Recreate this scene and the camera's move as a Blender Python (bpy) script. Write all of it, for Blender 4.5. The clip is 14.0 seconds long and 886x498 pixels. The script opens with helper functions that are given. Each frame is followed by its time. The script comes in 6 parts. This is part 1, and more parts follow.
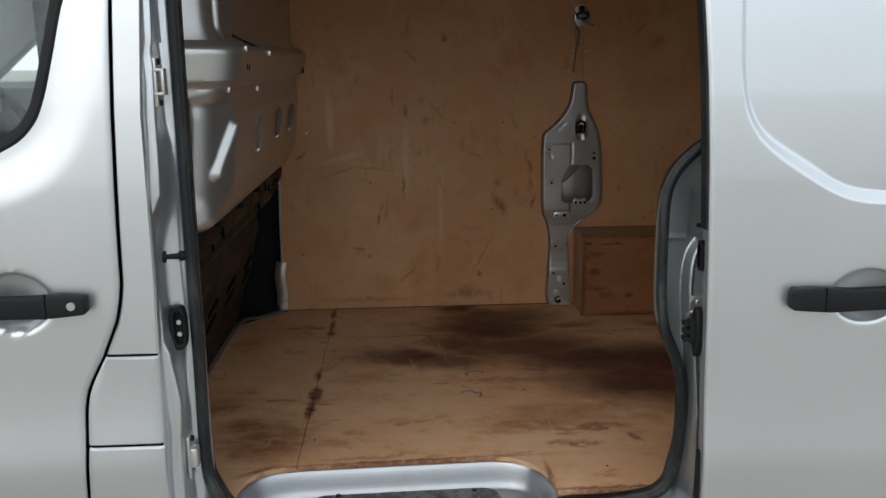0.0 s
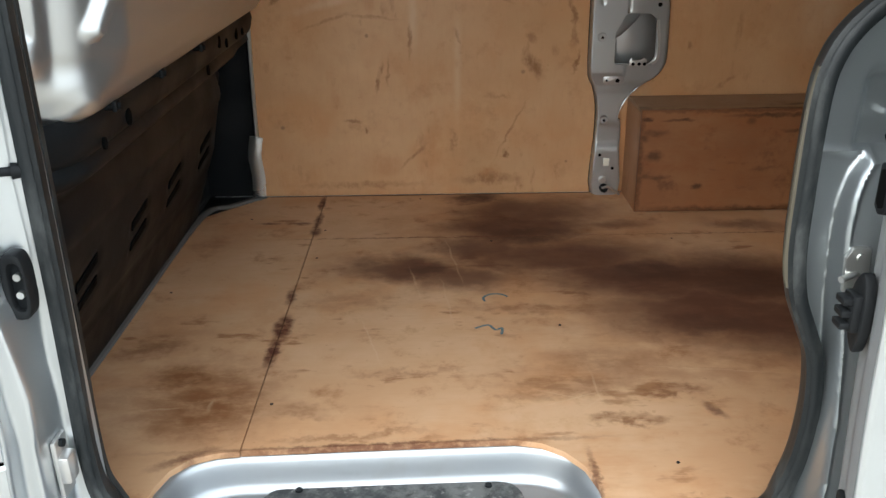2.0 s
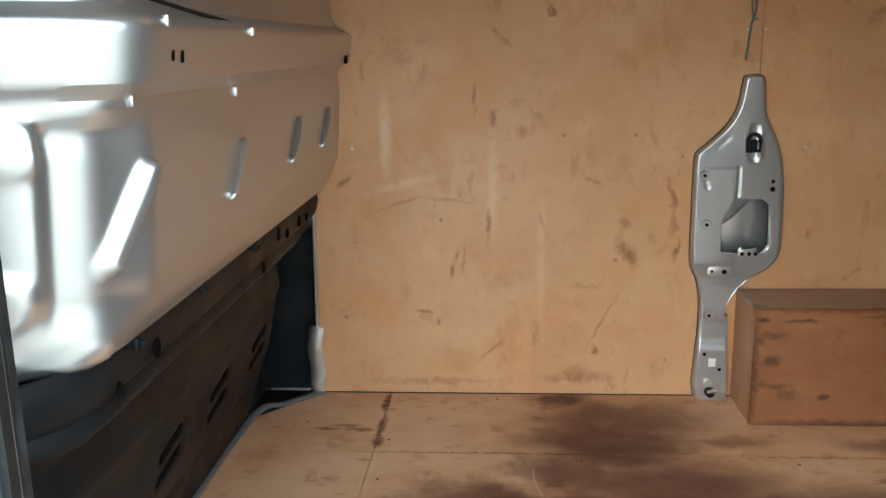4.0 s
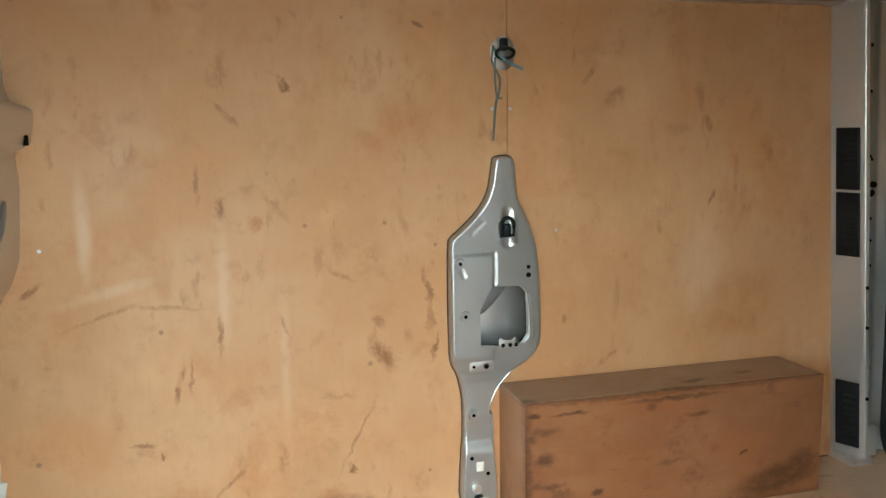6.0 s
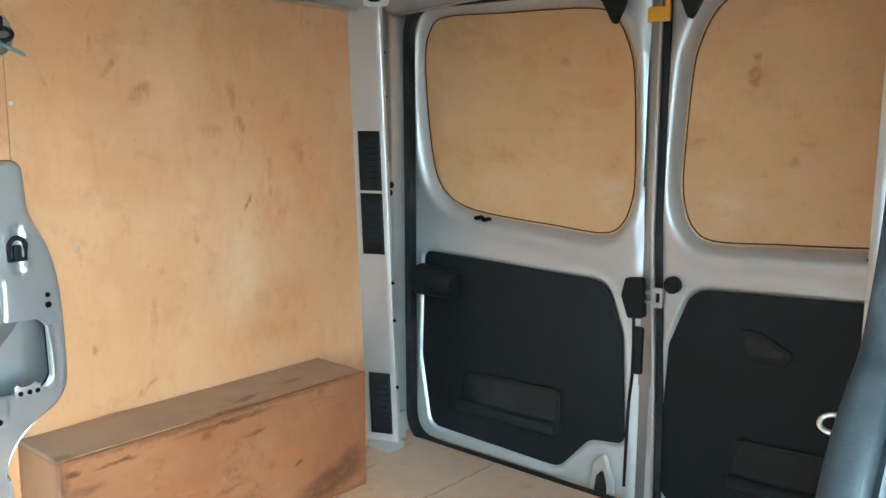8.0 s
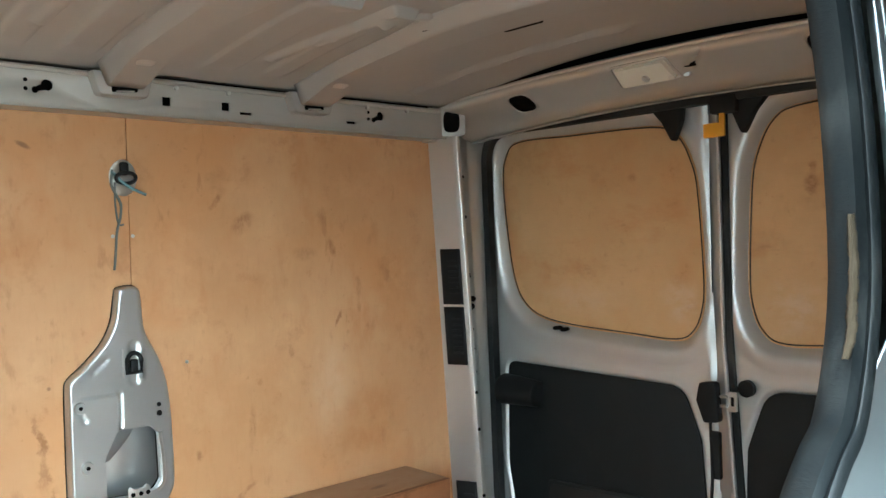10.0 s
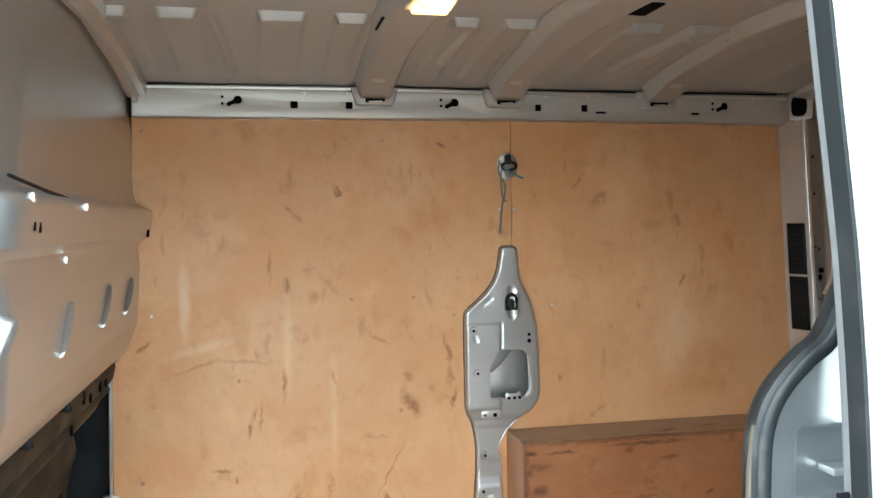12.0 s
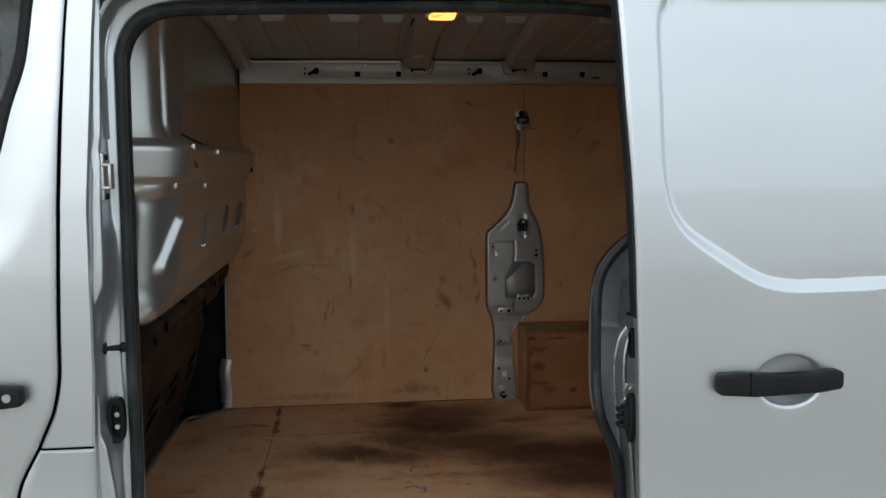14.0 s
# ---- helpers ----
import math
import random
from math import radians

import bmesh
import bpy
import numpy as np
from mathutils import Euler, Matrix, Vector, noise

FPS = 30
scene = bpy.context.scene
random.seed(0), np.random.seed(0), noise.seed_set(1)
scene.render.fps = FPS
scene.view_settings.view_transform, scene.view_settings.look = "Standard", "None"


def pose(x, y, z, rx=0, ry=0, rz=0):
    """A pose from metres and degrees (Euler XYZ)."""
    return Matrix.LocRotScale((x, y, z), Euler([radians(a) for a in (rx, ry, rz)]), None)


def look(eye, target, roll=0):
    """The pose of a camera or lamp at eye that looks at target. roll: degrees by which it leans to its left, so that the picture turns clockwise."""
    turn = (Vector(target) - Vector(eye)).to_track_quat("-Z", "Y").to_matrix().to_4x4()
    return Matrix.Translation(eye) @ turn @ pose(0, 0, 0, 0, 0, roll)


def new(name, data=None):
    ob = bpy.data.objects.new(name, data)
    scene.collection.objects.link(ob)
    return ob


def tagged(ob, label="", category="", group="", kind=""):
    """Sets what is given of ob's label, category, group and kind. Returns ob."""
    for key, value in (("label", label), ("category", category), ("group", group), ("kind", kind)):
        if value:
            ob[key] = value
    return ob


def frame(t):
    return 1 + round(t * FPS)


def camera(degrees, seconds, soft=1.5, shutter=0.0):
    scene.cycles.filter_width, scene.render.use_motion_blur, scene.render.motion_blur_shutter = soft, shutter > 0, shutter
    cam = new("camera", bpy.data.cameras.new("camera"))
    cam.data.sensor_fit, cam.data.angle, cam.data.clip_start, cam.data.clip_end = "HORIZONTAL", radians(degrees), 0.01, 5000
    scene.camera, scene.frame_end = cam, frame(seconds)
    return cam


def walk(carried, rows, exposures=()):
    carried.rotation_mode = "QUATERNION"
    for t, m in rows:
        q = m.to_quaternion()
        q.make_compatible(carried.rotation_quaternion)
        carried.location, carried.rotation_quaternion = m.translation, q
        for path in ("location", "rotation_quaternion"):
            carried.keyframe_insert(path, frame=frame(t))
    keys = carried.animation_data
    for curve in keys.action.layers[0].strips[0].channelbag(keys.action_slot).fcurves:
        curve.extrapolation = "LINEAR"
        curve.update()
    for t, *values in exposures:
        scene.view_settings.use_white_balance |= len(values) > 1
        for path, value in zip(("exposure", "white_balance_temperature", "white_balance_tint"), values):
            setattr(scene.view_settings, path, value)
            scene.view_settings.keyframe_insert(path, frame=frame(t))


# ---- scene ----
cam = camera(54.9, 14.0)
PATH = [
    (0, (0.274, -1.571, 1.52), (0.365, 0.38, 1.087), -0.8),
    (0.5, (0.212, -1.445, 1.509), (0.312, 0.498, 1.047), -0.3),
    (1, (0.241, -1.285, 1.478), (0.342, 0.622, 0.883), -0.2),
    (1.5, (0.334, -1.071, 1.479), (0.37, 0.823, 0.836), -0.9),
    (2, (0.346, -0.884, 1.454), (0.363, 0.96, 0.681), -0.7),
    (2.5, (0.315, -0.736, 1.467), (0.331, 1.08, 0.628), -0.0),
    (3, (0.348, -0.661, 1.503), (0.266, 1.164, 0.687), -0.6),
    (3.2, (0.362, -0.63, 1.515), (0.202, 1.219, 0.77), -1.3),
    (5.3, (0.218, -0.41, 1.496), (0.356, 1.569, 1.243), -1.3),
    (5.5, (0.232, -0.362, 1.49), (0.459, 1.61, 1.244), -1.2),
    (6, (0.269, -0.254, 1.502), (0.791, 1.656, 1.221), -0.9),
    (6.5, (0.24, -0.1, 1.518), (1.247, 1.601, 1.213), 0.4),
    (7, (0.239, -0.068, 1.521), (1.53, 1.428, 1.212), 1.3),
    (7.5, (0.238, -0.035, 1.523), (1.701, 1.293, 1.212), 1.0),
    (7.7, (0.241, -0.029, 1.524), (1.744, 1.251, 1.201), 0.7),
    (9.8, (0.188, -0.13, 1.527), (1.63, 1.256, 1.477), -1.7),
    (10, (0.195, -0.188, 1.521), (1.543, 1.288, 1.494), -1.7),
    (10.5, (0.173, -0.314, 1.501), (1.27, 1.358, 1.499), -1.7),
    (11, (0.137, -0.468, 1.503), (1.005, 1.334, 1.496), -1.2),
    (11.5, (0.191, -0.619, 1.507), (0.768, 1.296, 1.474), -0.9),
    (12, (0.234, -0.804, 1.508), (0.64, 1.153, 1.445), -0.9),
    (12.5, (0.22, -1.005, 1.502), (0.556, 0.965, 1.415), -0.7),
    (13, (0.203, -1.207, 1.514), (0.563, 0.756, 1.392), -0.4),
    (13.5, (0.263, -1.425, 1.493), (0.546, 0.547, 1.323), -0.4),
    (14, (0.297, -1.628, 1.505), (0.503, 0.351, 1.307), -0.5),
]
EXPOSURES = [(0, 0.08, 6600, 10), (0.5, 0.36, 6800, 10), (1, 0.72, 6750, 10), (1.5, 1.14, 6700, 11), (2, 1.36, 6450, 6), (2.5, 1.54, 6450, 5), (3, 1.92, 6000, 4),
             (5.5, 2.40, 6150, -3), (6, 2.66, 6000, -5), (6.5, 2.94, 5500, -9), (7, 3.40, 5150, -13), (7.5, 3.74, 4950, -13), (10, 3.16, 5600, -6), (10.5, 3.14, 5600, -7),
             (11, 3.14, 5500, -7), (11.5, 3.12, 5450, -8), (12, 2.74, 5900, 0), (12.5, 1.50, 6400, 8), (13, 0.05, 6500, 10), (13.5, -0.14, 6450, 8), (14, -0.05, 6450, 8)]
walk(cam, [(t, look(eye, target, roll)) for t, eye, target, roll in PATH], EXPOSURES)

# ---- daylight: a bright overcast sky, and a soft sun behind the cloud ----
world = bpy.data.worlds.new("sky")
scene.world = world
world.use_nodes = True
wt = world.node_tree
sky = wt.nodes.new("ShaderNodeTexSky")
sky.sky_type, sky.sun_disc = "NISHITA", False
sky.sun_elevation, sky.sun_rotation = radians(38), radians(218)
sky.air_density, sky.dust_density, sky.ozone_density = 1.0, 4.0, 1.0
soft = wt.nodes.new("ShaderNodeMixRGB")
soft.inputs[0].default_value = 0.85
soft.inputs[2].default_value = (7.9, 8.65, 9.4, 1)
wt.links.new(sky.outputs[0], soft.inputs[1])
wt.links.new(soft.outputs[0], wt.nodes["Background"].inputs[0])
wt.nodes["Background"].inputs[1].default_value = 0.15

sun_data = bpy.data.lights.new("sun", "SUN")
sun_data.energy, sun_data.angle, sun_data.color = 0.5, radians(100), (1.0, 0.985, 0.96)
sun = new("sun", sun_data)
sun.matrix_world = look((-5.0, -7.05, 7.46), (0.5, 0, 0.5))


# ---- materials ----
class Shader:
    """A node material under construction."""

    def __init__(self, name, rough=0.5, metal=0.0, spec=0.5, coat=0.0):
        self.mat = bpy.data.materials.new(name)
        self.mat.use_nodes = True
        self.tree = self.mat.node_tree
        self.out = self.tree.nodes["Principled BSDF"]
        for key, value in (("Roughness", rough), ("Metallic", metal), ("Specular IOR Level", spec), ("Coat Weight", coat)):
            self.out.inputs[key].default_value = value
        self.geo = self.node("ShaderNodeNewGeometry")
        self.pos = self.geo.outputs["Position"]

    def node(self, kind, **given):
        n = self.tree.nodes.new(kind)
        for key, value in given.items():
            self.feed(n.inputs[key.replace("_", " ")], value)
        return n

    def feed(self, socket, value):
        if isinstance(value, bpy.types.NodeSocket):
            self.tree.links.new(value, socket)
        else:
            socket.default_value = value

    def stretch(self, vector, scale):
        n = self.node("ShaderNodeMapping", Vector=vector)
        n.inputs["Scale"].default_value = scale
        return n.outputs[0]

    def noise(self, vector, scale, detail=4.0, rough=0.55):
        return self.node("ShaderNodeTexNoise", Vector=vector, Scale=scale, Detail=detail, Roughness=rough)

    def ramp(self, value, lo, hi, a=0.0, b=1.0):
        n = self.tree.nodes.new("ShaderNodeMapRange")
        n.interpolation_type = "SMOOTHSTEP"
        for key, v in zip(("Value", "From Min", "From Max", "To Min", "To Max"), (value, lo, hi, a, b)):
            self.feed(n.inputs[key], v)
        return n.outputs[0]

    def math(self, op, a, b=0.0):
        n = self.tree.nodes.new("ShaderNodeMath")
        n.operation = op
        self.feed(n.inputs[0], a)
        self.feed(n.inputs[1], b)
        return n.outputs[0]

    def mix(self, fac, a, b):
        n = self.tree.nodes.new("ShaderNodeMixRGB")
        for k, v in enumerate((fac, a, b)):
            self.feed(n.inputs[k], (*v, 1) if isinstance(v, tuple) and len(v) == 3 else v)
        return n.outputs[0]

    def bump(self, height, strength=0.2, distance=0.002):
        n = self.node("ShaderNodeBump", Height=height, Strength=strength, Distance=distance)
        self.feed(self.out.inputs["Normal"], n.outputs[0])

    def done(self, colour, rough=None):
        self.feed(self.out.inputs["Base Color"], (*colour, 1) if isinstance(colour, tuple) else colour)
        if rough is not None:
            self.feed(self.out.inputs["Roughness"], rough)
        return self.mat


def paint(name, colour, rough=0.36, metal=0.75, coat=0.0, grime=0.12, dust=(0.33, 0.29, 0.24)):
    """Metallic car paint, with faint dust and a little orange peel."""
    s = Shader(name, rough, metal, 0.5, coat)
    s.out.inputs["Coat Roughness"].default_value = 0.2
    big = s.noise(s.pos, 3.0, 5.0).outputs["Fac"]
    c = s.mix(s.ramp(big, 0.05, 0.95, 0.0, 0.7), colour, tuple(min(1.0, v * 1.06) for v in colour))
    if grime:
        dirt = s.math("MULTIPLY", s.ramp(big, 0.40, 0.75), s.ramp(s.noise(s.pos, 14.0, 4.0, 0.6).outputs["Fac"], 0.35, 0.75))
        c = s.mix(s.math("MULTIPLY", dirt, grime), c, dust)
    return s.done(c, s.ramp(s.noise(s.pos, 5.0, 3.0).outputs["Fac"], 0.05, 0.95, rough - 0.03, rough + 0.05))


def plastic(name, colour, rough=0.55, grain=350.0, dusty=0.15, gloss=0.45):
    s = Shader(name, rough, 0.0, gloss)
    fine = s.noise(s.pos, grain, 2.0).outputs["Fac"]
    big = s.noise(s.pos, 6.0, 5.0).outputs["Fac"]
    c = s.mix(s.math("MULTIPLY", s.ramp(big, 0.45, 0.75), dusty), colour, (0.16, 0.15, 0.14))
    s.bump(fine, 0.25, 0.0006)
    return s.done(c, s.ramp(big, 0.3, 0.7, rough - 0.08, rough + 0.1))


def blotch(s, warped, flat, spots):
    """One mask out of soft ellipses: (a, b, half a, half b, turn in degrees, strength, softness) in the sheet's own plane."""
    total = None
    for a, b, ra, rb, turn, power, softness in spots:
        n = s.tree.nodes.new("ShaderNodeMapping")
        n.vector_type = "TEXTURE"
        s.tree.links.new(warped, n.inputs["Vector"])
        if flat == "x":
            place, size, rot = (0, a, b), (1e4, ra, rb), (radians(turn), 0, 0)
        elif flat == "z":
            place, size, rot = (a, b, 0), (ra, rb, 1e4), (0, 0, radians(turn))
        else:
            place, size, rot = (a, 0, b), (ra, 1e4, rb), (0, radians(-turn), 0)
        for key, v in (("Location", place), ("Rotation", rot), ("Scale", size)):
            n.inputs[key].default_value = v
        length = s.tree.nodes.new("ShaderNodeVectorMath")
        length.operation = "LENGTH"
        s.tree.links.new(n.outputs[0], length.inputs[0])
        m = s.ramp(length.outputs["Value"], 1.0 - softness, 1.0 + softness, power, 0.0)
        total = m if total is None else s.math("MAXIMUM", total, m)
    return total


def plywood(name, flat, grain, tones, layers, rough=0.5, seed=0.0, fibre_power=0.3, dirt=0.42, fleck_power=0.35):
    """Worn plywood: grain, clouds of tone, scuffs, and the stains that this sheet carries.
    Each layer of stains is (spots, colour, raggedness, size of the rags, least cover)."""
    s = Shader(name, rough, 0.0, 0.35)
    pale, mid, dark = tones
    shift = s.node("ShaderNodeVectorMath")
    shift.operation = "ADD"
    s.feed(shift.inputs[0], s.pos)
    shift.inputs[1].default_value = (seed, seed * 0.7, seed * 0.3)
    base = shift.outputs[0]
    fibre = s.noise(s.stretch(base, grain), 14.0, 6.0, 0.65).outputs["Fac"]
    fine = s.noise(s.stretch(base, tuple(v * 5 for v in grain)), 30.0, 3.0).outputs["Fac"]
    cloud = s.noise(base, 2.3, 5.0, 0.6).outputs["Fac"]
    haze = s.noise(base, 4.7, 3.0, 0.5).outputs["Fac"]
    spot = s.noise(base, 9.0, 5.0, 0.7).outputs["Fac"]
    warm = (pale[0] * 0.92, pale[1] * 0.78, pale[2] * 0.66)
    c = s.mix(s.ramp(cloud, 0.3, 0.7), pale, mid)
    c = s.mix(s.ramp(haze, 0.46, 0.70, 0.0, 0.9), c, warm)
    c = s.mix(s.ramp(s.noise(base, 3.1, 6.0, 0.7).outputs["Color"], 0.50, 0.68, 0.0, 0.55), c, tuple(min(0.75, v * 1.1) for v in pale))
    c = s.mix(s.ramp(fibre, 0.42, 0.72, 0.0, fibre_power), c, mid)
    c = s.mix(s.ramp(fine, 0.5, 0.75, 0.0, 0.08), c, dark)
    c = s.mix(s.ramp(spot, 0.54, 0.76, 0.0, dirt), c, dark)
    c = s.mix(s.ramp(s.noise(base, 55.0, 2.0, 0.5).outputs["Fac"], 0.70, 0.78, 0.0, 0.30), c, dark)
    drip = s.noise(s.stretch(base, tuple(0.3 + v * 0.7 for v in grain)), 6.5, 5.0, 0.65).outputs["Fac"]
    c = s.mix(s.ramp(drip, 0.55, 0.74, 0.0, 0.55), c, (warm[0] * 0.86, warm[1] * 0.74, warm[2] * 0.62))
    c = s.mix(s.ramp(s.noise(s.stretch(base, (1.3, 1.0, 0.8)), 3.9, 6.0, 0.72).outputs["Fac"], 0.55, 0.72, 0.0, 0.34), c, (warm[0] * 0.80, warm[1] * 0.72, warm[2] * 0.60))
    c = s.mix(s.ramp(s.noise(base, 19.0, 5.0, 0.7).outputs["Fac"], 0.60, 0.78, 0.0, 0.38), c, (warm[0] * 0.62, warm[1] * 0.48, warm[2] * 0.36))
    fleck = s.math("MULTIPLY", s.ramp(s.noise(s.stretch(base, tuple(0.25 + v * 0.75 for v in grain)), 26.0, 4.0, 0.6).outputs["Fac"], 0.58, 0.70), s.ramp(s.noise(base, 5.3, 2.0).outputs["Fac"], 0.44, 0.62))
    c = s.mix(s.math("MULTIPLY", fleck, fleck_power), c, (dark[0] * 0.80, dark[1] * 0.72, dark[2] * 0.64))
    for spots, colour, ragged, size, least in layers:
        warp = s.node("ShaderNodeVectorMath")
        warp.operation = "MULTIPLY_ADD"
        s.feed(warp.inputs[0], s.noise(base, size, 4.0, 0.65).outputs["Color"])
        warp.inputs[1].default_value, warp.inputs[2].default_value = (2 * ragged,) * 3, (-ragged,) * 3
        add = s.node("ShaderNodeVectorMath")
        add.operation = "ADD"
        s.feed(add.inputs[0], s.pos)
        s.feed(add.inputs[1], warp.outputs[0])
        cover = s.ramp(s.noise(s.stretch(base, tuple(0.45 + v * 0.55 for v in grain)), size * 1.6, 5.0, 0.65).outputs["Fac"], 0.32, 0.60, least, 1.0)
        c = s.mix(s.math("MULTIPLY", blotch(s, add.outputs[0], flat, spots), cover), c, colour)
    s.bump(fibre, 0.10, 0.0015)
    return s.done(c, s.ramp(cloud, 0.3, 0.7, rough - 0.06, rough + 0.1))


SILVER = paint("silver_paint", (0.625, 0.655, 0.672), 0.31, 0.86, 0.35, 0.0)
# next two: darker copies of the silver, with shade put into the colour
SHADE = paint("light_shade_silver_paint", (0.46, 0.485, 0.495), 0.28, 0.88, 0.3, 0.0)
SILVER_SHADE = paint("shaded_silver_paint", (0.375, 0.405, 0.42), 0.30, 0.85, 0.2, 0.0)
SHEET = paint("painted_sheet_metal", (0.62, 0.605, 0.585), 0.31, 0.72, 0.1, 0.12)
BULK = paint("bulkhead_paint", (0.56, 0.565, 0.56), 0.31, 0.88, 0.0, 0.0)
RAIL = paint("rail_paint", (0.52, 0.505, 0.48), 0.45, 0.55, 0.0, 0.10)
ROOF = paint("roof_sheet_paint", (0.40, 0.38, 0.36), 0.48, 0.3, 0.0, 0.2)
STEP = paint("sill_metal", (0.44, 0.46, 0.48), 0.36, 0.85, 0.1, 0.3)
SATIN = paint("satin_door_paint", (0.60, 0.60, 0.59), 0.40, 0.60, 0.1, 0.10)
BLACK = plastic("black_trim", (0.011, 0.012, 0.013), 0.55, 350.0, 0.06)
DARK = plastic("dark_steel", (0.007, 0.0085, 0.0100), 0.48, 120.0, 0.05)
for dull in (DARK, BLACK):
    dull.node_tree.nodes["Principled BSDF"].inputs["Specular IOR Level"].default_value = 0.17
# near-black colour that stands in for the unlit inside of holes and gaps
CAVITY_SHADE = plastic("cavity_shade", (0.004, 0.004, 0.004), 0.9, 350.0, 0.0, 0.05)
# darker copy of the trim black, for shade painted into shallow recesses
HOLLOW_SHADE = plastic("hollow_shade", (0.006, 0.0065, 0.007), 0.6, 350.0, 0.15)
RUBBER = plastic("seal_rubber", (0.012, 0.014, 0.015), 0.65, 200.0, 0.2, 0.25)
PANEL = plastic("door_trim_plastic", (0.0098, 0.0120, 0.0133), 0.62, 420.0, 0.04, 0.28)
DASH = plastic("dashboard_plastic", (0.05, 0.055, 0.058), 0.6)
GREY = paint("grey_primer_metal", (0.52, 0.53, 0.525), 0.33, 0.78, 0.0, 0.06)
ZINC = paint("bright_zinc", (0.7, 0.7, 0.68), 0.3, 0.95, 0.0, 0.15)
PALE = plastic("pale_lens", (0.80, 0.76, 0.66), 0.3, 60.0, 0.1)
YELLOW = plastic("yellow_plastic", (0.75, 0.36, 0.02), 0.45)
TWINE = plastic("blue_twine", (0.15, 0.25, 0.28), 0.8, 600.0)
FRAY = plastic("dirty_twine", (0.15, 0.165, 0.155), 0.9, 600.0)
FOIL = paint("silver_tape", (0.62, 0.62, 0.6), 0.28, 0.9, 0.0, 0.2)
HEADLINE = plastic("cab_lining", (0.30, 0.31, 0.30), 0.8)


def glass_material():
    s = Shader("window_glass", 0.03, 0.0, 0.5)
    s.out.inputs["Transmission Weight"].default_value = 1.0
    s.out.inputs["IOR"].default_value = 1.45
    return s.done((0.78, 0.92, 0.90))


def lit_lens():
    s = Shader("lit_lamp_lens", 0.3)
    s.feed(s.out.inputs["Emission Color"], (1.0, 0.40, 0.07, 1))
    s.feed(s.out.inputs["Emission Strength"], s.ramp(s.noise(s.pos, 25.0, 1.0).outputs["Fac"], 0.35, 0.65, 1.2, 3.6))
    return s.done((0.9, 0.7, 0.4))


def ground_material():
    s = Shader("worn_concrete", 0.85)
    big = s.noise(s.pos, 0.6, 6.0).outputs["Fac"]
    grit = s.noise(s.pos, 70.0, 3.0).outputs["Fac"]
    c = s.mix(s.ramp(big, 0.3, 0.7), (0.26, 0.235, 0.20), (0.34, 0.31, 0.265))
    c = s.mix(s.ramp(grit, 0.5, 0.8, 0.0, 0.4), c, (0.20, 0.182, 0.155))
    s.bump(grit, 0.4, 0.004)
    return s.done(c)


def tread_material():
    """Worn grey step covering, rubbed pale and dirty in patches."""
    s = Shader("worn_step_tread", 0.6, 0.25, 0.4)
    rub = s.ramp(s.noise(s.pos, 16.0, 6.0, 0.7).outputs["Fac"], 0.40, 0.62)
    c = s.mix(rub, (0.055, 0.058, 0.06), (0.20, 0.205, 0.20))
    c = s.mix(s.ramp(s.noise(s.pos, 60.0, 3.0, 0.6).outputs["Fac"], 0.56, 0.70, 0.0, 0.8), c, (0.36, 0.36, 0.34))
    c = s.mix(s.ramp(s.noise(s.stretch(s.pos, (1.0, 1.7, 1.0)), 27.0, 4.0, 0.6).outputs["Fac"], 0.58, 0.70, 0.0, 0.8), c, (0.025, 0.022, 0.02))
    s.bump(s.noise(s.pos, 160.0, 2.0).outputs["Fac"], 0.5, 0.001)
    return s.done(c)


PAD = tread_material()


def seal_material():
    s = Shader("dusty_seal_rubber", 0.58, 0.0, 0.32)
    dust = s.math("MULTIPLY", s.ramp(s.noise(s.stretch(s.pos, (1.0, 1.0, 0.35)), 26.0, 5.0, 0.65).outputs["Fac"], 0.45, 0.70), s.ramp(s.noise(s.pos, 5.0, 3.0).outputs["Fac"], 0.35, 0.65, 0.25, 1.0))
    c = s.mix(s.math("MULTIPLY", dust, 0.42), (0.011, 0.0135, 0.015), (0.13, 0.135, 0.13))
    s.bump(s.noise(s.stretch(s.pos, (1.0, 1.0, 3.0)), 160.0, 2.0).outputs["Fac"], 0.3, 0.001)
    return s.done(c, s.ramp(dust, 0.0, 1.0, 0.45, 0.8))


SEAL = seal_material()
GLASS, LENS, CONCRETE = glass_material(), lit_lens(), ground_material()

TAN = ((0.605, 0.350, 0.177), (0.525, 0.275, 0.126), (0.33, 0.145, 0.056))
FLOOR_TAN = ((0.67, 0.435, 0.265), (0.58, 0.335, 0.180), (0.34, 0.15, 0.056))
ORANGE = ((0.315, 0.142, 0.063), (0.235, 0.094, 0.039), (0.12, 0.042, 0.018))
BROWN, RUST, SOOT, BARE = (0.25, 0.100, 0.032), (0.40, 0.145, 0.038), (0.15, 0.070, 0.038), (0.72, 0.54, 0.38)

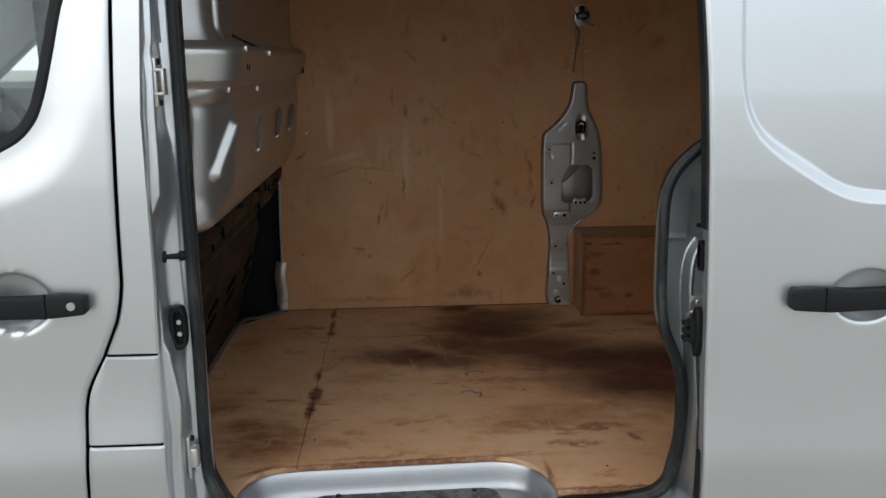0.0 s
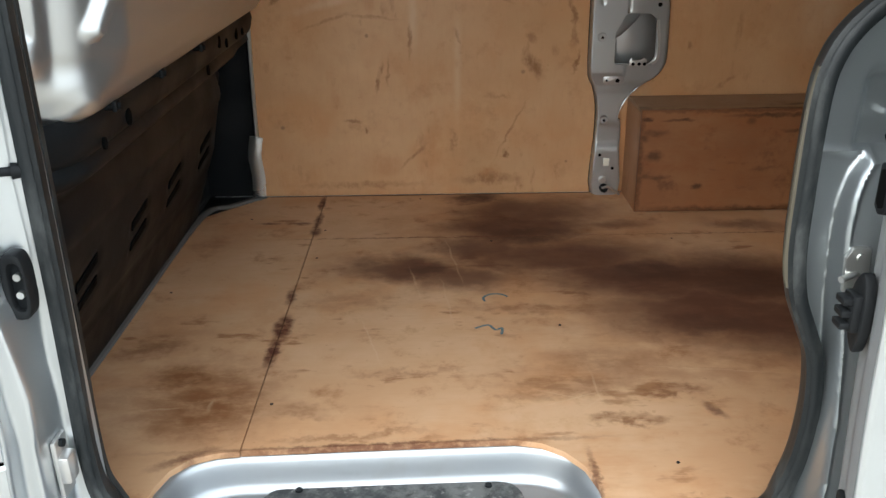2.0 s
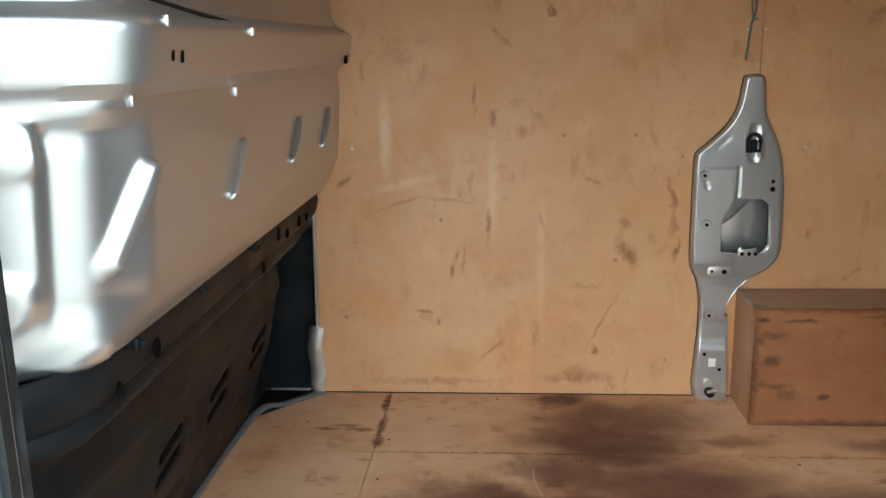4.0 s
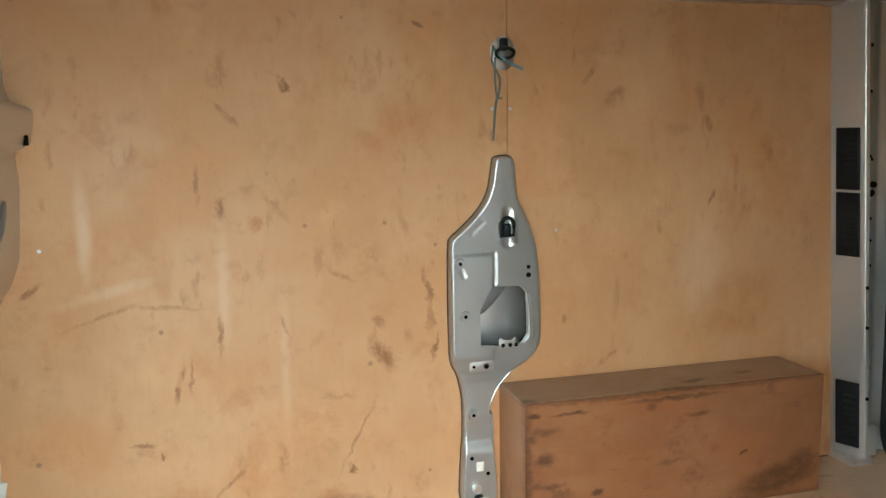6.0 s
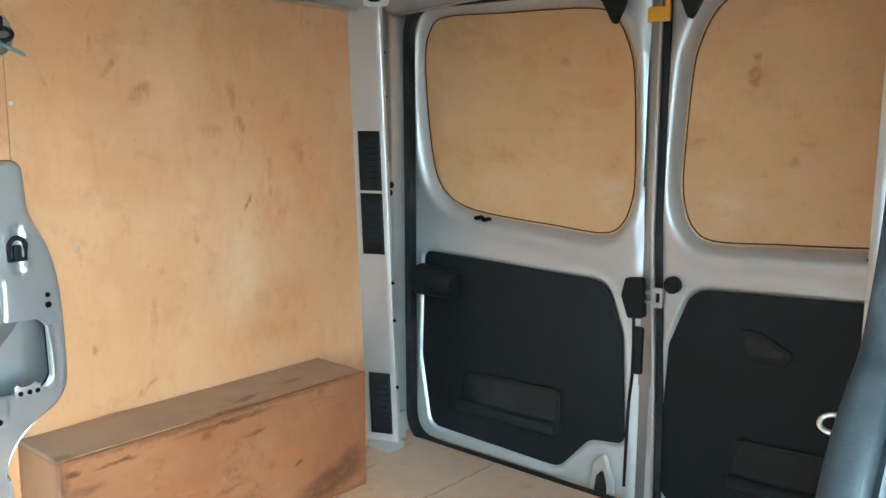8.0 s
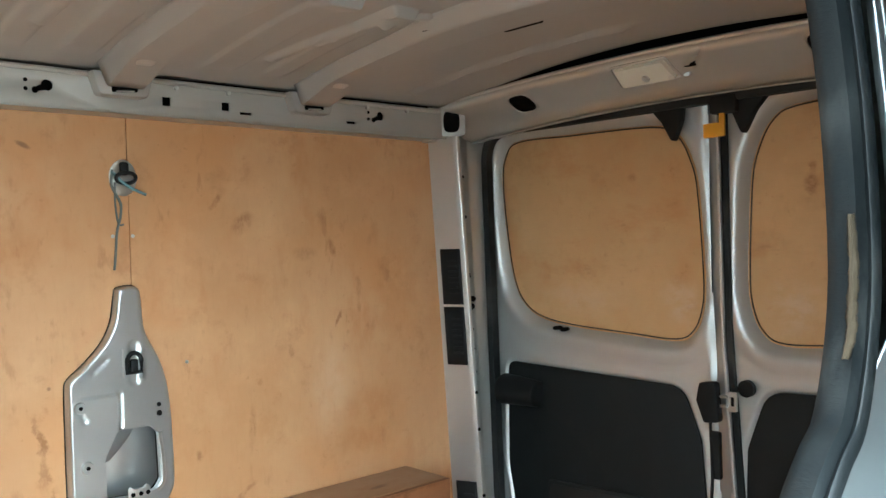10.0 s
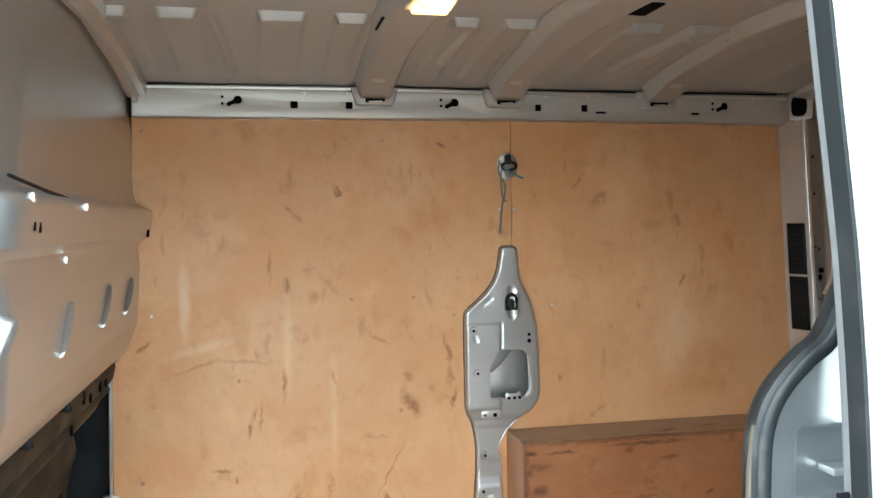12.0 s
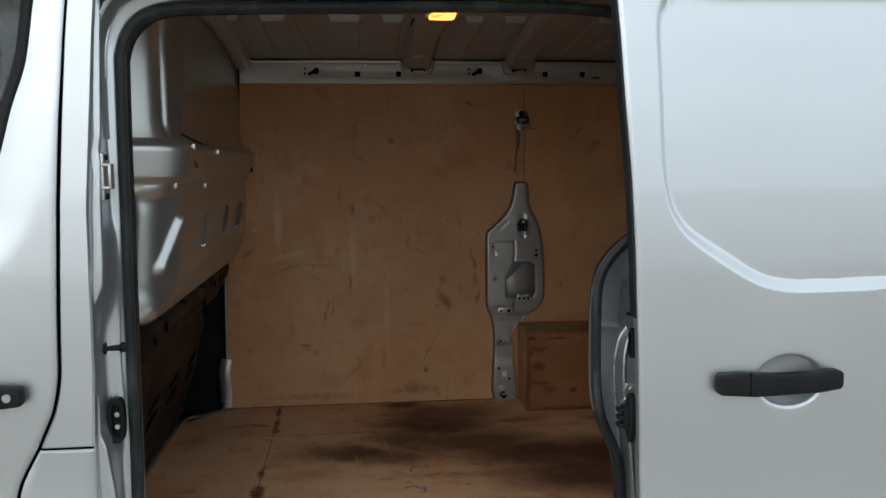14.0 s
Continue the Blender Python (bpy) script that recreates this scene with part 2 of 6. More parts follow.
# stains: across, along (or up), half sizes, turn, strength, softness
WALL_SMUDGES = [(0.438, 1.601, 0.010, 0.017, 25, 0.95, 0.5), (0.290, 1.330, 0.011, 0.022, 0, 0.85, 0.6), (0.650, 0.965, 0.018, 0.040, 35, 0.85, 0.6), (0.638, 1.053, 0.010, 0.018, 30, 0.55, 0.7),
                (0.764, 1.122, 0.008, 0.045, 10, 0.75, 0.6), (0.777, 0.972, 0.006, 0.030, -15, 0.85, 0.6), (0.770, 1.050, 0.008, 0.035, 0, 0.55, 0.7), (0.568, 0.689, 0.010, 0.014, 0, 0.95, 0.5),
                (0.404, 0.738, 0.007, 0.040, 0, 0.45, 0.7), (0.541, 0.875, 0.030, 0.006, 0, 0.4, 0.7), (0.517, 0.610, 0.075, 0.014, 0, 0.7, 0.8), (0.11, 0.596, 0.16, 0.009, 0, 0.5, 0.8),
                (0.409, 1.332, 0.008, 0.035, 40, 0.4, 0.7), (0.355, 1.375, 0.016, 0.010, 0, 0.45, 0.7)]
WALL_STREAKS = [(0.313, 1.538, 0.006, 0.032, 45, 0.6, 0.6), (0.241, 1.382, 0.005, 0.038, 0, 0.55, 0.6), (-0.110, 1.170, 0.022, 0.006, 35, 0.8, 0.6), (0.559, 1.164, 0.026, 0.005, -25, 0.5, 0.7),
                (0.278, 1.043, 0.005, 0.042, 0, 0.8, 0.6), (0.422, 1.056, 0.005, 0.019, 22, 0.75, 0.6), (0.184, 0.934, 0.006, 0.036, -12, 0.9, 0.6), (0.209, 0.953, 0.004, 0.036, -5, 0.55, 0.6),
                (0.097, 0.804, 0.022, 0.005, -5, 0.7, 0.6), (0.283, 0.690, 0.045, 0.005, 44, 0.65, 0.7), (0.583, 0.768, 0.085, 0.003, 62, 0.55, 0.7), (0.030, 1.105, 0.075, 0.004, 18, 0.45, 0.7),
                (0.160, 1.116, 0.070, 0.004, -5, 0.5, 0.7), (0.140, 0.774, 0.004, 0.008, 0, 0.8, 0.5)]
REAR_STREAKS = [(1.25, 1.572, 0.026, 0.016, 40, 0.65, 0.7), (1.18, 1.625, 0.007, 0.022, -35, 0.65, 0.6), (1.515, 1.505, 0.009, 0.024, 15, 0.65, 0.6), (1.43, 1.49, 0.03, 0.014, 0, 0.4, 0.7),
                (1.53, 1.312, 0.006, 0.020, -25, 0.75, 0.5), (1.26, 1.06, 0.008, 0.045, -5, 0.45, 0.7), (1.24, 0.91, 0.028, 0.007, 35, 0.6, 0.6), (1.12, 1.02, 0.008, 0.012, 0, 0.6, 0.6),
                (1.38, 1.24, 0.006, 0.012, 10, 0.5, 0.6), (1.70, 1.42, 0.010, 0.016, 0, 0.4, 0.7)]
WALL_DOTS = [(0.150, 1.061, 0.005, 0.005, 0, 0.6, 0.5), (0.476, 1.285, 0.005, 0.005, 0, 0.5, 0.5), (0.662, 1.284, 0.005, 0.005, 0, 0.5, 0.5), (0.784, 1.226, 0.004, 0.004, 0, 0.6, 0.5),
             (0.575, 1.751, 0.004, 0.004, 0, 0.5, 0.5), (0.750, 1.739, 0.014, 0.005, -25, 0.7, 0.5), (0.619, 0.948, 0.006, 0.006, 0, 0.5, 0.5), (-0.100, 1.775, 0.004, 0.004, 0, 0.5, 0.5),
             (-0.121, 0.785, 0.006, 0.006, 0, 0.6, 0.5), (0.761, 0.665, 0.004, 0.004, 0, 0.5, 0.5)]
WALL_RUST = [(0.368, 1.295, 0.018, 0.016, 0, 0.75, 0.6), (0.186, 1.780, 0.020, 0.035, 0, 0.55, 0.8), (0.260, 1.773, 0.040, 0.012, 0, 0.35, 0.8), (0.517, 0.632, 0.035, 0.020, 0, 0.65, 0.7),
             (0.716, 1.524, 0.055, 0.045, 0, 0.45, 0.8), (0.640, 1.470, 0.050, 0.022, -30, 0.4, 0.8), (1.645, 1.065, 0.08, 0.045, 0, 0.4, 0.8), (1.60, 0.98, 0.10, 0.03, 0, 0.4, 0.8),
             (0.19, 0.66, 0.05, 0.03, 0, 0.35, 0.8), (1.30, 1.40, 0.10, 0.06, 20, 0.25, 0.9)]
WALL_PALE = [(0.004, 1.290, 0.013, 0.09, 0, 0.5, 0.8), (0.29, 1.15, 0.012, 0.12, 0, 0.3, 0.8), (0.05, 1.16, 0.10, 0.012, 14, 0.3, 0.8), (0.42, 0.98, 0.010, 0.13, 0, 0.25, 0.8), (1.50, 1.14, 0.05, 0.10, 0, 0.3, 0.9)]

FLOOR_TRACK = [(0.58, 1.40, 0.20, 0.12, 0, 0.94, 0.55), (0.47, 1.655, 0.09, 0.045, 0, 0.9, 0.6), (0.62, 1.53, 0.20, 0.13, 0, 0.84, 0.6), (0.27, 1.12, 0.14, 0.075, -12, 0.9, 0.55), (0.42, 1.06, 0.12, 0.075, -8, 0.8, 0.6), (0.48, 1.25, 0.13, 0.09, 0, 0.9, 0.6),
               (0.66, 1.19, 0.26, 0.13, -5, 0.92, 0.65), (0.88, 1.04, 0.26, 0.14, -12, 0.96, 0.6), (1.08, 1.02, 0.22, 0.17, 0, 0.96, 0.6), (0.98, 0.85, 0.24, 0.14, -10, 0.96, 0.6), (1.22, 0.78, 0.34, 0.14, -5, 0.96, 0.6),
               (1.45, 0.95, 0.25, 0.2, 0, 0.87, 0.6), (0.86, 1.42, 0.09, 0.035, 0, 0.47, 0.8), (1.24, 1.4, 0.1, 0.035, -10, 0.57, 0.8)]
FLOOR_HALO = [(a, b, ra * 1.35, rb * 1.45, turn, 0.55, 0.8) for a, b, ra, rb, turn, _, _ in FLOOR_TRACK[::3]]
FLOOR_TINT = [(-0.12, 0.53, 0.14, 0.13, 0, 0.75, 0.8), (-0.27, 0.76, 0.10, 0.09, 20, 0.4, 0.8), (0.72, 0.60, 0.20, 0.07, 0, 0.45, 0.8), (1.00, 0.63, 0.16, 0.08, 0, 0.5, 0.8), (-0.30, 0.45, 0.08, 0.14, 0, 0.4, 0.8)]
FLOOR_CORE = [(0.60, 1.34, 0.11, 0.045, 0, 0.7, 0.7), (0.90, 1.08, 0.10, 0.05, 0, 0.7, 0.7), (0.34, 1.12, 0.05, 0.03, 0, 0.6, 0.7), (1.10, 1.03, 0.13, 0.08, -10, 0.65, 0.7), (0.96, 0.79, 0.10, 0.03, 0, 0.5, 0.7), (0.47, 1.665, 0.06, 0.018, 0, 0.7, 0.7)]
FLOOR_SCUFFS = [(0.592, 0.883, 0.16, 0.022, -4, 0.60, 0.7), (0.600, 0.545, 0.11, 0.032, 6, 0.60, 0.7), (0.680, 0.640, 0.10, 0.05, 0, 0.40, 0.8), (0.800, 0.528, 0.060, 0.020, 3, 0.85, 0.5), (0.695, 0.431, 0.062, 0.020, 4, 0.85, 0.5),
                (-0.165, 0.605, 0.055, 0.034, 0, 0.95, 0.6), (-0.086, 0.500, 0.085, 0.095, 0, 0.92, 0.7), (-0.269, 0.729, 0.07, 0.035, 20, 0.75, 0.7), (0.15, 0.936, 0.10, 0.045, 0, 0.35, 0.8), (0.081, 0.471, 0.06, 0.020, 0, 0.50, 0.7),
                (0.279, 0.608, 0.09, 0.012, 3, 0.50, 0.7), (0.183, 0.392, 0.12, 0.010, 4, 0.55, 0.7), (-0.27, 1.31, 0.05, 0.05, 0, 0.4, 0.7)]
SEAM_STAINS = [(0.35, 1.335, 0.36, 0.0035, 0, 0.75, 0.6), (1.35, 1.335, 0.75, 0.003, 0, 0.6, 0.6), (-0.006, 1.63, 0.010, 0.055, 0, 0.95, 0.5), (0.002, 1.47, 0.010, 0.07, 0, 0.9, 0.6), (0.004, 1.39, 0.014, 0.03, 0, 0.9, 0.6), (-0.004, 0.965, 0.011, 0.035, 0, 0.9, 0.6), (0.003, 0.81, 0.020, 0.055, 0, 1.0, 0.4),
               (-0.002, 0.70, 0.012, 0.06, 0, 1.0, 0.5), (-0.14, 1.46, 0.03, 0.008, 0, 0.75, 0.6), (-0.045, 1.46, 0.025, 0.010, 0, 0.75, 0.6), (0.24, 0.364, 0.30, 0.006, 2, 0.85, 0.7), (0.86, 0.455, 0.010, 0.026, 30, 0.7, 0.6),
               (-0.09, 0.336, 0.05, 0.010, 30, 0.8, 0.7), (0.606, 0.27, 0.006, 0.06, 0, 0.8, 0.6), (0.75, 0.196, 0.16, 0.008, 0, 0.8, 0.7)]
FLOOR_SCRATCHES = [(0.392, 1.175, 0.0025, 0.12, 8, 0.35, 0.6), (0.294, 1.035, 0.003, 0.075, 10, 0.35, 0.6), (0.373, 0.916, 0.0022, 0.12, 6, 0.35, 0.6), (0.655, 0.53, 0.0025, 0.075, 3, 0.35, 0.6), (0.60, 0.50, 0.06, 0.0022, 20, 0.35, 0.6),
                   (0.585, 0.515, 0.05, 0.002, -25, 0.35, 0.6), (0.63, 0.475, 0.04, 0.002, 45, 0.35, 0.6), (-0.176, 0.487, 0.04, 0.0025, 4, 0.35, 0.6), (-0.085, 0.50, 0.004, 0.02, 0, 0.35, 0.6),
                   (0.90, 0.60, 0.12, 0.002, -8, 0.35, 0.6), (0.20, 0.75, 0.002, 0.10, 15, 0.4, 0.6)]
BOX_STAINS = [(1.62, 0.615, 0.11, 0.035, 12, 0.85, 0.6), (1.69, 0.640, 0.04, 0.04, 0, 0.7, 0.6), (0.957, 0.843, 0.016, 0.008, 0, 0.95, 0.5), (1.052, 0.842, 0.040, 0.005, 4, 0.95, 0.5), (0.982, 0.805, 0.035, 0.008, 0, 0.6, 0.7),
              (0.955, 0.790, 0.012, 0.012, 0, 0.7, 0.7), (1.515, 0.695, 0.012, 0.004, 10, 0.9, 0.5), (1.385, 0.808, 0.028, 0.005, 0, 0.7, 0.6), (1.259, 0.838, 0.010, 0.010, 0, 0.55, 0.7), (1.311, 0.693, 0.030, 0.006, 5, 0.45, 0.7),
              (1.12, 0.64, 0.014, 0.010, 0, 0.9, 0.5), (0.98, 0.67, 0.05, 0.006, 0, 0.7, 0.6), (1.32, 0.853, 0.11, 0.006, 0, 0.85, 0.6),
              (0.945, 0.70, 0.010, 0.16, 0, 0.7, 0.7), (1.30, 0.568, 0.36, 0.010, 0, 0.8, 0.7), (1.30, 0.869, 0.36, 0.006, 0, 0.6, 0.7), (0.985, 0.735, 0.022, 0.014, 10, 0.8, 0.6)]
TOP_STAINS = [(1.30, 1.512, 0.12, 0.010, 2, 0.95, 0.6), (1.402, 1.558, 0.035, 0.012, 15, 0.7, 0.6), (1.05, 1.512, 0.08, 0.007, 0, 0.8, 0.6), (1.562, 1.585, 0.03, 0.010, 10, 0.5, 0.7), (0.95, 1.53, 0.02, 0.02, 0, 0.6, 0.7)]

PLY_WALL = plywood("lining_plywood", "y", (1.0, 1.0, 0.16), TAN, [(WALL_RUST, RUST, 0.035, 16.0, 0.3), (WALL_PALE, BARE, 0.012, 14.0, 0.5), (WALL_SMUDGES, BROWN, 0.024, 34.0, 0.25),
                                                                  (WALL_STREAKS + REAR_STREAKS, BROWN, 0.013, 34.0, 0.25), (WALL_DOTS, SOOT, 0.002, 60.0, 0.8)], 0.5, 3.1, 0.22)
PLY_FLOOR = plywood("floor_plywood", "z", (0.16, 1.0, 1.0), FLOOR_TAN, [(FLOOR_HALO + FLOOR_TINT, (0.27, 0.105, 0.040), 0.10, 12.0, 0.25), ([(1.98, 1.15, 0.26, 0.6, 0, 0.75, 0.8)], (0.52, 0.43, 0.33), 0.06, 8.0, 0.5), (FLOOR_TRACK, (0.108, 0.040, 0.023), 0.075, 9.0, 0.90), (FLOOR_CORE, (0.062, 0.025, 0.016), 0.07, 15.0, 0.55), (FLOOR_SCUFFS, (0.22, 0.086, 0.030), 0.050, 22.0, 0.25),
                                                                       (FLOOR_SCRATCHES, (0.70, 0.49, 0.32), 0.010, 16.0, 0.3), (SEAM_STAINS, (0.105, 0.028, 0.013), 0.014, 42.0, 0.6)], 0.66, 7.7, 0.40, 0.80, 0.75)
PLY_BOX = plywood("box_plywood", "y", (0.14, 1.0, 1.0), ORANGE, [(BOX_STAINS, (0.075, 0.026, 0.010), 0.014, 32.0, 0.55)], 0.5, 1.3, 0.65, 0.85)
PLY_END = plywood("box_end_plywood", "z", (1.0, 1.0, 0.16), ((0.43, 0.24, 0.128), (0.36, 0.186, 0.09), (0.22, 0.095, 0.04)), [([(0.947, 1.515, 0.02, 0.02, 0, 0.6, 0.7)], BROWN, 0.02, 30.0, 0.4)], 0.55, 4.2)
PLY_TOP = plywood("box_top_plywood", "z", (0.14, 1.0, 1.0), ((0.38, 0.25, 0.16), (0.33, 0.20, 0.12), (0.18, 0.09, 0.045)), [(TOP_STAINS, (0.08, 0.035, 0.018), 0.012, 30.0, 0.5)], 0.55, 5.5)
PLY_WINDOW = plywood("window_plywood", "x", (1.0, 0.2, 1.0), ((0.66, 0.41, 0.20), (0.60, 0.36, 0.165), (0.46, 0.25, 0.11)), [([(1.05, 1.33, 0.05, 0.05, 0, 0.45, 0.8), (0.745, 1.325, 0.06, 0.05, 0, 0.45, 0.8), (1.40, 1.33, 0.14, 0.04, 0, 0.25, 0.9)], BARE, 0.04, 14.0, 0.1), ([(0.70, 1.62, 0.014, 0.022, 0, 0.8, 0.6), (0.695, 1.66, 0.008, 0.012, 0, 0.6, 0.6), (1.20, 1.67, 0.012, 0.010, 0, 0.4, 0.7), (0.60, 1.43, 0.010, 0.010, 0, 0.4, 0.7)], BROWN, 0.012, 34.0, 0.3)], 0.5, 9.4, 0.12)


# ---- building tools ----
def thing(name, label, category, group="", kind=""):
    return tagged(new(name), label, category, group, kind)


def part(name, bm, material, parent, label="", sharp=38, solid=0.0):
    """Links a bmesh as one mesh object under a thing or a part."""
    me = bpy.data.meshes.new(name)
    bm.to_mesh(me)
    bm.free()
    me.polygons.foreach_set("use_smooth", [True] * len(me.polygons))
    me.set_sharp_from_angle(angle=radians(sharp))
    me.materials.append(material)
    ob = new(name, me)
    ob.parent = parent
    if label:
        ob["label"] = label
    if solid:
        m = ob.modifiers.new("thickness", "SOLIDIFY")
        m.thickness, m.offset = solid, -1.0
    return ob


def soften(bm, width, steps=2, angle=35):
    edges = [e for e in bm.edges if len(e.link_faces) == 2 and e.calc_face_angle(0) > radians(angle)]
    bmesh.ops.bevel(bm, geom=edges, offset=width, segments=steps, profile=0.5, affect="EDGES", clamp_overlap=True)
    return bm


def box(lo, hi, bevel=0.003, bm=None, steps=2):
    b = bmesh.new()
    bmesh.ops.create_cube(b, size=1.0)
    for v in b.verts:
        v.co = Vector([lo[k] + (hi[k] - lo[k]) * (v.co[k] + 0.5) for k in range(3)])
    if bevel:
        soften(b, bevel, steps)
    return join(bm, b)


def join(bm, other):
    if bm is None:
        return other
    me = bpy.data.meshes.new("tmp")
    other.to_mesh(me)
    other.free()
    bm.from_mesh(me)
    bpy.data.meshes.remove(me)
    return bm


AX = {"x": (1, 2, 0), "y": (0, 2, 1), "z": (0, 1, 2)}


def put3(axis, a, b, depth):
    co = [0.0, 0.0, 0.0]
    k = AX[axis]
    co[k[0]], co[k[1]], co[k[2]] = a, b, depth
    return Vector(co)


def plate(axis, outline, near, far, holes=(), bevel=0.0, bm=None, steps=2):
    """A flat piece cut to an outline, with openings through it, from depth near to depth far along an axis."""
    b = bmesh.new()
    edges = []
    for loop in (outline, *holes):
        vs = [b.verts.new(put3(axis, p[0], p[1], near)) for p in loop]
        edges += [b.edges.new((vs[i], vs[(i + 1) % len(vs)])) for i in range(len(vs))]
    if holes:
        faces = [f for f in bmesh.ops.triangle_fill(b, use_beauty=True, edges=edges)["geom"] if isinstance(f, bmesh.types.BMFace)]
    else:
        faces = [b.faces.new(list(b.verts))]
    got = bmesh.ops.extrude_face_region(b, geom=faces)["geom"]
    step = put3(axis, 0, 0, far - near)
    for v in got:
        if isinstance(v, bmesh.types.BMVert):
            v.co += step
    bmesh.ops.recalc_face_normals(b, faces=b.faces)
    if bevel:
        soften(b, bevel, steps, 50)
    return join(bm, b)


def rounded(points, r, n=6):
    """The polygon with its corners rounded to radius r (one number, or one for each corner)."""
    out = []
    for i, p in enumerate(points):
        rr = r[i] if isinstance(r, (list, tuple)) else r
        p, a, b = Vector(p), Vector(points[i - 1]), Vector(points[(i + 1) % len(points)])
        if rr <= 0:
            out.append(tuple(p))
            continue
        u, v = (a - p), (b - p)
        lu, lv = u.length, v.length
        ang = u.angle(v)
        d = min(rr / max(1e-4, math.tan(ang / 2)), lu * 0.48, lv * 0.48)
        s, e = p + u * (d / lu), p + v * (d / lv)
        for k in range(n + 1):
            t = k / n
            out.append(tuple(s * (1 - t) ** 2 + p * 2 * t * (1 - t) + e * t * t))
    return out


def oval(a, b, ra, rb, n=24, power=2.0):
    out = []
    for k in range(n):
        t = 2 * math.pi * k / n
        c, s = math.cos(t), math.sin(t)
        out.append((a + ra * math.copysign(abs(c) ** (2 / power), c), b + rb * math.copysign(abs(s) ** (2 / power), s)))
    return out


def smooth_path(points, n=6, closed=False):
    pts = [Vector(p) for p in points]
    out = []
    m = len(pts)
    for i in range(m if closed else m - 1):
        g = (lambda k: pts[k % m]) if closed else (lambda k: pts[max(0, min(m - 1, k))])
        p0, p1, p2, p3 = g(i - 1), g(i), g(i + 1), g(i + 2)
        for k in range(n):
            t = k / n
            out.append(0.5 * ((2 * p1) + (p2 - p0) * t + (2 * p0 - 5 * p1 + 4 * p2 - p3) * t * t + (3 * p1 - p0 - 3 * p2 + p3) * t ** 3))
    if not closed:
        out.append(pts[-1])
    return out


def sweep(points, profile, closed=False, bm=None, up=(0, 1, 0)):
    """Drags a closed profile (across, along up) down a path."""
    b = bmesh.new()
    pts = [Vector(p) for p in points]
    rings = []
    m = len(pts)
    up = Vector(up)
    for i, p in enumerate(pts):
        a = pts[i - 1] if (closed or i) else p
        c = pts[(i + 1) % m] if (closed or i < m - 1) else p
        t = (c - a).normalized()
        side = t.cross(up).normalized()
        u = side.cross(t).normalized()
        rings.append([b.verts.new(p + side * q[0] + u * q[1]) for q in profile])
    k = len(profile)
    for i in range(m if closed else m - 1):
        r, s = rings[i], rings[(i + 1) % m]
        for j in range(k):
            b.faces.new((r[j], r[(j + 1) % k], s[(j + 1) % k], s[j]))
    if not closed:
        b.faces.new(rings[0])
        b.faces.new(list(reversed(rings[-1])))
    bmesh.ops.recalc_face_normals(b, faces=b.faces)
    return join(bm, b)


def ring(r, n=8, squash=1.0):
    return [(r * math.cos(2 * math.pi * k / n), r * squash * math.sin(2 * math.pi * k / n)) for k in range(n)]


def tube(points, r, n=8, closed=False, bm=None, up=(0.31, 0.2, 0.93)):
    return sweep(points, ring(r, n), closed, bm, up)


def rod(p0, p1, r0, r1=None, n=20, bm=None, bevel=0.0):
    """A round bar between two points."""
    p0, p1 = Vector(p0), Vector(p1)
    b = bmesh.new()
    bmesh.ops.create_cone(b, cap_ends=True, segments=n, radius1=r0, radius2=r0 if r1 is None else r1, depth=(p1 - p0).length)
    if bevel:
        soften(b, bevel, 2, 50)
    b.transform(Matrix.Translation((p0 + p1) / 2) @ (p1 - p0).to_track_quat("Z", "Y").to_matrix().to_4x4())
    return join(bm, b)


def grid(us, vs, f, bm=None, keep=None, flip=False):
    """A sheet of quads through f(u, v)."""
    b = bmesh.new() if bm is None else bm
    vv = [[b.verts.new(f(u, v)) for v in vs] for u in us]
    for i in range(len(us) - 1):
        for j in range(len(vs) - 1):
            if keep and not keep((us[i] + us[i + 1]) / 2, (vs[j] + vs[j + 1]) / 2):
                continue
            q = (vv[i][j], vv[i + 1][j], vv[i + 1][j + 1], vv[i][j + 1])
            b.faces.new(tuple(reversed(q)) if flip else q)
    if keep:
        bmesh.ops.delete(b, geom=[v for v in b.verts if not v.link_faces], context="VERTS")
    return b


def span(a, b, step):
    n = max(1, round(abs(b - a) / step))
    return [a + (b - a) * k / n for k in range(n + 1)]


def ease(t, a, b):
    t = min(1.0, max(0.0, (t - a) / (b - a)))
    return t * t * (3 - 2 * t)


def along(table, t):
    """Straight-line lookup in rows of (t, value)."""
    if t <= table[0][0]:
        return table[0][1]
    for (a, u), (b, v) in zip(table, table[1:]):
        if t <= b:
            return u + (v - u) * (t - a) / (b - a)
    return table[-1][1]


def inside(poly, a, b):
    hit = False
    for (x1, y1), (x2, y2) in zip(poly, poly[1:] + poly[:1]):
        if (y1 > b) != (y2 > b) and a < (x2 - x1) * (b - y1) / (y2 - y1) + x1:
            hit = not hit
    return hit


def edge_distance(poly, a, b):
    """Distance to the outline, positive inside."""
    best = 9.0
    for (x1, y1), (x2, y2) in zip(poly, poly[1:] + poly[:1]):
        dx, dy = x2 - x1, y2 - y1
        t = max(0.0, min(1.0, ((a - x1) * dx + (b - y1) * dy) / (dx * dx + dy * dy + 1e-12)))
        best = min(best, math.hypot(a - x1 - t * dx, b - y1 - t * dy))
    return best if inside(poly, a, b) else -best


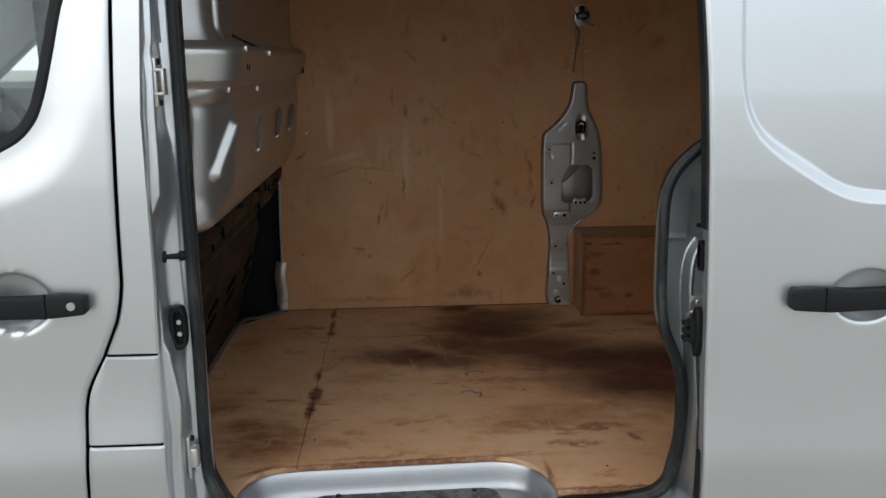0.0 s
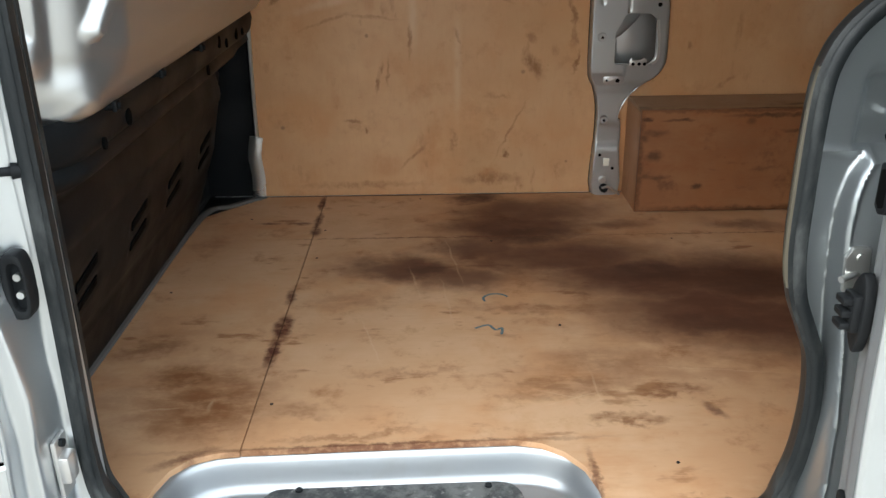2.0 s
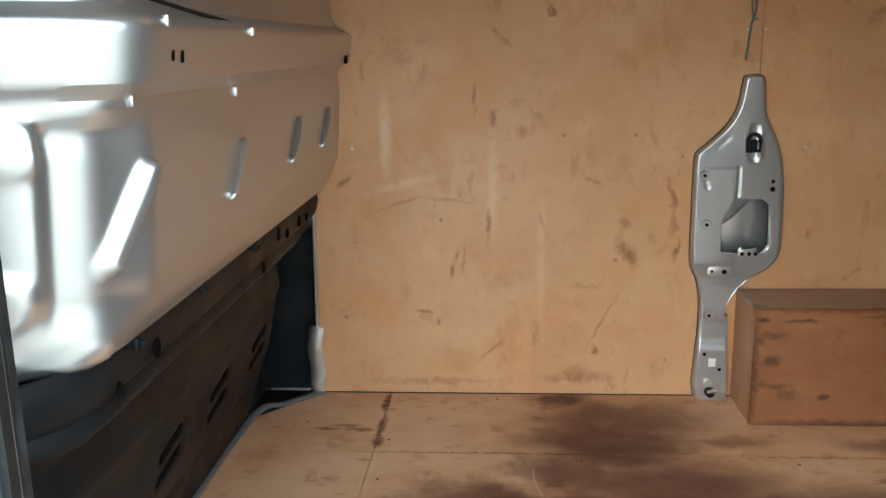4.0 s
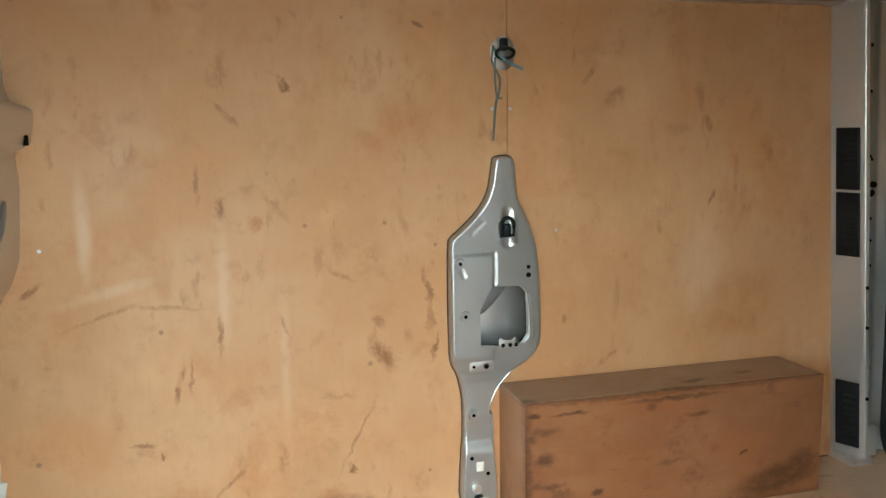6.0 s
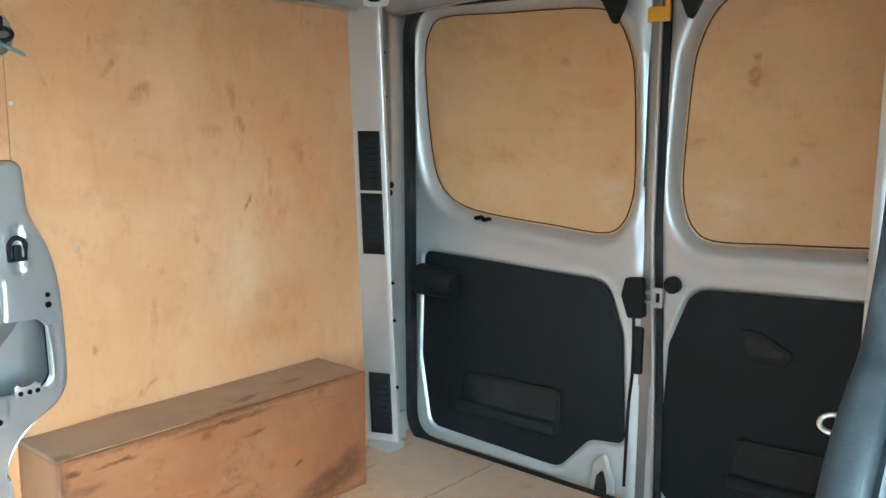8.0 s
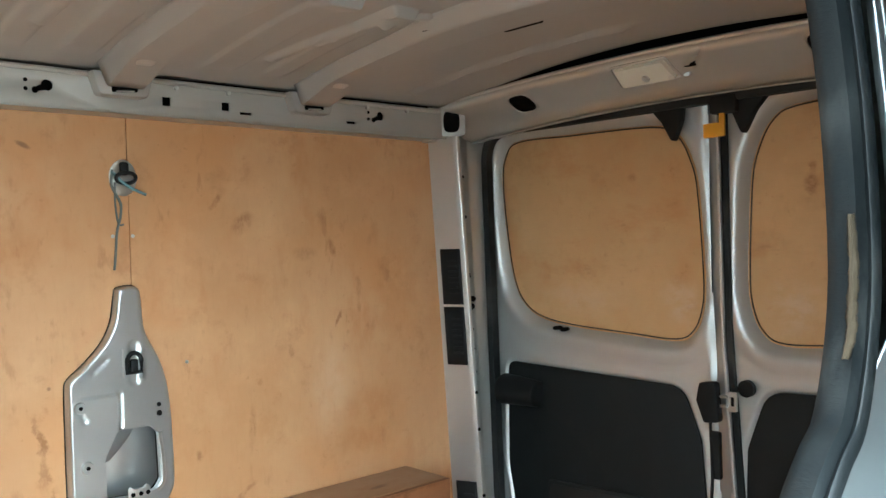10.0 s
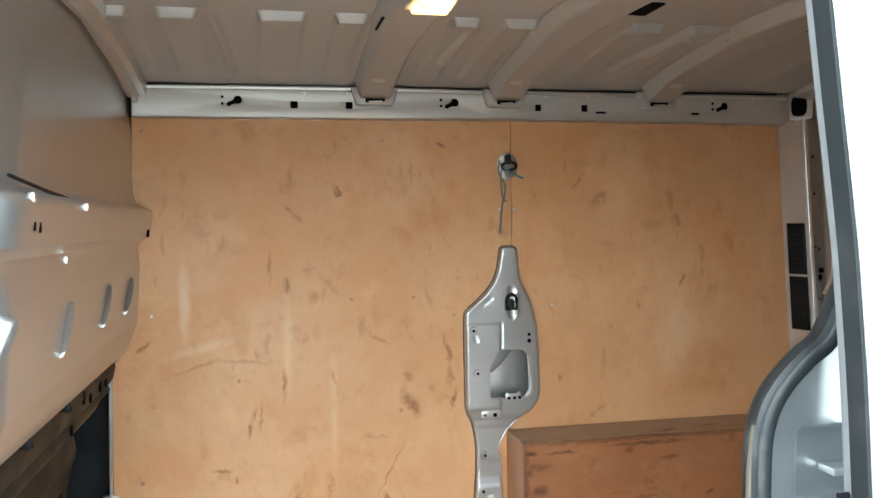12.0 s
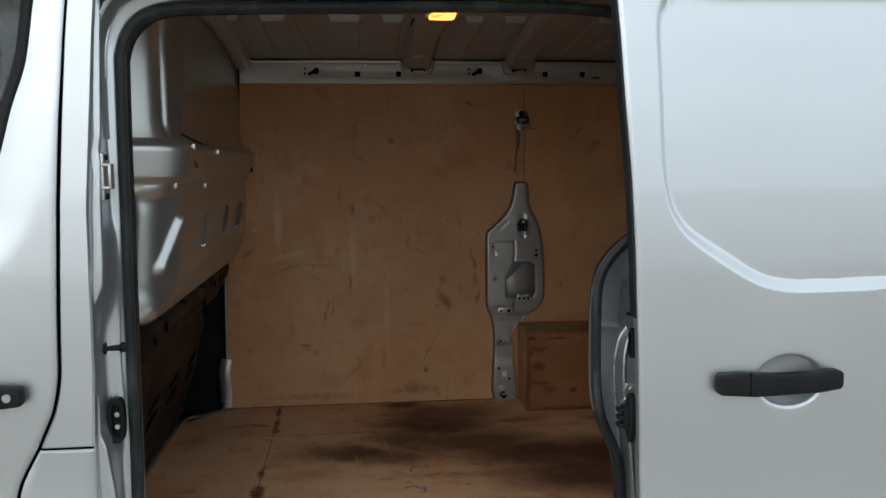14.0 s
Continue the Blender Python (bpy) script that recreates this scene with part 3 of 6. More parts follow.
def distances(poly, a, b):
    """edge_distance for whole arrays of places."""
    best, hit = np.full(a.shape, 9.0), np.zeros(a.shape, bool)
    for (x1, y1), (x2, y2) in zip(poly, poly[1:] + poly[:1]):
        dx, dy = x2 - x1, y2 - y1
        t = np.clip(((a - x1) * dx + (b - y1) * dy) / (dx * dx + dy * dy + 1e-12), 0, 1)
        best = np.minimum(best, np.hypot(a - x1 - t * dx, b - y1 - t * dy))
        if y1 != y2:
            hit ^= ((y1 > b) != (y2 > b)) & (a < (x2 - x1) * (b - y1) / (y2 - y1) + x1)
    return np.where(hit, best, -best)


def bead(a, b, p, q, width):
    """A soft ridge of height 1 from p to q."""
    dx, dy = q[0] - p[0], q[1] - p[1]
    t = max(0.0, min(1.0, ((a - p[0]) * dx + (b - p[1]) * dy) / (dx * dx + dy * dy + 1e-12)))
    d = math.hypot(a - p[0] - t * dx, b - p[1] - t * dy)
    return 1.0 - ease(d, width * 0.35, width)


def grow(poly, d):
    n = len(poly)
    area = sum(poly[i - 1][0] * poly[i][1] - poly[i][0] * poly[i - 1][1] for i in range(n))
    out = []
    for i in range(n):
        a, b = Vector(poly[i - 1]), Vector(poly[(i + 1) % n])
        t = b - a
        if t.length < 1e-6:
            out.append(poly[i])
            continue
        t.normalize()
        nrm = Vector((t.y, -t.x)) * (1 if area > 0 else -1)
        out.append((poly[i][0] + nrm.x * d, poly[i][1] + nrm.y * d))
    return out


FLOOR, WALL = 0.56, 1.70

# ---- ground ----
ground = part("ground", grid(span(-300, 300, 60), span(-300, 300, 60), lambda x, y: Vector((x, y, 0))), CONCRETE, None)
tagged(ground, "pale worn concrete yard under the parked van", "ground", kind="structure")

# ---- cargo floor: steel pan, three plywood sheets, step well at the door ----
cargo_floor = thing("floor", "worn plywood sheets screwed over the steel load floor", "floor", kind="structure")
WELL = rounded([(-0.125, 0.02), (-0.125, 0.352), (0.608, 0.378), (0.614, 0.02)], [0, 0.14, 0.14, 0], 10)


part("floor_pan", grid(span(-0.38, 2.14, 0.02), span(0.17, 1.74, 0.02), lambda x, y: Vector((x, y, FLOOR - 0.0125)), keep=lambda x, y: edge_distance(WELL, x, y) < -0.012), DARK, cargo_floor,
     solid=0.004)
step_bm = bmesh.new()
rings = []
for d, drop in ((0.035, 0.0), (0.006, 0.0), (0.001, 0.001), (-0.003, 0.005), (-0.006, 0.013), (-0.009, 0.024), (-0.012, 0.036), (-0.015, 0.047), (-0.019, 0.057), (-0.025, 0.063), (-0.034, 0.066)):
    rings.append([step_bm.verts.new((x, y, FLOOR - 0.0123 - drop)) for x, y in grow(WELL, d)])
for a, b in zip(rings, rings[1:]):
    for k in range(len(a)):
        step_bm.faces.new((a[k - 1], a[k], b[k], b[k - 1]))
step_bm.faces.new(rings[-1])
bmesh.ops.recalc_face_normals(step_bm, faces=step_bm.faces)
part("step_well", step_bm, STEP, cargo_floor, "bare silver-painted steel step well", sharp=80)
CUT_L = [(0.0, 0.352), (-0.04, 0.348), (-0.080, 0.332), (-0.108, 0.300), (-0.122, 0.255), (-0.125, 0.196)]
CUT_R = [(0.610, 0.190), (0.606, 0.245), (0.592, 0.295), (0.562, 0.336), (0.525, 0.362), (0.48, 0.372), (0.24, 0.364), (0.0010, 0.354)]
sheet_a = [(-0.0010, 0.352)] + CUT_L[1:] + [(-0.365, 0.196), (-0.360, 0.75), (-0.352, 1.515), (-0.19, 1.698), (-0.0010, 1.698)]
sheet_b = CUT_R + [(0.0010, 1.3335), (2.125, 1.3335), (2.125, 0.205), (0.90, 0.190)]
sheet_c = [(0.0010, 1.3362), (0.0010, 1.698), (2.125, 1.698), (2.125, 1.3362)]
for outline in (sheet_a, sheet_b, sheet_c):
    part("plywood_sheet", plate("z", outline, FLOOR - 0.012, FLOOR), PLY_FLOOR, cargo_floor)
part("step_tread", plate("z", rounded([(0.0, 0.06), (0.042, 0.342), (0.486, 0.352), (0.525, 0.06)], [0.01, 0.05, 0.05, 0.01]), FLOOR - 0.080, FLOOR - 0.071, bevel=0.002),
     PAD, cargo_floor, "grey dusty ribbed step tread")
for x, y in ((0.10, 0.334), (0.432, 0.338), (0.272, 0.238)):
    part("screw", rod((x, y, FLOOR - 0.075), (x, y, FLOOR - 0.068), 0.008, 0.006, 12), DARK, cargo_floor)
for x, y in ((0.03, 0.5), (0.03, 1.2), (0.5, 1.30), (1.0, 1.30), (0.3, 1.66), (-0.3, 1.0), (0.75, 0.3), (0.03, 1.40), (-0.2, 1.50), (0.62, 0.80)):
    part("screw", rod((x, y, FLOOR - 0.004), (x, y, FLOOR + 0.0006), 0.0034, 0.0034, 10), DARK, cargo_floor)
sealant = sweep(smooth_path([(-0.366, 0.25, FLOOR + 0.003), (-0.361, 0.75, FLOOR + 0.003), (-0.354, 1.50, FLOOR + 0.003), (-0.28, 1.61, FLOOR + 0.003),
                             (-0.195, 1.695, FLOOR + 0.003)], 8), ring(0.013, 8, 0.5), up=(0, 0, 1))
part("sealant_bead", sealant, plastic("dirty_sealant", (0.13, 0.122, 0.115), 0.9, 60.0, 0.6), cargo_floor, "smeared grey sealant along the bulkhead")
marks = bmesh.new()
arc = [(0.487 + 0.030 * math.cos(a), 0.938 + 0.026 * math.sin(a), FLOOR + 0.0004) for a in (radians(d) for d in range(20, 215, 12))]
sweep(arc, [(-0.0032, 0), (0.0032, 0), (0.0024, 0.0006), (-0.0024, 0.0006)], bm=marks, up=(0, 0, 1))
sweep(smooth_path([(0.43, 0.79, FLOOR + 0.0004), (0.46, 0.805, FLOOR + 0.0004), (0.475, 0.782, FLOOR + 0.0004), (0.49, 0.79, FLOOR + 0.0004), (0.487, 0.76, FLOOR + 0.0004)], 5),
      [(-0.0032, 0), (0.0032, 0), (0.0024, 0.0006), (-0.0024, 0.0006)], bm=marks, up=(0, 0, 1))
part("paint_mark", marks, plastic("faded_blue_paint", (0.12, 0.19, 0.215), 0.8, 90.0, 0.6), cargo_floor, "faded blue scrawl")

# ---- far side: plywood lining under a steel cant rail ----
wall_far = thing("wall_far", "tan plywood lining with scuffs and grease marks", "wall", kind="structure")
LEFT_EDGE = smooth_path([(-0.201, 0.562, 0), (-0.201, 0.67, 0), (-0.197, 0.95, 0), (-0.190, 1.12, 0), (-0.168, 1.26, 0), (-0.142, 1.36, 0),
                         (-0.122, 1.45, 0), (-0.118, 1.50, 0), (-0.128, 1.57, 0), (-0.128, 1.70, 0), (-0.124, 1.814, 0)], 3)
part("plywood_sheet", plate("y", [(p.x, p.y) for p in LEFT_EDGE] + [(0.9672, 1.814), (0.9672, 1.41), (0.875, 1.25), (0.862, 0.95), (0.868, 0.562)], WALL, WALL + 0.012, bevel=0.001, steps=1), PLY_WALL, wall_far)
part("plywood_sheet", plate("y", [(0.906, 0.562), (0.906, 0.86), (1.028, 0.975), (1.030, 1.19), (0.9682, 1.39), (0.9682, 1.812), (1.876, 1.805), (1.893, 1.48), (1.916, 1.13), (1.946, 0.562)], WALL, WALL + 0.012, bevel=0.001, steps=1), PLY_WALL, wall_far)
part("steel_side", box((-0.45, 1.86, 0.25), (2.3, 1.90, 1.95), 0.01), SILVER, wall_far, "silver outer side of the van")
part("lining_backing", box((-0.42, 1.80, 0.53), (2.2, 1.82, 1.95), 0), DARK, wall_far)
for x, z in ((1.094, 1.247), (-0.085, 1.256), (0.93, 1.545), (0.975, 1.545)):
    part("screw", rod((x, WALL - 0.0012, z), (x, WALL + 0.003, z), 0.0042, 0.0042, 12), GREY, wall_far)

rail = thing("cant_rail", "silver steel roof rail with punched holes above the lining", "roof rail", kind="structure")
RAIL_HOLES = [(0.158, 0), (0.776, 0), (1.642, 0)]
SQUARES = [0.32, 0.475, 1.039, 1.185]
holes = []
for x, _ in RAIL_HOLES:
    holes.append(oval(x + 0.008, 1.857, 0.012, 0.012, 14))
for x in SQUARES:
    holes.append(rounded([(x - 0.010, 1.835), (x - 0.010, 1.855), (x + 0.010, 1.855), (x + 0.010, 1.835)], 0.002, 2))
holes.append(rounded([(1.222, 1.829), (1.222, 1.836), (1.255, 1.836), (1.255, 1.829)], 0.002, 2))
holes.append(rounded([(1.535, 1.829), (1.535, 1.836), (1.565, 1.836), (1.565, 1.829)], 0.002, 2))
part("rail_face", plate("y", rounded([(-0.115, 1.812), (-0.115, 1.893), (1.90, 1.893), (1.90, 1.808), (0.90, 1.8125)], [0.006, 0.006, 0.006, 0.006, 0]), 1.642, 1.647, holes, 0.001), RAIL, rail)
part("rail_flange", sweep([(-0.115, 1.6715, 1.812), (0.90, 1.6715, 1.812), (1.86, 1.6715, 1.807)], [(-0.0315, -0.0025), (0.0315, -0.0025), (0.0315, 0.0025), (-0.0315, 0.0025)], up=(0, 0, 1)), GREY, rail)
# near-black sheet paints the darkness seen through the rail's holes
part("rail_cavity", box((-0.11, 1.668, 1.814), (1.88, 1.675, 1.91), 0), CAVITY_SHADE, rail)
for x, _ in RAIL_HOLES:
    tail = rod((x - 0.016, 1.6405, 1.845), (x - 0.016, 1.6425, 1.845), 0.0065, n=12)
    plate("y", [(x - 0.020, 1.841), (x - 0.014, 1.852), (x + 0.004, 1.861), (x + 0.008, 1.847)], 1.6405, 1.6425, bm=tail)
    part("keyhole_tail", tail, CAVITY_SHADE, rail)
    for dz in (0.008, 0.026):
        part("pin_hole", rod((x - 0.034, 1.6405, 1.838 + dz), (x - 0.034, 1.6425, 1.838 + dz), 0.0042, n=10), CAVITY_SHADE, rail)
part("roof_seam", sweep(smooth_path([(-0.12, 1.636, 1.889), (0.47, 1.636, 1.891), (0.9, 1.636, 1.888), (1.86, 1.636, 1.884)], 6), ring(0.006, 8)), SHEET, rail)
for x in (0.35, 0.47, 1.06, 1.19, 1.60, 1.74):
    part("weld_stud", rod((x, 1.632, 1.876), (x, 1.643, 1.876), 0.005, 0.004, 10), ZINC, rail)
for x in (0.16, 0.25, 0.36):
    part("ply_shim", box((x, 1.697, 1.808), (x + 0.045, 1.704, 1.8135), 0.001), PALE, rail)

# ---- roof: crowned skin with pressed pads and three bows ----
BOWS = [(0.545, 0.062), (0.930, 0.060), (1.410, 0.062)]
PADS = [(-0.11, -0.04), (0.02, 0.10), (0.228, 0.328), (0.394, 0.462), (0.653, 0.715), (0.776, 0.850), (1.08, 1.16), (1.23, 1.29)]


def crown(y):
    return 1.965 - 0.068 * ((y - 0.93) / 0.72) ** 2


def roof_height(x, y):
    z = crown(y)
    for a, b in PADS:
        z -= 0.020 * ease(x, a - 0.004, a + 0.006) * (1 - ease(x, b - 0.006, b + 0.004)) * ease(y, 1.055, 1.065) * (1 - 0.65 * ease(y, 1.07, 1.14)) * (1 - ease(y, 1.50, 1.58))
    z -= 0.010 * bead(x, y, (1.20, 1.45), (1.255, 1.12), 0.018) + 0.010 * bead(x, y, (1.255, 1.12), (1.33, 1.08), 0.018)
    z -= 0.010 * bead(x, y, (0.70, 1.40), (0.72, 1.15), 0.02)
    z -= 0.012 * bead(x, y, (1.70, 1.55), (1.74, 0.9), 0.02) + 0.010 * bead(x, y, (0.16, 1.55), (0.13, 1.1), 0.014)
    return z


ceiling = part("ceiling", grid(span(-0.20, 1.32, 0.0055) + span(1.331, 1.90, 0.011), span(0.14, 1.03, 0.03) + span(1.045, 1.08, 0.0035) + span(1.09, 1.645, 0.016), lambda x, y: Vector((x, y, roof_height(x, y))), flip=True), ROOF, None, solid=0.003)
tagged(ceiling, "bare painted steel roof skin with pressed pads", "ceiling", kind="structure")
outer = part("roof_panel", grid(span(-1.0, 2.3, 0.1), span(0.05, 1.88, 0.05), lambda x, y: Vector((x, y, 2.005 - 0.10 * abs((y - 0.965) / 0.92) ** 2.6))), SILVER, None, solid=0.01)
tagged(outer, "silver outer roof of the van", "roof", kind="structure")


def bow(cx, half, wide):
    """A hat-section roof bow with a foot at the far rail."""
    b = thing("roof_bow", "painted steel roof bow with punched slots", "roof bow", "roof bows", "structure")

    def f(u, y):
        # u runs across the hat
        w = half + wide * ease(y, 0.55, 0.75) * (1 - ease(y, 1.05, 1.25))
        drop = 0.030 + 0.016 * ease(y, 1.45, 1.60)
        k = abs(u)
        prof = ease(k, 0.62, 1.0)
        return Vector((cx + u * w, y, crown(y) - drop * (1 - prof) - 0.001))

    part("bow_channel", grid([k / 14 for k in range(-14, 15)], span(0.16, 1.60, 0.03), f, flip=True), ROOF, b, solid=0.002)
    foot = plate("y", rounded([(cx - 0.068, 1.893), (cx - 0.052, 1.842), (cx + 0.052, 1.842), (cx + 0.068, 1.893)], [0, 0.012, 0.012, 0]), 1.606, 1.645, bevel=0.006)
    foot_ob = part("bow_foot", foot, ROOF, b)
    slot = plate("y", rounded([(cx - 0.028, 1.848), (cx - 0.028, 1.862), (cx + 0.028, 1.866), (cx + 0.028, 1.852)], 0.004, 3), 1.6045, 1.607)
    part("slot", slot, CAVITY_SHADE, foot_ob)
    # thin bright plate painted as a glint in the slot
    glint = plate("y", [(cx - 0.018, 1.8495), (cx - 0.018, 1.8525), (cx + 0.020, 1.8545), (cx + 0.020, 1.8515)], 1.6035, 1.6045)
    part("slot_glint", glint, ZINC, foot_ob)
    part("dimple", rod((cx - 0.005, 1.49, crown(1.49) - 0.030), (cx - 0.005, 1.49, crown(1.49) - 0.036), 0.024, 0.015, 18), SHEET, b)
    return b


for cx, half in BOWS:
    b = bow(cx, half, 0.012 if cx < 0.6 else 0.020)
    # stamped openings beside the bow
    for k, (y, ln) in enumerate(((1.00, 0.11),)):
        gap = plate("z", [(cx - half + 0.001, y), (cx - half + 0.010, y - 0.004), (cx - half + 0.010, y + ln), (cx - half + 0.001, y + ln + 0.008)], crown(y) - 0.0235, crown(y) - 0.0205)
        part("slot", gap, CAVITY_SHADE, b)
    if cx > 0.6:
        y = 0.93 if cx < 1.2 else 1.02
        gap = plate("z", rounded([(cx + half + 0.025, y - 0.05), (cx + half + 0.085, y - 0.05), (cx + half + 0.085, y + 0.06), (cx + half + 0.025, y + 0.05)], 0.008, 3), crown(y) - 0.003, crown(y) - 0.0005)
        part("opening", gap, CAVITY_SHADE, b)

front_bow = thing("front_bow", "folded steel channel where roof meets bulkhead", "roof bow", kind="structure")
part("channel", sweep([(-0.105, 0.2, crown(0.2) - 0.022), (-0.105, 0.6, crown(0.6) - 0.022), (-0.105, 1.0, crown(1.0) - 0.022), (-0.104, 1.4, crown(1.4) - 0.024), (-0.102, 1.64, crown(1.62) - 0.03)],
                      [(-0.036, -0.036), (-0.026, -0.040), (-0.022, -0.014), (-0.010, -0.012), (-0.007, -0.026), (0.004, -0.026), (0.008, -0.006), (0.024, -0.004), (0.030, 0.02), (-0.036, 0.03)], up=(0, 0, 1)), SHEET, front_bow)

# ---- bulkhead ----
bulkhead = thing("bulkhead", "pressed steel bulkhead, silver above and black below", "bulkhead", kind="structure")
UP_PROFILE = [(1.138, -0.186), (1.150, -0.168), (1.18, -0.150), (1.24, -0.128), (1.40, -0.116), (1.450, -0.120), (1.466, -0.118), (1.482, -0.088), (1.545, -0.078),
              (1.556, -0.084), (1.568, -0.118), (1.60, -0.126), (1.80, -0.128), (1.99, -0.118)]


def turn(y, corner_y, r=0.022):
    """How far y lies short of the rounded corner where the bulkhead swings back to the door pillar."""
    return r * math.log1p(math.exp(min(40.0, (corner_y - y) / r)))


def upper_x(y, z):
    x = max(-0.392, along(UP_PROFILE, z) - 1.6 * turn(y, 0.385, 0.016))
    if z > 1.56:
        k = ease(z, 1.56, 1.60)
        x += k * (0.010 * (1 - ease(y, 0.36, 0.40)) + 0.022 * bead(y, z, (0.450, 1.55), (0.450, 1.95), 0.009) - 0.016 * bead(y, z, (0.415, 1.55), (0.415, 1.95), 0.020))
        wedge = 0.56 + 0.13 * (z - 1.58) / 0.30
        if y > 0.44:
            x -= 0.046 * k * max(0.0, 1 - (y - 0.44) / (wedge - 0.44))
    elif z < 1.462:
        band = ease(z, 1.17, 1.24) * (1 - ease(z, 1.425, 1.455))
        x += 0.014 * bead(y, z, (0.315, 1.405), (0.315, 1.425), 0.035) + 0.014 * bead(y, z, (0.305, 1.225), (0.305, 1.25), 0.035)
        x -= 0.024 * band * ease(y, 0.33, 0.36) * (1 - ease(y, 0.40, 0.47))
        for yy, hgt in ((0.43, 0.016),):
            x += hgt * bead(y, z, (yy - 0.028, 1.27), (yy + 0.022, 1.375), 0.018)
        x += 0.006 * ease(z, 1.14, 1.20) * math.sin((y - 0.3) * 5.0)
    else:
        x += 0.004 * ease(y, 0.36, 0.42)
    for yy, zz in ((0.30, 1.16), (0.38, 1.155)):
        x += 0.008 * bead(y, z, (yy, zz), (yy + 0.01, zz), 0.03)
    return x


part("upper_panel", grid(span(0.12, 0.60, 0.004) + span(0.606, 1.715, 0.008), span(1.138, 1.56, 0.006) + span(1.57, 1.99, 0.016), lambda y, z: Vector((upper_x(y, z), y, z))), BULK, bulkhead,
     "silver pressed upper bulkhead panel", solid=0.002)
for yy in (0.80, 1.24, 1.53):
    lip = bmesh.new()
    for k in range(9):
        u = k / 8
        y, z = yy - 0.036 + 0.072 * u, 1.284 + 0.090 * u
        q, h = upper_x(y, z), 0.012 * math.sin(math.pi * (0.08 + 0.84 * u)) ** 0.5
        for p in ((q - 0.004, y - 0.001), (q + h, y), (q + h - 0.002, y + 0.006), (q - 0.004, y + 0.024)):
            lip.verts.new((p[0], p[1], z))
    lip.verts.ensure_lookup_table()
    for k in range(8):
        for m in range(3):
            lip.faces.new((lip.verts[4 * k + m], lip.verts[4 * k + m + 1], lip.verts[4 * k + m + 5], lip.verts[4 * k + m + 4]))
    bmesh.ops.recalc_face_normals(lip, faces=lip.faces)
    part("louvre_lip", lip, BULK, bulkhead, sharp=60, solid=0.001)
LOW_PROFILE = [(0.545, -0.366), (0.60, -0.352), (0.78, -0.288), (0.86, -0.272), (0.95, -0.252), (1.000, -0.262), (1.020, -0.248), (1.030, -0.216), (1.044, -0.199), (1.058, -0.197), (1.070, -0.205), (1.082, -0.193), (1.120, -0.184), (1.146, -0.190)]


def lower_x(y, z):
    x = along(LOW_PROFILE, z)
    x = max(-0.392, x - 0.85 * turn(y, 0.375))
    x -= 0.050 * ease(y, 1.50, 1.58) * (1 - ease(z, 1.02, 1.06))
    for yc in (0.52, 0.82, 1.09, 1.39):
        for dz in (0.0, -0.045):
            x -= 0.004 * bead(y, z, (yc - 0.05, 0.820 + dz), (yc + 0.045, 0.840 + dz), 0.022)
    return max(-0.394, x) + 0.004 * bead(y, z, (0.3, 0.93), (1.5, 0.93), 0.02) - 0.003 * bead(y, z, (0.3, 0.70), (1.5, 0.70), 0.02)


part("lower_panel", grid(span(0.12, 1.715, 0.010), span(0.545, 1.146, 0.0075), lambda y, z: Vector((lower_x(y, z), y, z))), DARK, bulkhead,
     "black lower bulkhead panel with louvre slots", solid=0.002)
# near-black overlays paint the dark of the louvre slots; nothing is cut through
for yc in (0.52, 0.82, 1.09, 1.39):
    for dz in (0.0, -0.045):
        def slot_at(u, v, yc=yc, dz=dz):
            y, z = yc + u, 0.830 + dz + 0.21 * u + v
            return Vector((lower_x(y, z) + 0.0035, y, z))
        part("louvre_slot", grid(span(-0.048, 0.048, 0.012), span(-0.009, 0.009, 0.006), slot_at), CAVITY_SHADE, bulkhead, solid=0.003)
for y, z, r in ((0.585, 1.098, 0.010), (0.46, 1.085, 0.007), (1.282, 1.115, 0.010), (1.36, 1.10, 0.008), (1.48, 1.105, 0.010), (1.56, 1.10, 0.007), (1.15, 1.07, 0.008)):
    part("punched_hole", plate("x", oval(y, z, r, r * 1.5, 12), -0.188, -0.1835), CAVITY_SHADE, bulkhead)
for y, z in ((0.748, 1.141), (0.489, 1.139), (1.05, 1.139)):
    clip = rod((-0.186, y, z), (-0.160, y, z), 0.008, 0.006, 12)
    box((-0.172, y - 0.012, z - 0.008), (-0.164, y + 0.012, z + 0.010), 0.002, clip)
    part("trim_clip", clip, DARK, bulkhead)
for y, z in ((0.425, 1.461), (0.82, 1.452), (0.455, 1.552), (0.79, 1.545)):
    q = upper_x(y, z)
    part("locating_tab", box((q - 0.004, y - 0.006, z - 0.008), (q + 0.005, y + 0.006, z + 0.006), 0.002), BULK, bulkhead)
part("wiring_tube", tube(smooth_path([(-0.100, 0.43, 1.580), (-0.094, 0.60, 1.566), (-0.090, 0.82, 1.553), (-0.092, 0.95, 1.555), (-0.094, 1.12, 1.558)], 6), 0.0028), DARK, bulkhead, "dark wiring lead")
for y, z in ((0.47, 1.515), (0.50, 1.512), (1.63, 1.49), (1.648, 1.49)):
    part("punched_hole", plate("x", oval(y, z, 0.005, 0.011, 10), -0.0845, -0.0785), CAVITY_SHADE, bulkhead)
part("bulkhead_core", box((-0.412, 0.185, 0.45), (-0.398, 1.86, 1.94), 0), DARK, bulkhead)
part("bulkhead_infill", box((-0.398, 0.42, 1.16), (-0.25, 1.86, 1.92), 0), DARK, bulkhead)
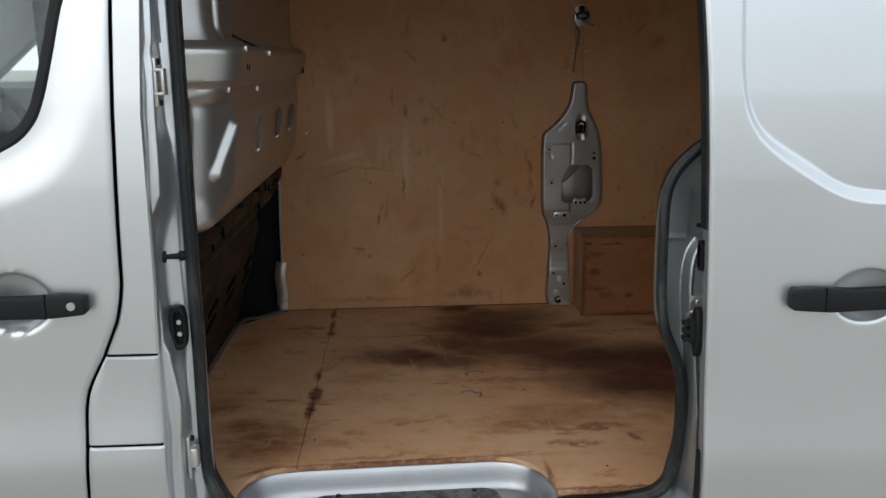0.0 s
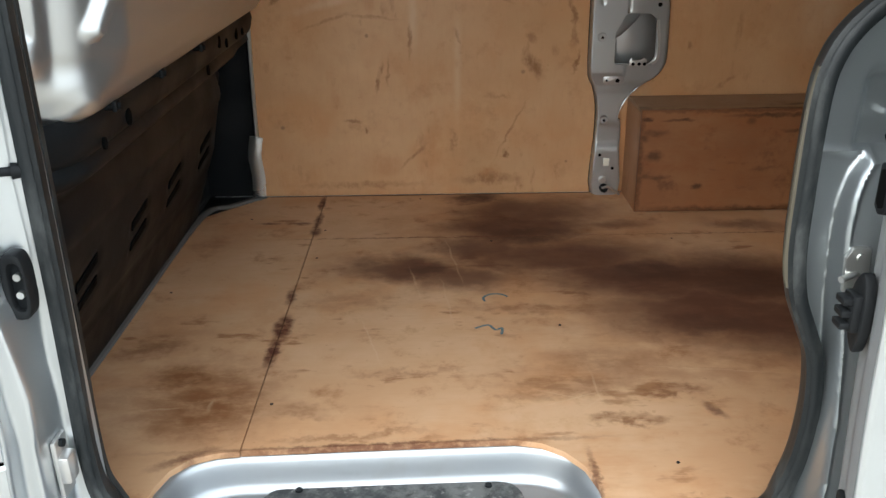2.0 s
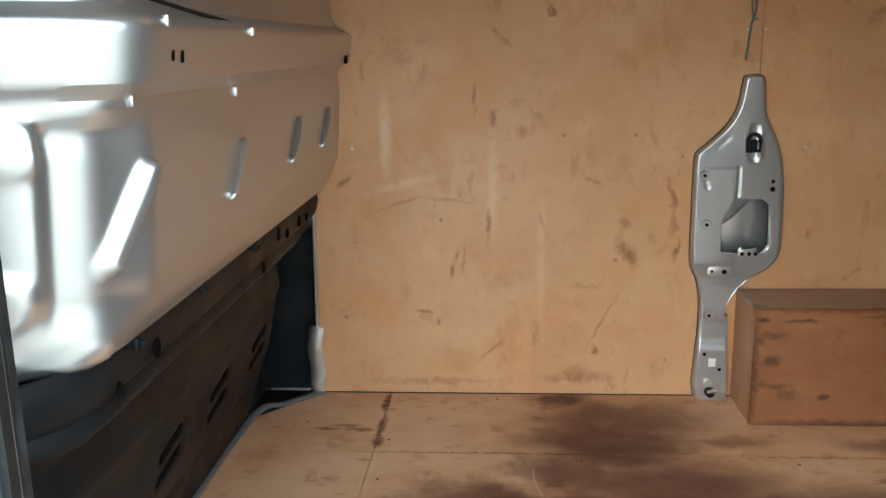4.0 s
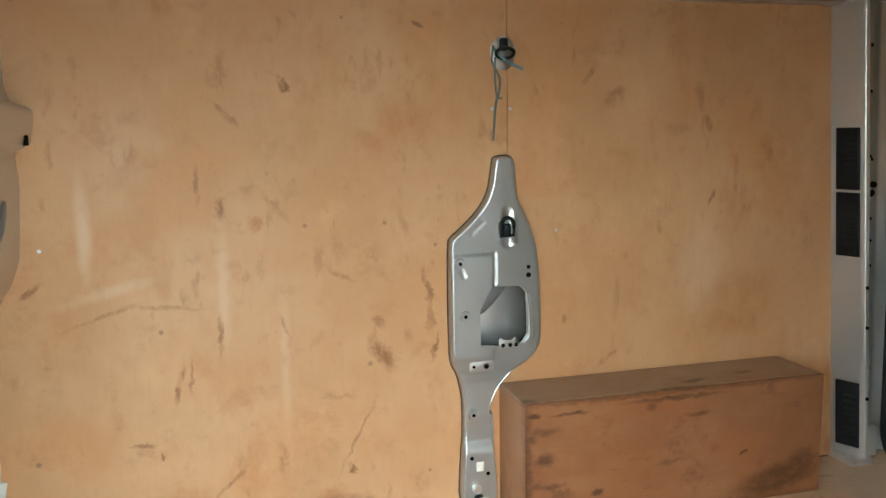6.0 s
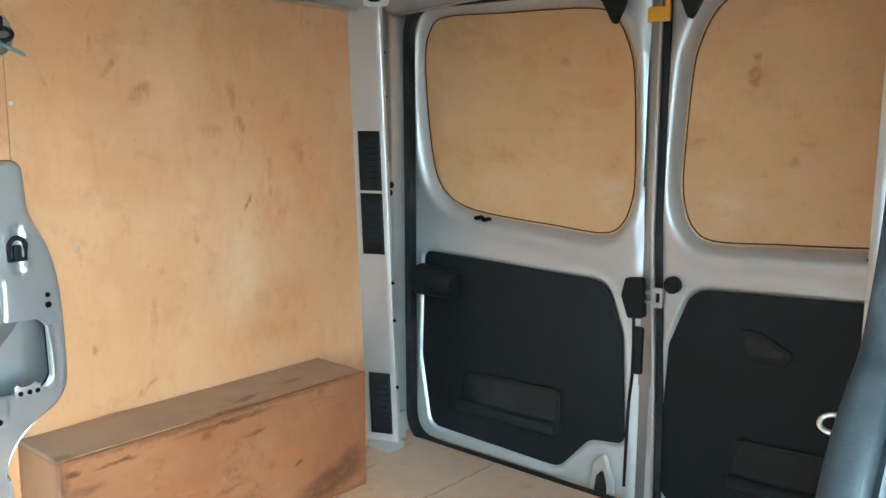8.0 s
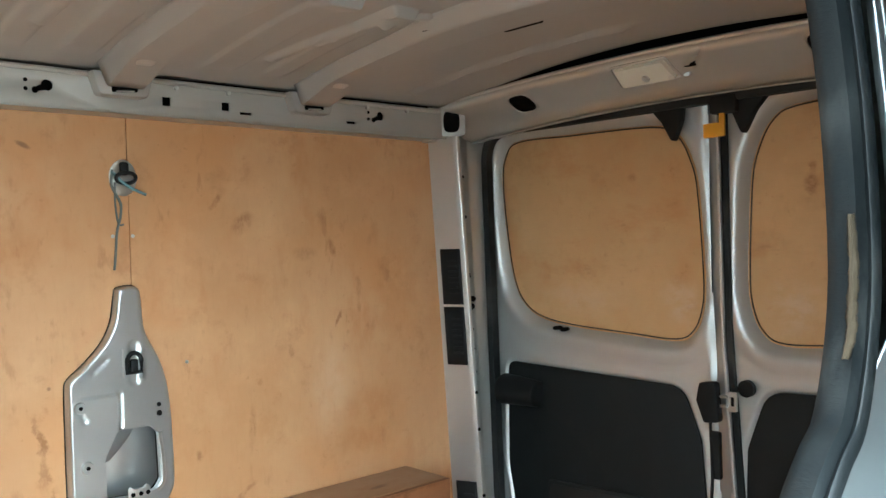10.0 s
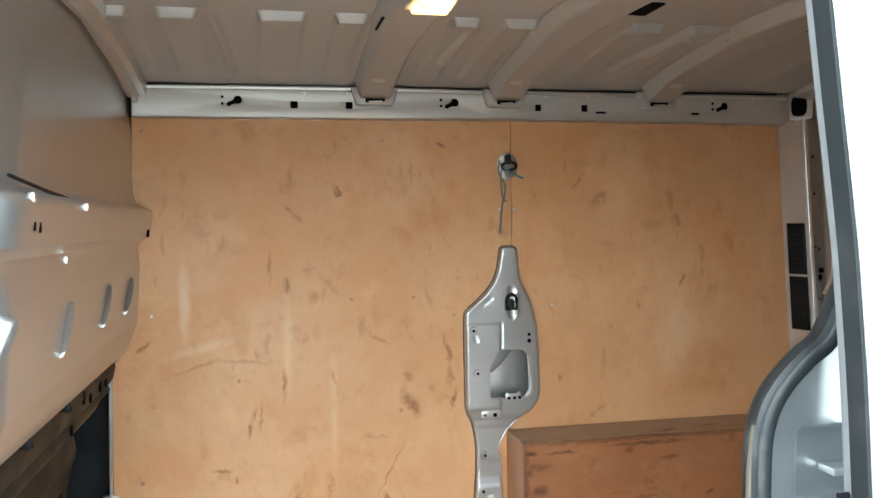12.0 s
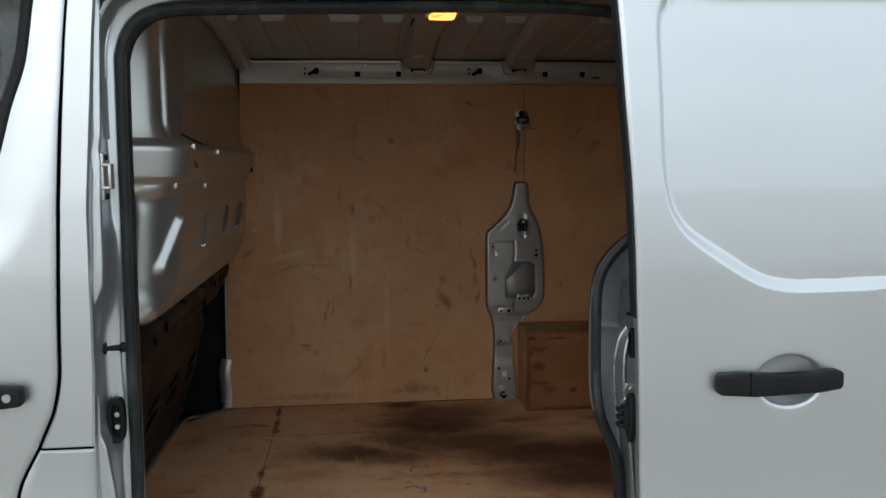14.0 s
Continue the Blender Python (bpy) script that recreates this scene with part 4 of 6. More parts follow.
part("corner_flashing", sweep(smooth_path([(-0.212, 1.69, 0.563), (-0.209, 1.693, 0.63), (-0.214, 1.690, 0.70), (-0.205, 1.694, 0.76)], 8),
                              [(-0.022, -0.004), (-0.010, 0.004), (0.0, -0.003), (0.010, 0.005), (0.020, -0.002), (0.012, -0.008), (-0.012, -0.008)], up=(0, 1, 0)), FOIL, bulkhead, "crumpled silver tape")
part("corner_edge", sweep([(-0.203, 1.697, 0.74), (-0.200, 1.697, 0.95), (-0.196, 1.697, 1.13)], ring(0.006, 6)), FOIL, bulkhead)

# ---- door side: pillars, skins and seal ----
SKIN = [(0.15, 0.040), (0.60, -0.002), (0.70, -0.0105), (0.730, -0.0130), (0.745, -0.0128), (0.84, -0.003), (0.90, 0.000), (1.05, 0.000), (1.30, 0.003), (1.45, 0.008), (1.60, 0.017), (1.75, 0.030), (1.95, 0.062)]


def skin(z):
    return along(SKIN, z)


GAP = [(0.30, -0.374), (0.669, -0.369), (0.769, -0.361), (0.853, -0.357), (0.893, -0.350), (0.925, -0.335), (0.969, -0.311), (1.037, -0.281), (1.075, -0.272), (1.11, -0.267),
       (1.22, -0.264), (1.43, -0.256), (1.60, -0.247), (1.81, -0.234), (1.95, -0.226)]
EDGE = [(0.30, -0.213), (0.66, -0.212), (0.79, -0.211), (0.97, -0.208), (1.11, -0.203), (1.28, -0.202), (1.43, -0.202), (1.63, -0.190), (1.80, -0.182), (1.95, -0.176)]
BODY = 0.03


def strip(a, b, z0, z1, back=0.012):
    """Outer skin between two edge tables, with its edges folded in."""
    def f(u, z):
        x0, x1 = a(z), b(z)
        fold = 0.0
        if u < 0:
            return Vector((x0, BODY + skin(z) + back, z))
        if u > 1:
            return Vector((x1, BODY + skin(z) + back, z))
        fold = 0.004 * ((1 - ease(u, 0.0, 0.05)) + ease(u, 0.95, 1.0))
        return Vector((x0 + (x1 - x0) * u, BODY + skin(z) + fold, z))
    us = [-0.1, 0.0, 0.02, 0.05] + [0.05 + 0.9 * k / 8 for k in range(1, 8)] + [0.95, 0.98, 1.0, 1.1]
    zs = [z0] + span(z0 + 0.004, z1 - 0.004, 0.02) + [z1]
    return grid(us, zs, lambda u, z: f(u, z) + Vector((0, 0.005 if z in (z0, z1) else 0, 0)), flip=False)


b_pillar = thing("door_pillar", "silver pillar between cab door and load door", "door pillar", kind="structure")
part("upper_skin", strip(lambda z: along(GAP, z) + 0.003, lambda z: along(EDGE, z), 0.968, 1.95), SILVER, b_pillar)
part("lower_skin", strip(lambda z: along(GAP, z) + 0.003, lambda z: along(EDGE, z), 0.30, 0.779), SILVER, b_pillar)
part("service_flap", strip(lambda z: along(GAP, z) + 0.003, lambda z: along(EDGE, z) - 0.002, 0.783, 0.964), SILVER, b_pillar, "silver flap with fine gaps round it")
# near-black sheet behind the door gap, shade put into its colour
part("gap_shade_backing", box((-0.40, 0.096, 0.30), (-0.235, 0.112, 1.93), 0.002), CAVITY_SHADE, b_pillar)


BAND_OUT = [(0.50, -0.210), (0.70, -0.210), (0.80, -0.205), (0.864, -0.208), (0.96, -0.210), (1.10, -0.2065), (1.236, -0.2065), (1.29, -0.205), (1.36, -0.202), (1.43, -0.201), (1.49, -0.198),
            (1.534, -0.200), (1.568, -0.195), (1.63, -0.194), (1.90, -0.186)]
BAND_IN = [(0.50, -0.189), (0.70, -0.189), (0.78, -0.188), (0.80, -0.185), (0.854, -0.182), (0.902, -0.188), (0.958, -0.196), (0.982, -0.2045), (1.10, -0.2045), (1.238, -0.205), (1.275, -0.189),
           (1.325, -0.187), (1.43, -0.187), (1.517, -0.185), (1.54, -0.187), (1.567, -0.183), (1.63, -0.182), (1.90, -0.178)]
LEDGE = [(0.50, -0.190), (0.657, -0.189), (0.744, -0.186), (0.808, -0.185), (0.872, -0.188), (0.913, -0.187), (0.954, -0.183), (1.036, -0.179), (1.115, -0.181), (1.259, -0.178), (1.315, -0.178),
         (1.371, -0.181), (1.408, -0.187), (1.441, -0.188), (1.491, -0.185), (1.534, -0.187), (1.587, -0.190), (1.639, -0.192), (1.90, -0.190)]


def jamb(s, z):
    """The folded inner face of the pillar: skin return, raised band, channel, and the ledge beside the seal."""
    e, b0, b1, d0 = along(EDGE, z), along(BAND_OUT, z), along(BAND_IN, z), along(LEDGE, z)
    dent = 0.016 * ease(z, 0.96, 1.06) * (1 - ease(z, 1.16, 1.25))
    table = [(0.0, (e, BODY + skin(z) + 0.006)), (0.10, (b0 - 0.003, 0.050 + max(0.0, skin(z)))), (0.16, (b0, 0.058 + max(0.0, skin(z)))), (0.20, (b0 + 0.15 * (b1 - b0), 0.060 + max(0.0, skin(z)))),
             (0.32, (b1 - 0.001, 0.062 + max(0.0, skin(z)))), (0.38, (b1 + 0.0005, 0.067 + max(0.0, skin(z)))), (0.55, (0.6 * b1 + 0.4 * d0 - 0.003 - dent, 0.100)), (0.68, (0.3 * b1 + 0.7 * d0 - 0.003 - dent, 0.124)),
             (0.78, (d0 - 0.001, 0.138)), (0.83, (d0 + 0.002, 0.142)), (0.93, (-0.170, 0.146)), (1.0, (-0.150, 0.165))]
    for (a, p), (b, q) in zip(table, table[1:]):
        if s <= b + 1e-9:
            t = (s - a) / (b - a)
            return Vector((p[0] + (q[0] - p[0]) * t, p[1] + (q[1] - p[1]) * t, z))
    return Vector((-0.150, 0.165, z))


part("jamb_face", grid([0, 0.05, 0.10, 0.13, 0.16, 0.18, 0.20, 0.24, 0.28, 0.32, 0.34, 0.36, 0.38, 0.42, 0.46, 0.50, 0.55, 0.60, 0.64, 0.68, 0.73, 0.78, 0.80, 0.83, 0.86, 0.90, 0.93, 0.96, 1.0],
                       span(0.50, 1.90, 0.008), jamb), SILVER, b_pillar, "folded silver jamb with deep pressings", sharp=70, solid=0.002)


LEDGE_IN = smooth_path([(-0.167, 1.56, 0), (-0.167, 1.66, 0), (-0.162, 1.735, 0), (-0.133, 1.793, 0), (-0.072, 1.823, 0), (0.05, 1.831, 0), (0.40, 1.837, 0), (1.0, 1.841, 0)], 6)
LEDGE_OUT = smooth_path([(-0.196, 1.56, 0), (-0.196, 1.68, 0), (-0.190, 1.77, 0), (-0.156, 1.834, 0), (-0.080, 1.863, 0), (0.05, 1.873, 0), (0.40, 1.877, 0), (1.0, 1.881, 0)], 6)


def head_band(u, v):
    """The silver ledge that follows the seal round the upper corner and along the head."""
    p = LEDGE_IN[int(u)].lerp(LEDGE_OUT[int(u)], v)
    k = 0.25 * v if v < 0.6 else 0.15 + 2.125 * (v - 0.6)
    return Vector((p.x, 0.150 - 0.050 * k, p.y))


part("head_ledge", grid(range(len(LEDGE_IN)), [0, 0.2, 0.4, 0.55, 0.62, 0.7, 0.85, 1.0], head_band), SILVER, b_pillar, "silver ledge round the upper corner", sharp=70, solid=0.002)
part("corner_plate", plate("y", [(-0.205, 1.68), (-0.200, 1.95), (0.95, 1.95), (0.95, 1.852), (-0.085, 1.846), (-0.135, 1.832), (-0.168, 1.795), (-0.180, 1.74), (-0.182, 1.68)], 0.138, 0.144, bevel=0.002), SILVER, b_pillar)
part("pillar_core", box((-0.412, 0.170, 0.45), (-0.178, 0.182, 1.92), 0), DARK, b_pillar)

# small hardware on the pillar
striker = thing("door_striker", "dark steel striker pin with a dished end", "striker")
part("pin", rod((-0.208, 0.128, 1.141), (-0.176, 0.142, 1.139), 0.0065, n=16), DARK, striker)
part("flange", rod((-0.213, 0.126, 1.1415), (-0.206, 0.129, 1.141), 0.014, 0.013, 18), DARK, striker)
part("cap", rod((-0.181, 0.140, 1.1393), (-0.170, 0.145, 1.1387), 0.011, 0.0095, 18), DARK, striker)
hatch = thing("contact_block", "black rubber framed contact block with brass pins", "contact block")
part("frame", plate("y", oval(-0.187, 0.997, 0.017, 0.046, 28, 3.2), 0.098, 0.126, [oval(-0.185, 0.997, 0.009, 0.033, 24, 3.2)], 0.004), BLACK, hatch)
part("base", plate("y", oval(-0.185, 0.997, 0.011, 0.036, 24, 3.0), 0.109, 0.124), DARK, hatch)
for z in (0.985, 1.010):
    part("pin", rod((-0.184, 0.102, z), (-0.184, 0.111, z), 0.005, n=12), ZINC, hatch, "brass contact pin")
guide = thing("door_guide", "silver folded door guide bracket", "guide bracket")
part("plate", box((-0.190, 0.080, 1.440), (-0.181, 0.110, 1.532), 0.003), SHEET, guide)
for z in (1.462, 1.506):
    part("arm", box((-0.188, 0.078, z), (-0.168, 0.102, z + 0.006), 0.002), SHEET, guide)
part("bridge", box((-0.173, 0.078, 1.462), (-0.167, 0.102, 1.512), 0.002), SHEET, guide)
for z in (1.448, 1.524):
    part("screw", rod((-0.183, 0.094, z), (-0.177, 0.094, z), 0.006, n=10), DARK, guide)
low_guide = thing("door_guide", "silver folded lower door guide", "guide bracket")
part("plate", box((-0.190, 0.100, 0.665), (-0.182, 0.138, 0.760), 0.003), SHEET, low_guide)
part("hook", box((-0.188, 0.100, 0.690), (-0.168, 0.130, 0.735), 0.006), SHEET, low_guide)
part("screw", rod((-0.184, 0.115, 0.752), (-0.176, 0.115, 0.752), 0.006, n=10), DARK, low_guide)

# ---- seal round the load opening ----
R_SIDE = [(0.865, 0.150, 1.812), (0.910, 0.128, 1.770), (0.923, 0.115, 1.65), (0.927, 0.110, 1.52), (0.921, 0.110, 1.44), (0.893, 0.110, 1.366), (0.860, 0.110, 1.338), (0.829, 0.110, 1.308),
          (0.809, 0.110, 1.274), (0.800, 0.110, 1.225), (0.799, 0.110, 1.11), (0.801, 0.110, 1.03), (0.811, 0.110, 0.970), (0.831, 0.112, 0.922), (0.848, 0.115, 0.880), (0.857, 0.118, 0.830),
          (0.862, 0.125, 0.770), (0.862, 0.135, 0.700), (0.853, 0.145, 0.635), (0.843, 0.150, 0.595), (0.805, 0.155, 0.565)]
L_SIDE = [(-0.110, 0.155, 0.557), (-0.148, 0.160, 0.615), (-0.164, 0.160, 0.69), (-0.162, 0.160, 0.95), (-0.161, 0.160, 1.30), (-0.158, 0.160, 1.66), (-0.153, 0.160, 1.735),
          (-0.125, 0.160, 1.785), (-0.070, 0.160, 1.813), (0.05, 0.160, 1.820), (0.40, 0.160, 1.826), (0.70, 0.160, 1.828)]
SILL = [(0.72, 0.155, 0.553), (0.62, 0.155, 0.550), (0.57, 0.142, 0.532), (0.50, 0.120, 0.480), (0.35, 0.110, 0.455), (0.15, 0.110, 0.455), (0.02, 0.120, 0.480), (-0.05, 0.145, 0.530)]
loop = smooth_path(R_SIDE + SILL + L_SIDE, 6, True)
door_seal = thing("door_seal", "black rubber weather seal round the load opening, torn in places", "door seal")
part("bulb", sweep(loop, [(0.0000, -0.026), (0.0080, -0.023), (0.0096, -0.018), (0.0072, -0.012), (0.0112, 0.000), (0.0048, 0.006), (0.0032, 0.013), (-0.0024, 0.017), (-0.0080, 0.014), (-0.0112, 0.004), (-0.0108, -0.011), (-0.0024, -0.016), (-0.0084, -0.021), (-0.0076, -0.023)], True, up=(0, 1, 0)),
     SEAL, door_seal, sharp=50)
part("lip", sweep([p + Vector((-0.002 * ease(p.x, 0.3, 0.7), 0.022 - 0.022 * ease(p.x, 0.3, 0.7), 0)) for p in loop], [(-0.009, -0.006), (-0.002, -0.008), (0.004, -0.004), (0.006, 0.004), (-0.004, 0.008), (-0.009, 0.004)], True, up=(0, 1, 0)), SEAL, door_seal)
worn = smooth_path([(0.889, 0.098, 1.415), (0.899, 0.097, 1.44), (0.9045, 0.097, 1.48), (0.9035, 0.097, 1.53)], 8)


def rag(s, u):
    i = min(int(s * (len(worn) - 1)), len(worn) - 2)
    p = worn[i].lerp(worn[i + 1], s * (len(worn) - 1) - i)
    w = 0.0028 * (0.2 + 0.8 * math.sin(math.pi * s) ** 0.6) * (1 + 0.24 * math.sin(47 * s + 1.7 * u) + 0.30 * math.sin(13 * s + 2 * u) + 0.20 * math.sin(131 * s))
    return p + Vector((-0.0035 * (1 - u * u) - 0.001, u * w, 0))


part("torn_patch", grid(span(0.0, 1.0, 0.02), [-1, -0.6, -0.2, 0.2, 0.6, 1], rag, flip=True),
     plastic("bare_foam", (0.055, 0.039, 0.022), 0.9, 500.0, 0.3), door_seal, "bare tan foam where the rubber is torn", solid=0.002)
worn = smooth_path([(0.796, 0.103, 1.262), (0.789, 0.103, 1.20), (0.788, 0.103, 1.10), (0.790, 0.103, 1.02), (0.798, 0.103, 0.98)], 8)
part("dust_line", sweep(worn, [(-0.003, -0.003), (0.002, -0.004), (0.002, 0.004), (-0.003, 0.003)], up=(0, 1, 0)),
     plastic("dusty_rubber", (0.095, 0.082, 0.058), 0.9, 500.0, 0.3), door_seal, "dusty tan edge of the seal")

# ---- rear pillar of the opening ----
c_pillar = thing("rear_pillar", "silver pillar, coloured darker for shade, with a pressed pocket behind the load opening", "door pillar", kind="structure")
SIDE = sorted([(p[2], p[0]) for p in R_SIDE])
POCKET = rounded([(0.852, 1.158), (0.856, 1.256), (0.941, 1.256), (0.941, 1.158)], 0.012)


RIDGE = [(0.50, 0.860), (0.60, 0.862), (0.70, 0.868), (0.80, 0.868), (0.90, 0.861), (0.96, 0.853), (1.01, 0.849), (1.06, 0.846), (1.10, 0.848), (1.13, 0.854), (1.16, 0.870)]


def pillar_y(x, z):
    """The face stands back above the pocket's sill; below it a rounded panel stands proud behind a soft ridge."""
    low = 1 - ease(z, 1.146, 1.160)
    d = x - along(RIDGE, z)
    y = 0.110 + 0.030 * (1 - ease(z, 0.60, 0.85)) * (1 - low * ease(d, -0.002, 0.012))
    y -= 0.042 * ease(x, 0.872, 0.945) * (1 - low)
    y -= low * ease(d, -0.004, 0.010) * (0.018 + 0.12 * max(0.0, d) + 0.05 * (1.15 - z))
    y -= low * 0.003 * bead(d, 0, (0.008, 0), (0.009, 0), 0.007)
    y += (0.013 + 0.035 * ease(x, 0.872, 0.935)) * ease(edge_distance(POCKET, x, z), -0.003, 0.010)
    y -= 0.004 * bead(x, z, (0.80, 1.158), (0.875, 1.158), 0.006)
    return y


def pillar_point(u, z):
    x = along(SIDE, z) + 0.004 + u
    return Vector((x, pillar_y(x, z), z))


# outer face takes the darkened silver, so its shade is partly painted
part("outer_face", grid(span(0.0, 0.20, 0.0025), span(0.50, 1.86, 0.006), pillar_point), SILVER_SHADE, c_pillar, solid=0.002)
part("inner_face", grid(span(0.012, 1.25, 0.02), span(0.50, 1.90, 0.02),
                        lambda u, z: Vector((along(SIDE, z) + u, 0.116 + 0.034 * (1 - ease(z, 0.60, 0.85)) + 0.20 * min(u, 0.5) + 0.05 * ease(z, 1.80, 1.90), z)), flip=True), SHEET, c_pillar, solid=0.002)
latch_plate = part("catch_plate", plate("y", rounded([(0.856, 0.982), (0.853, 1.030), (0.860, 1.044), (0.884, 1.044), (0.886, 0.990), (0.874, 0.980)], 0.006), 0.076, 0.084, bevel=0.002), ZINC, c_pillar)
part("catch_pin", rod((0.872, 0.080, 1.008), (0.846, 0.066, 1.006), 0.0045, n=12), ZINC, latch_plate)
part("catch_screw", rod((0.871, 0.077, 1.031), (0.871, 0.073, 1.031), 0.006, 0.005, 12), ZINC, latch_plate)
part("pocket_bracket", box((0.892, 0.090, 1.196), (0.930, 0.122, 1.206), 0.003), GREY, c_pillar)

wall_near = thing("wall_near", "silver steel side wall behind the load door", "wall", kind="structure")
part("inner_skin", box((1.38, 0.225, 0.53), (2.15, 0.245, 1.93), 0.004), SHEET, wall_near)
part("outer_skin", grid(span(0.98, 2.25, 0.05), span(0.25, 1.95, 0.03), lambda x, z: Vector((x, 0.075 + skin(z), z))), SILVER, wall_near, solid=0.01)
part("opening_head", box((-0.50, 0.055, 1.838), (1.6, 0.175, 1.965), 0.012), SHEET, wall_near)
part("head_skin", grid(span(-0.60, 2.25, 0.1), span(1.86, 1.99, 0.02), lambda x, z: Vector((x, 0.045 + 2.2 * (z - 1.86) ** 1.6, z))), SILVER, wall_near, solid=0.004)
part("head_inner", grid(span(-0.25, 1.90, 0.05), span(0.17, 0.34, 0.02), lambda x, y: Vector((x, y, 1.846 + 0.085 * ease(y, 0.17, 0.34))), flip=True), SHEET, wall_near, solid=0.003)
part("sill_outer", grid(span(-0.40, 2.25, 0.05), span(0.15, 0.535, 0.02), lambda x, z: Vector((x, 0.06 + 0.09 * ease(z, 0.50, 0.535), z - 0.085 * ease(z, 0.30, 0.50) * ease(x, -0.09, 0.02) * (1 - ease(x, 0.50, 0.61))))), SILVER, wall_near, solid=0.004)
ring_ob = thing("lashing_ring", "small chrome lashing ring on the side wall", "lashing ring")
ra = [(1.170 - 0.004 * math.cos(t), 0.212 + 0.0155 * math.cos(t), 1.206 + 0.0105 * math.sin(t)) for t in (2 * math.pi * k / 24 for k in range(24))]
part("ring", tube(ra, 0.0028, 8, True), ZINC, ring_ob)
part("eye", rod((1.168, 0.176, 1.206), (1.170, 0.195, 1.206), 0.006, n=12), ZINC, ring_ob)

# ---- sliding load door, slid open along the side ----
sliding_door = thing("sliding_door", "silver sliding load door, slid open along the van's side", "sliding door")
FRONT = [(0.30, 0.856), (0.66, 0.851), (0.85, 0.848), (1.15, 0.841), (1.34, 0.834), (1.48, 0.826), (1.62, 0.814), (1.78, 0.803), (1.95, 0.792)]
INSET = [(p.x, p.y) for p in smooth_path([(2.3, 1.85, 0), (0.96, 1.845, 0), (0.905, 1.835, 0), (0.878, 1.795, 0), (0.874, 1.74, 0), (0.878, 1.65, 0), (0.883, 1.52, 0), (0.890, 1.457, 0), (0.904, 1.408, 0),
                                          (0.937, 1.361, 0), (1.010, 1.307, 0), (1.075, 1.268, 0), (1.127, 1.252, 0), (1.20, 1.248, 0), (1.45, 1.251, 0), (2.3, 1.262, 0)], 6)]
CUP = (1.152, 1.071)
OUT = -0.05


def door_y(x, z):
    d = edge_distance(INSET, x, z)
    y = OUT + skin(z) * 0.7 + 0.018 * min(1.0, max(0.0, (d - 0.001) / (0.013 + 0.008 * ease(x, 0.89, 1.03))))
    r = math.hypot((x - CUP[0]) / 0.068, (z - CUP[1]) / 0.052)
    y += 0.031 * (0.5 * (1 - r * r + math.sqrt((1 - r * r) ** 2 + 0.012))) ** 0.9
    return y


def door_point(u, z):
    x = along(FRONT, z) + u
    return Vector((x, door_y(x, z) + 0.006 * (1 - ease(u, 0.0, 0.006)), z))


part("skin", grid([0, 0.002, 0.004, 0.008] + span(0.011, 0.11, 0.003) + span(0.113, 0.22, 0.004) + span(0.2235, 0.39, 0.0035) + span(0.396, 0.52, 0.006) + span(0.54, 1.30, 0.03),
                  span(0.30, 0.95, 0.02) + span(0.96, 1.01, 0.007) + span(1.0135, 1.13, 0.0035) + span(1.137, 1.24, 0.007) + span(1.243, 1.30, 0.0025) + span(1.304, 1.46, 0.004) + span(1.47, 1.95, 0.015), door_point), SILVER, sliding_door, "silver pressed door skin", solid=0.0015)


def edge_face(u, z):
    x = along(FRONT, z)
    return Vector((x + 0.002 + 0.010 * ease(u, 0.3, 0.6) + 0.02 * ease(u, 0.85, 1.0), OUT + skin(z) * 0.7 + 0.005 + 0.075 * u, z))


part("door_edge", grid([k / 10 for k in range(11)], span(0.30, 1.95, 0.03), edge_face, flip=True), plastic("edge_trim", (0.17, 0.175, 0.18), 0.5), sliding_door, "grey folded front edge", solid=0.002)
part("edge_seal", sweep([(along(FRONT, z) + 0.002, OUT + skin(z) * 0.7 + 0.018, z) for z in span(1.205, 1.93, 0.05)], [(-0.010, -0.010), (0.006, -0.012), (0.008, 0.012), (-0.004, 0.016), (-0.011, 0.006)], up=(0, 1, 0)),
     RUBBER, sliding_door, "black rubber edge seal")
part("inner_panel", box((0.875, 0.012, 0.32), (2.13, 0.030, 1.90), 0.004), SHEET, sliding_door)
handle = part("handle", plate("y", rounded([(0.994, 1.053), (0.994, 1.093), (1.044, 1.096), (1.11, 1.091), (1.20, 1.092), (1.221, 1.097), (1.250, 1.094), (1.250, 1.058), (1.20, 1.051), (1.07, 1.047)],
                                              [0.012, 0.012, 0.01, 0.01, 0.01, 0.01, 0.012, 0.012, 0.02, 0.02]), OUT - 0.028, OUT - 0.001, bevel=0.006, steps=3), BLACK, sliding_door, "black moulded pull handle")
part("handle_foot", box((1.0, OUT - 0.010, 1.058), (1.05, OUT + 0.004, 1.094), 0.004), BLACK, handle)
part("handle_foot", box((1.214, OUT - 0.010, 1.064), (1.246, OUT + 0.004, 1.094), 0.004), BLACK, handle)
part("split_line", box((1.0565, OUT - 0.0288, 1.050), (1.0582, OUT - 0.024, 1.096), 0), CAVITY_SHADE, handle)
LEAF = smooth_path([(0.002, 0.942, 0), (0.016, 0.958, 0), (0.024, 0.990, 0), (0.022, 1.020, 0), (0.008, 1.042, 0), (-0.004, 1.036, 0), (-0.012, 1.008, 0), (-0.012, 0.975, 0), (-0.006, 0.950, 0)], 4, True)
contact = part("contact_block", plate("x", [(p.x, p.y) for p in LEAF], 0.838, 0.852, bevel=0.003), BLACK, sliding_door, "black plug-in contact block")
part("contact_body", box((0.828, -0.008, 0.970), (0.840, 0.020, 1.018), 0.003), BLACK, contact)
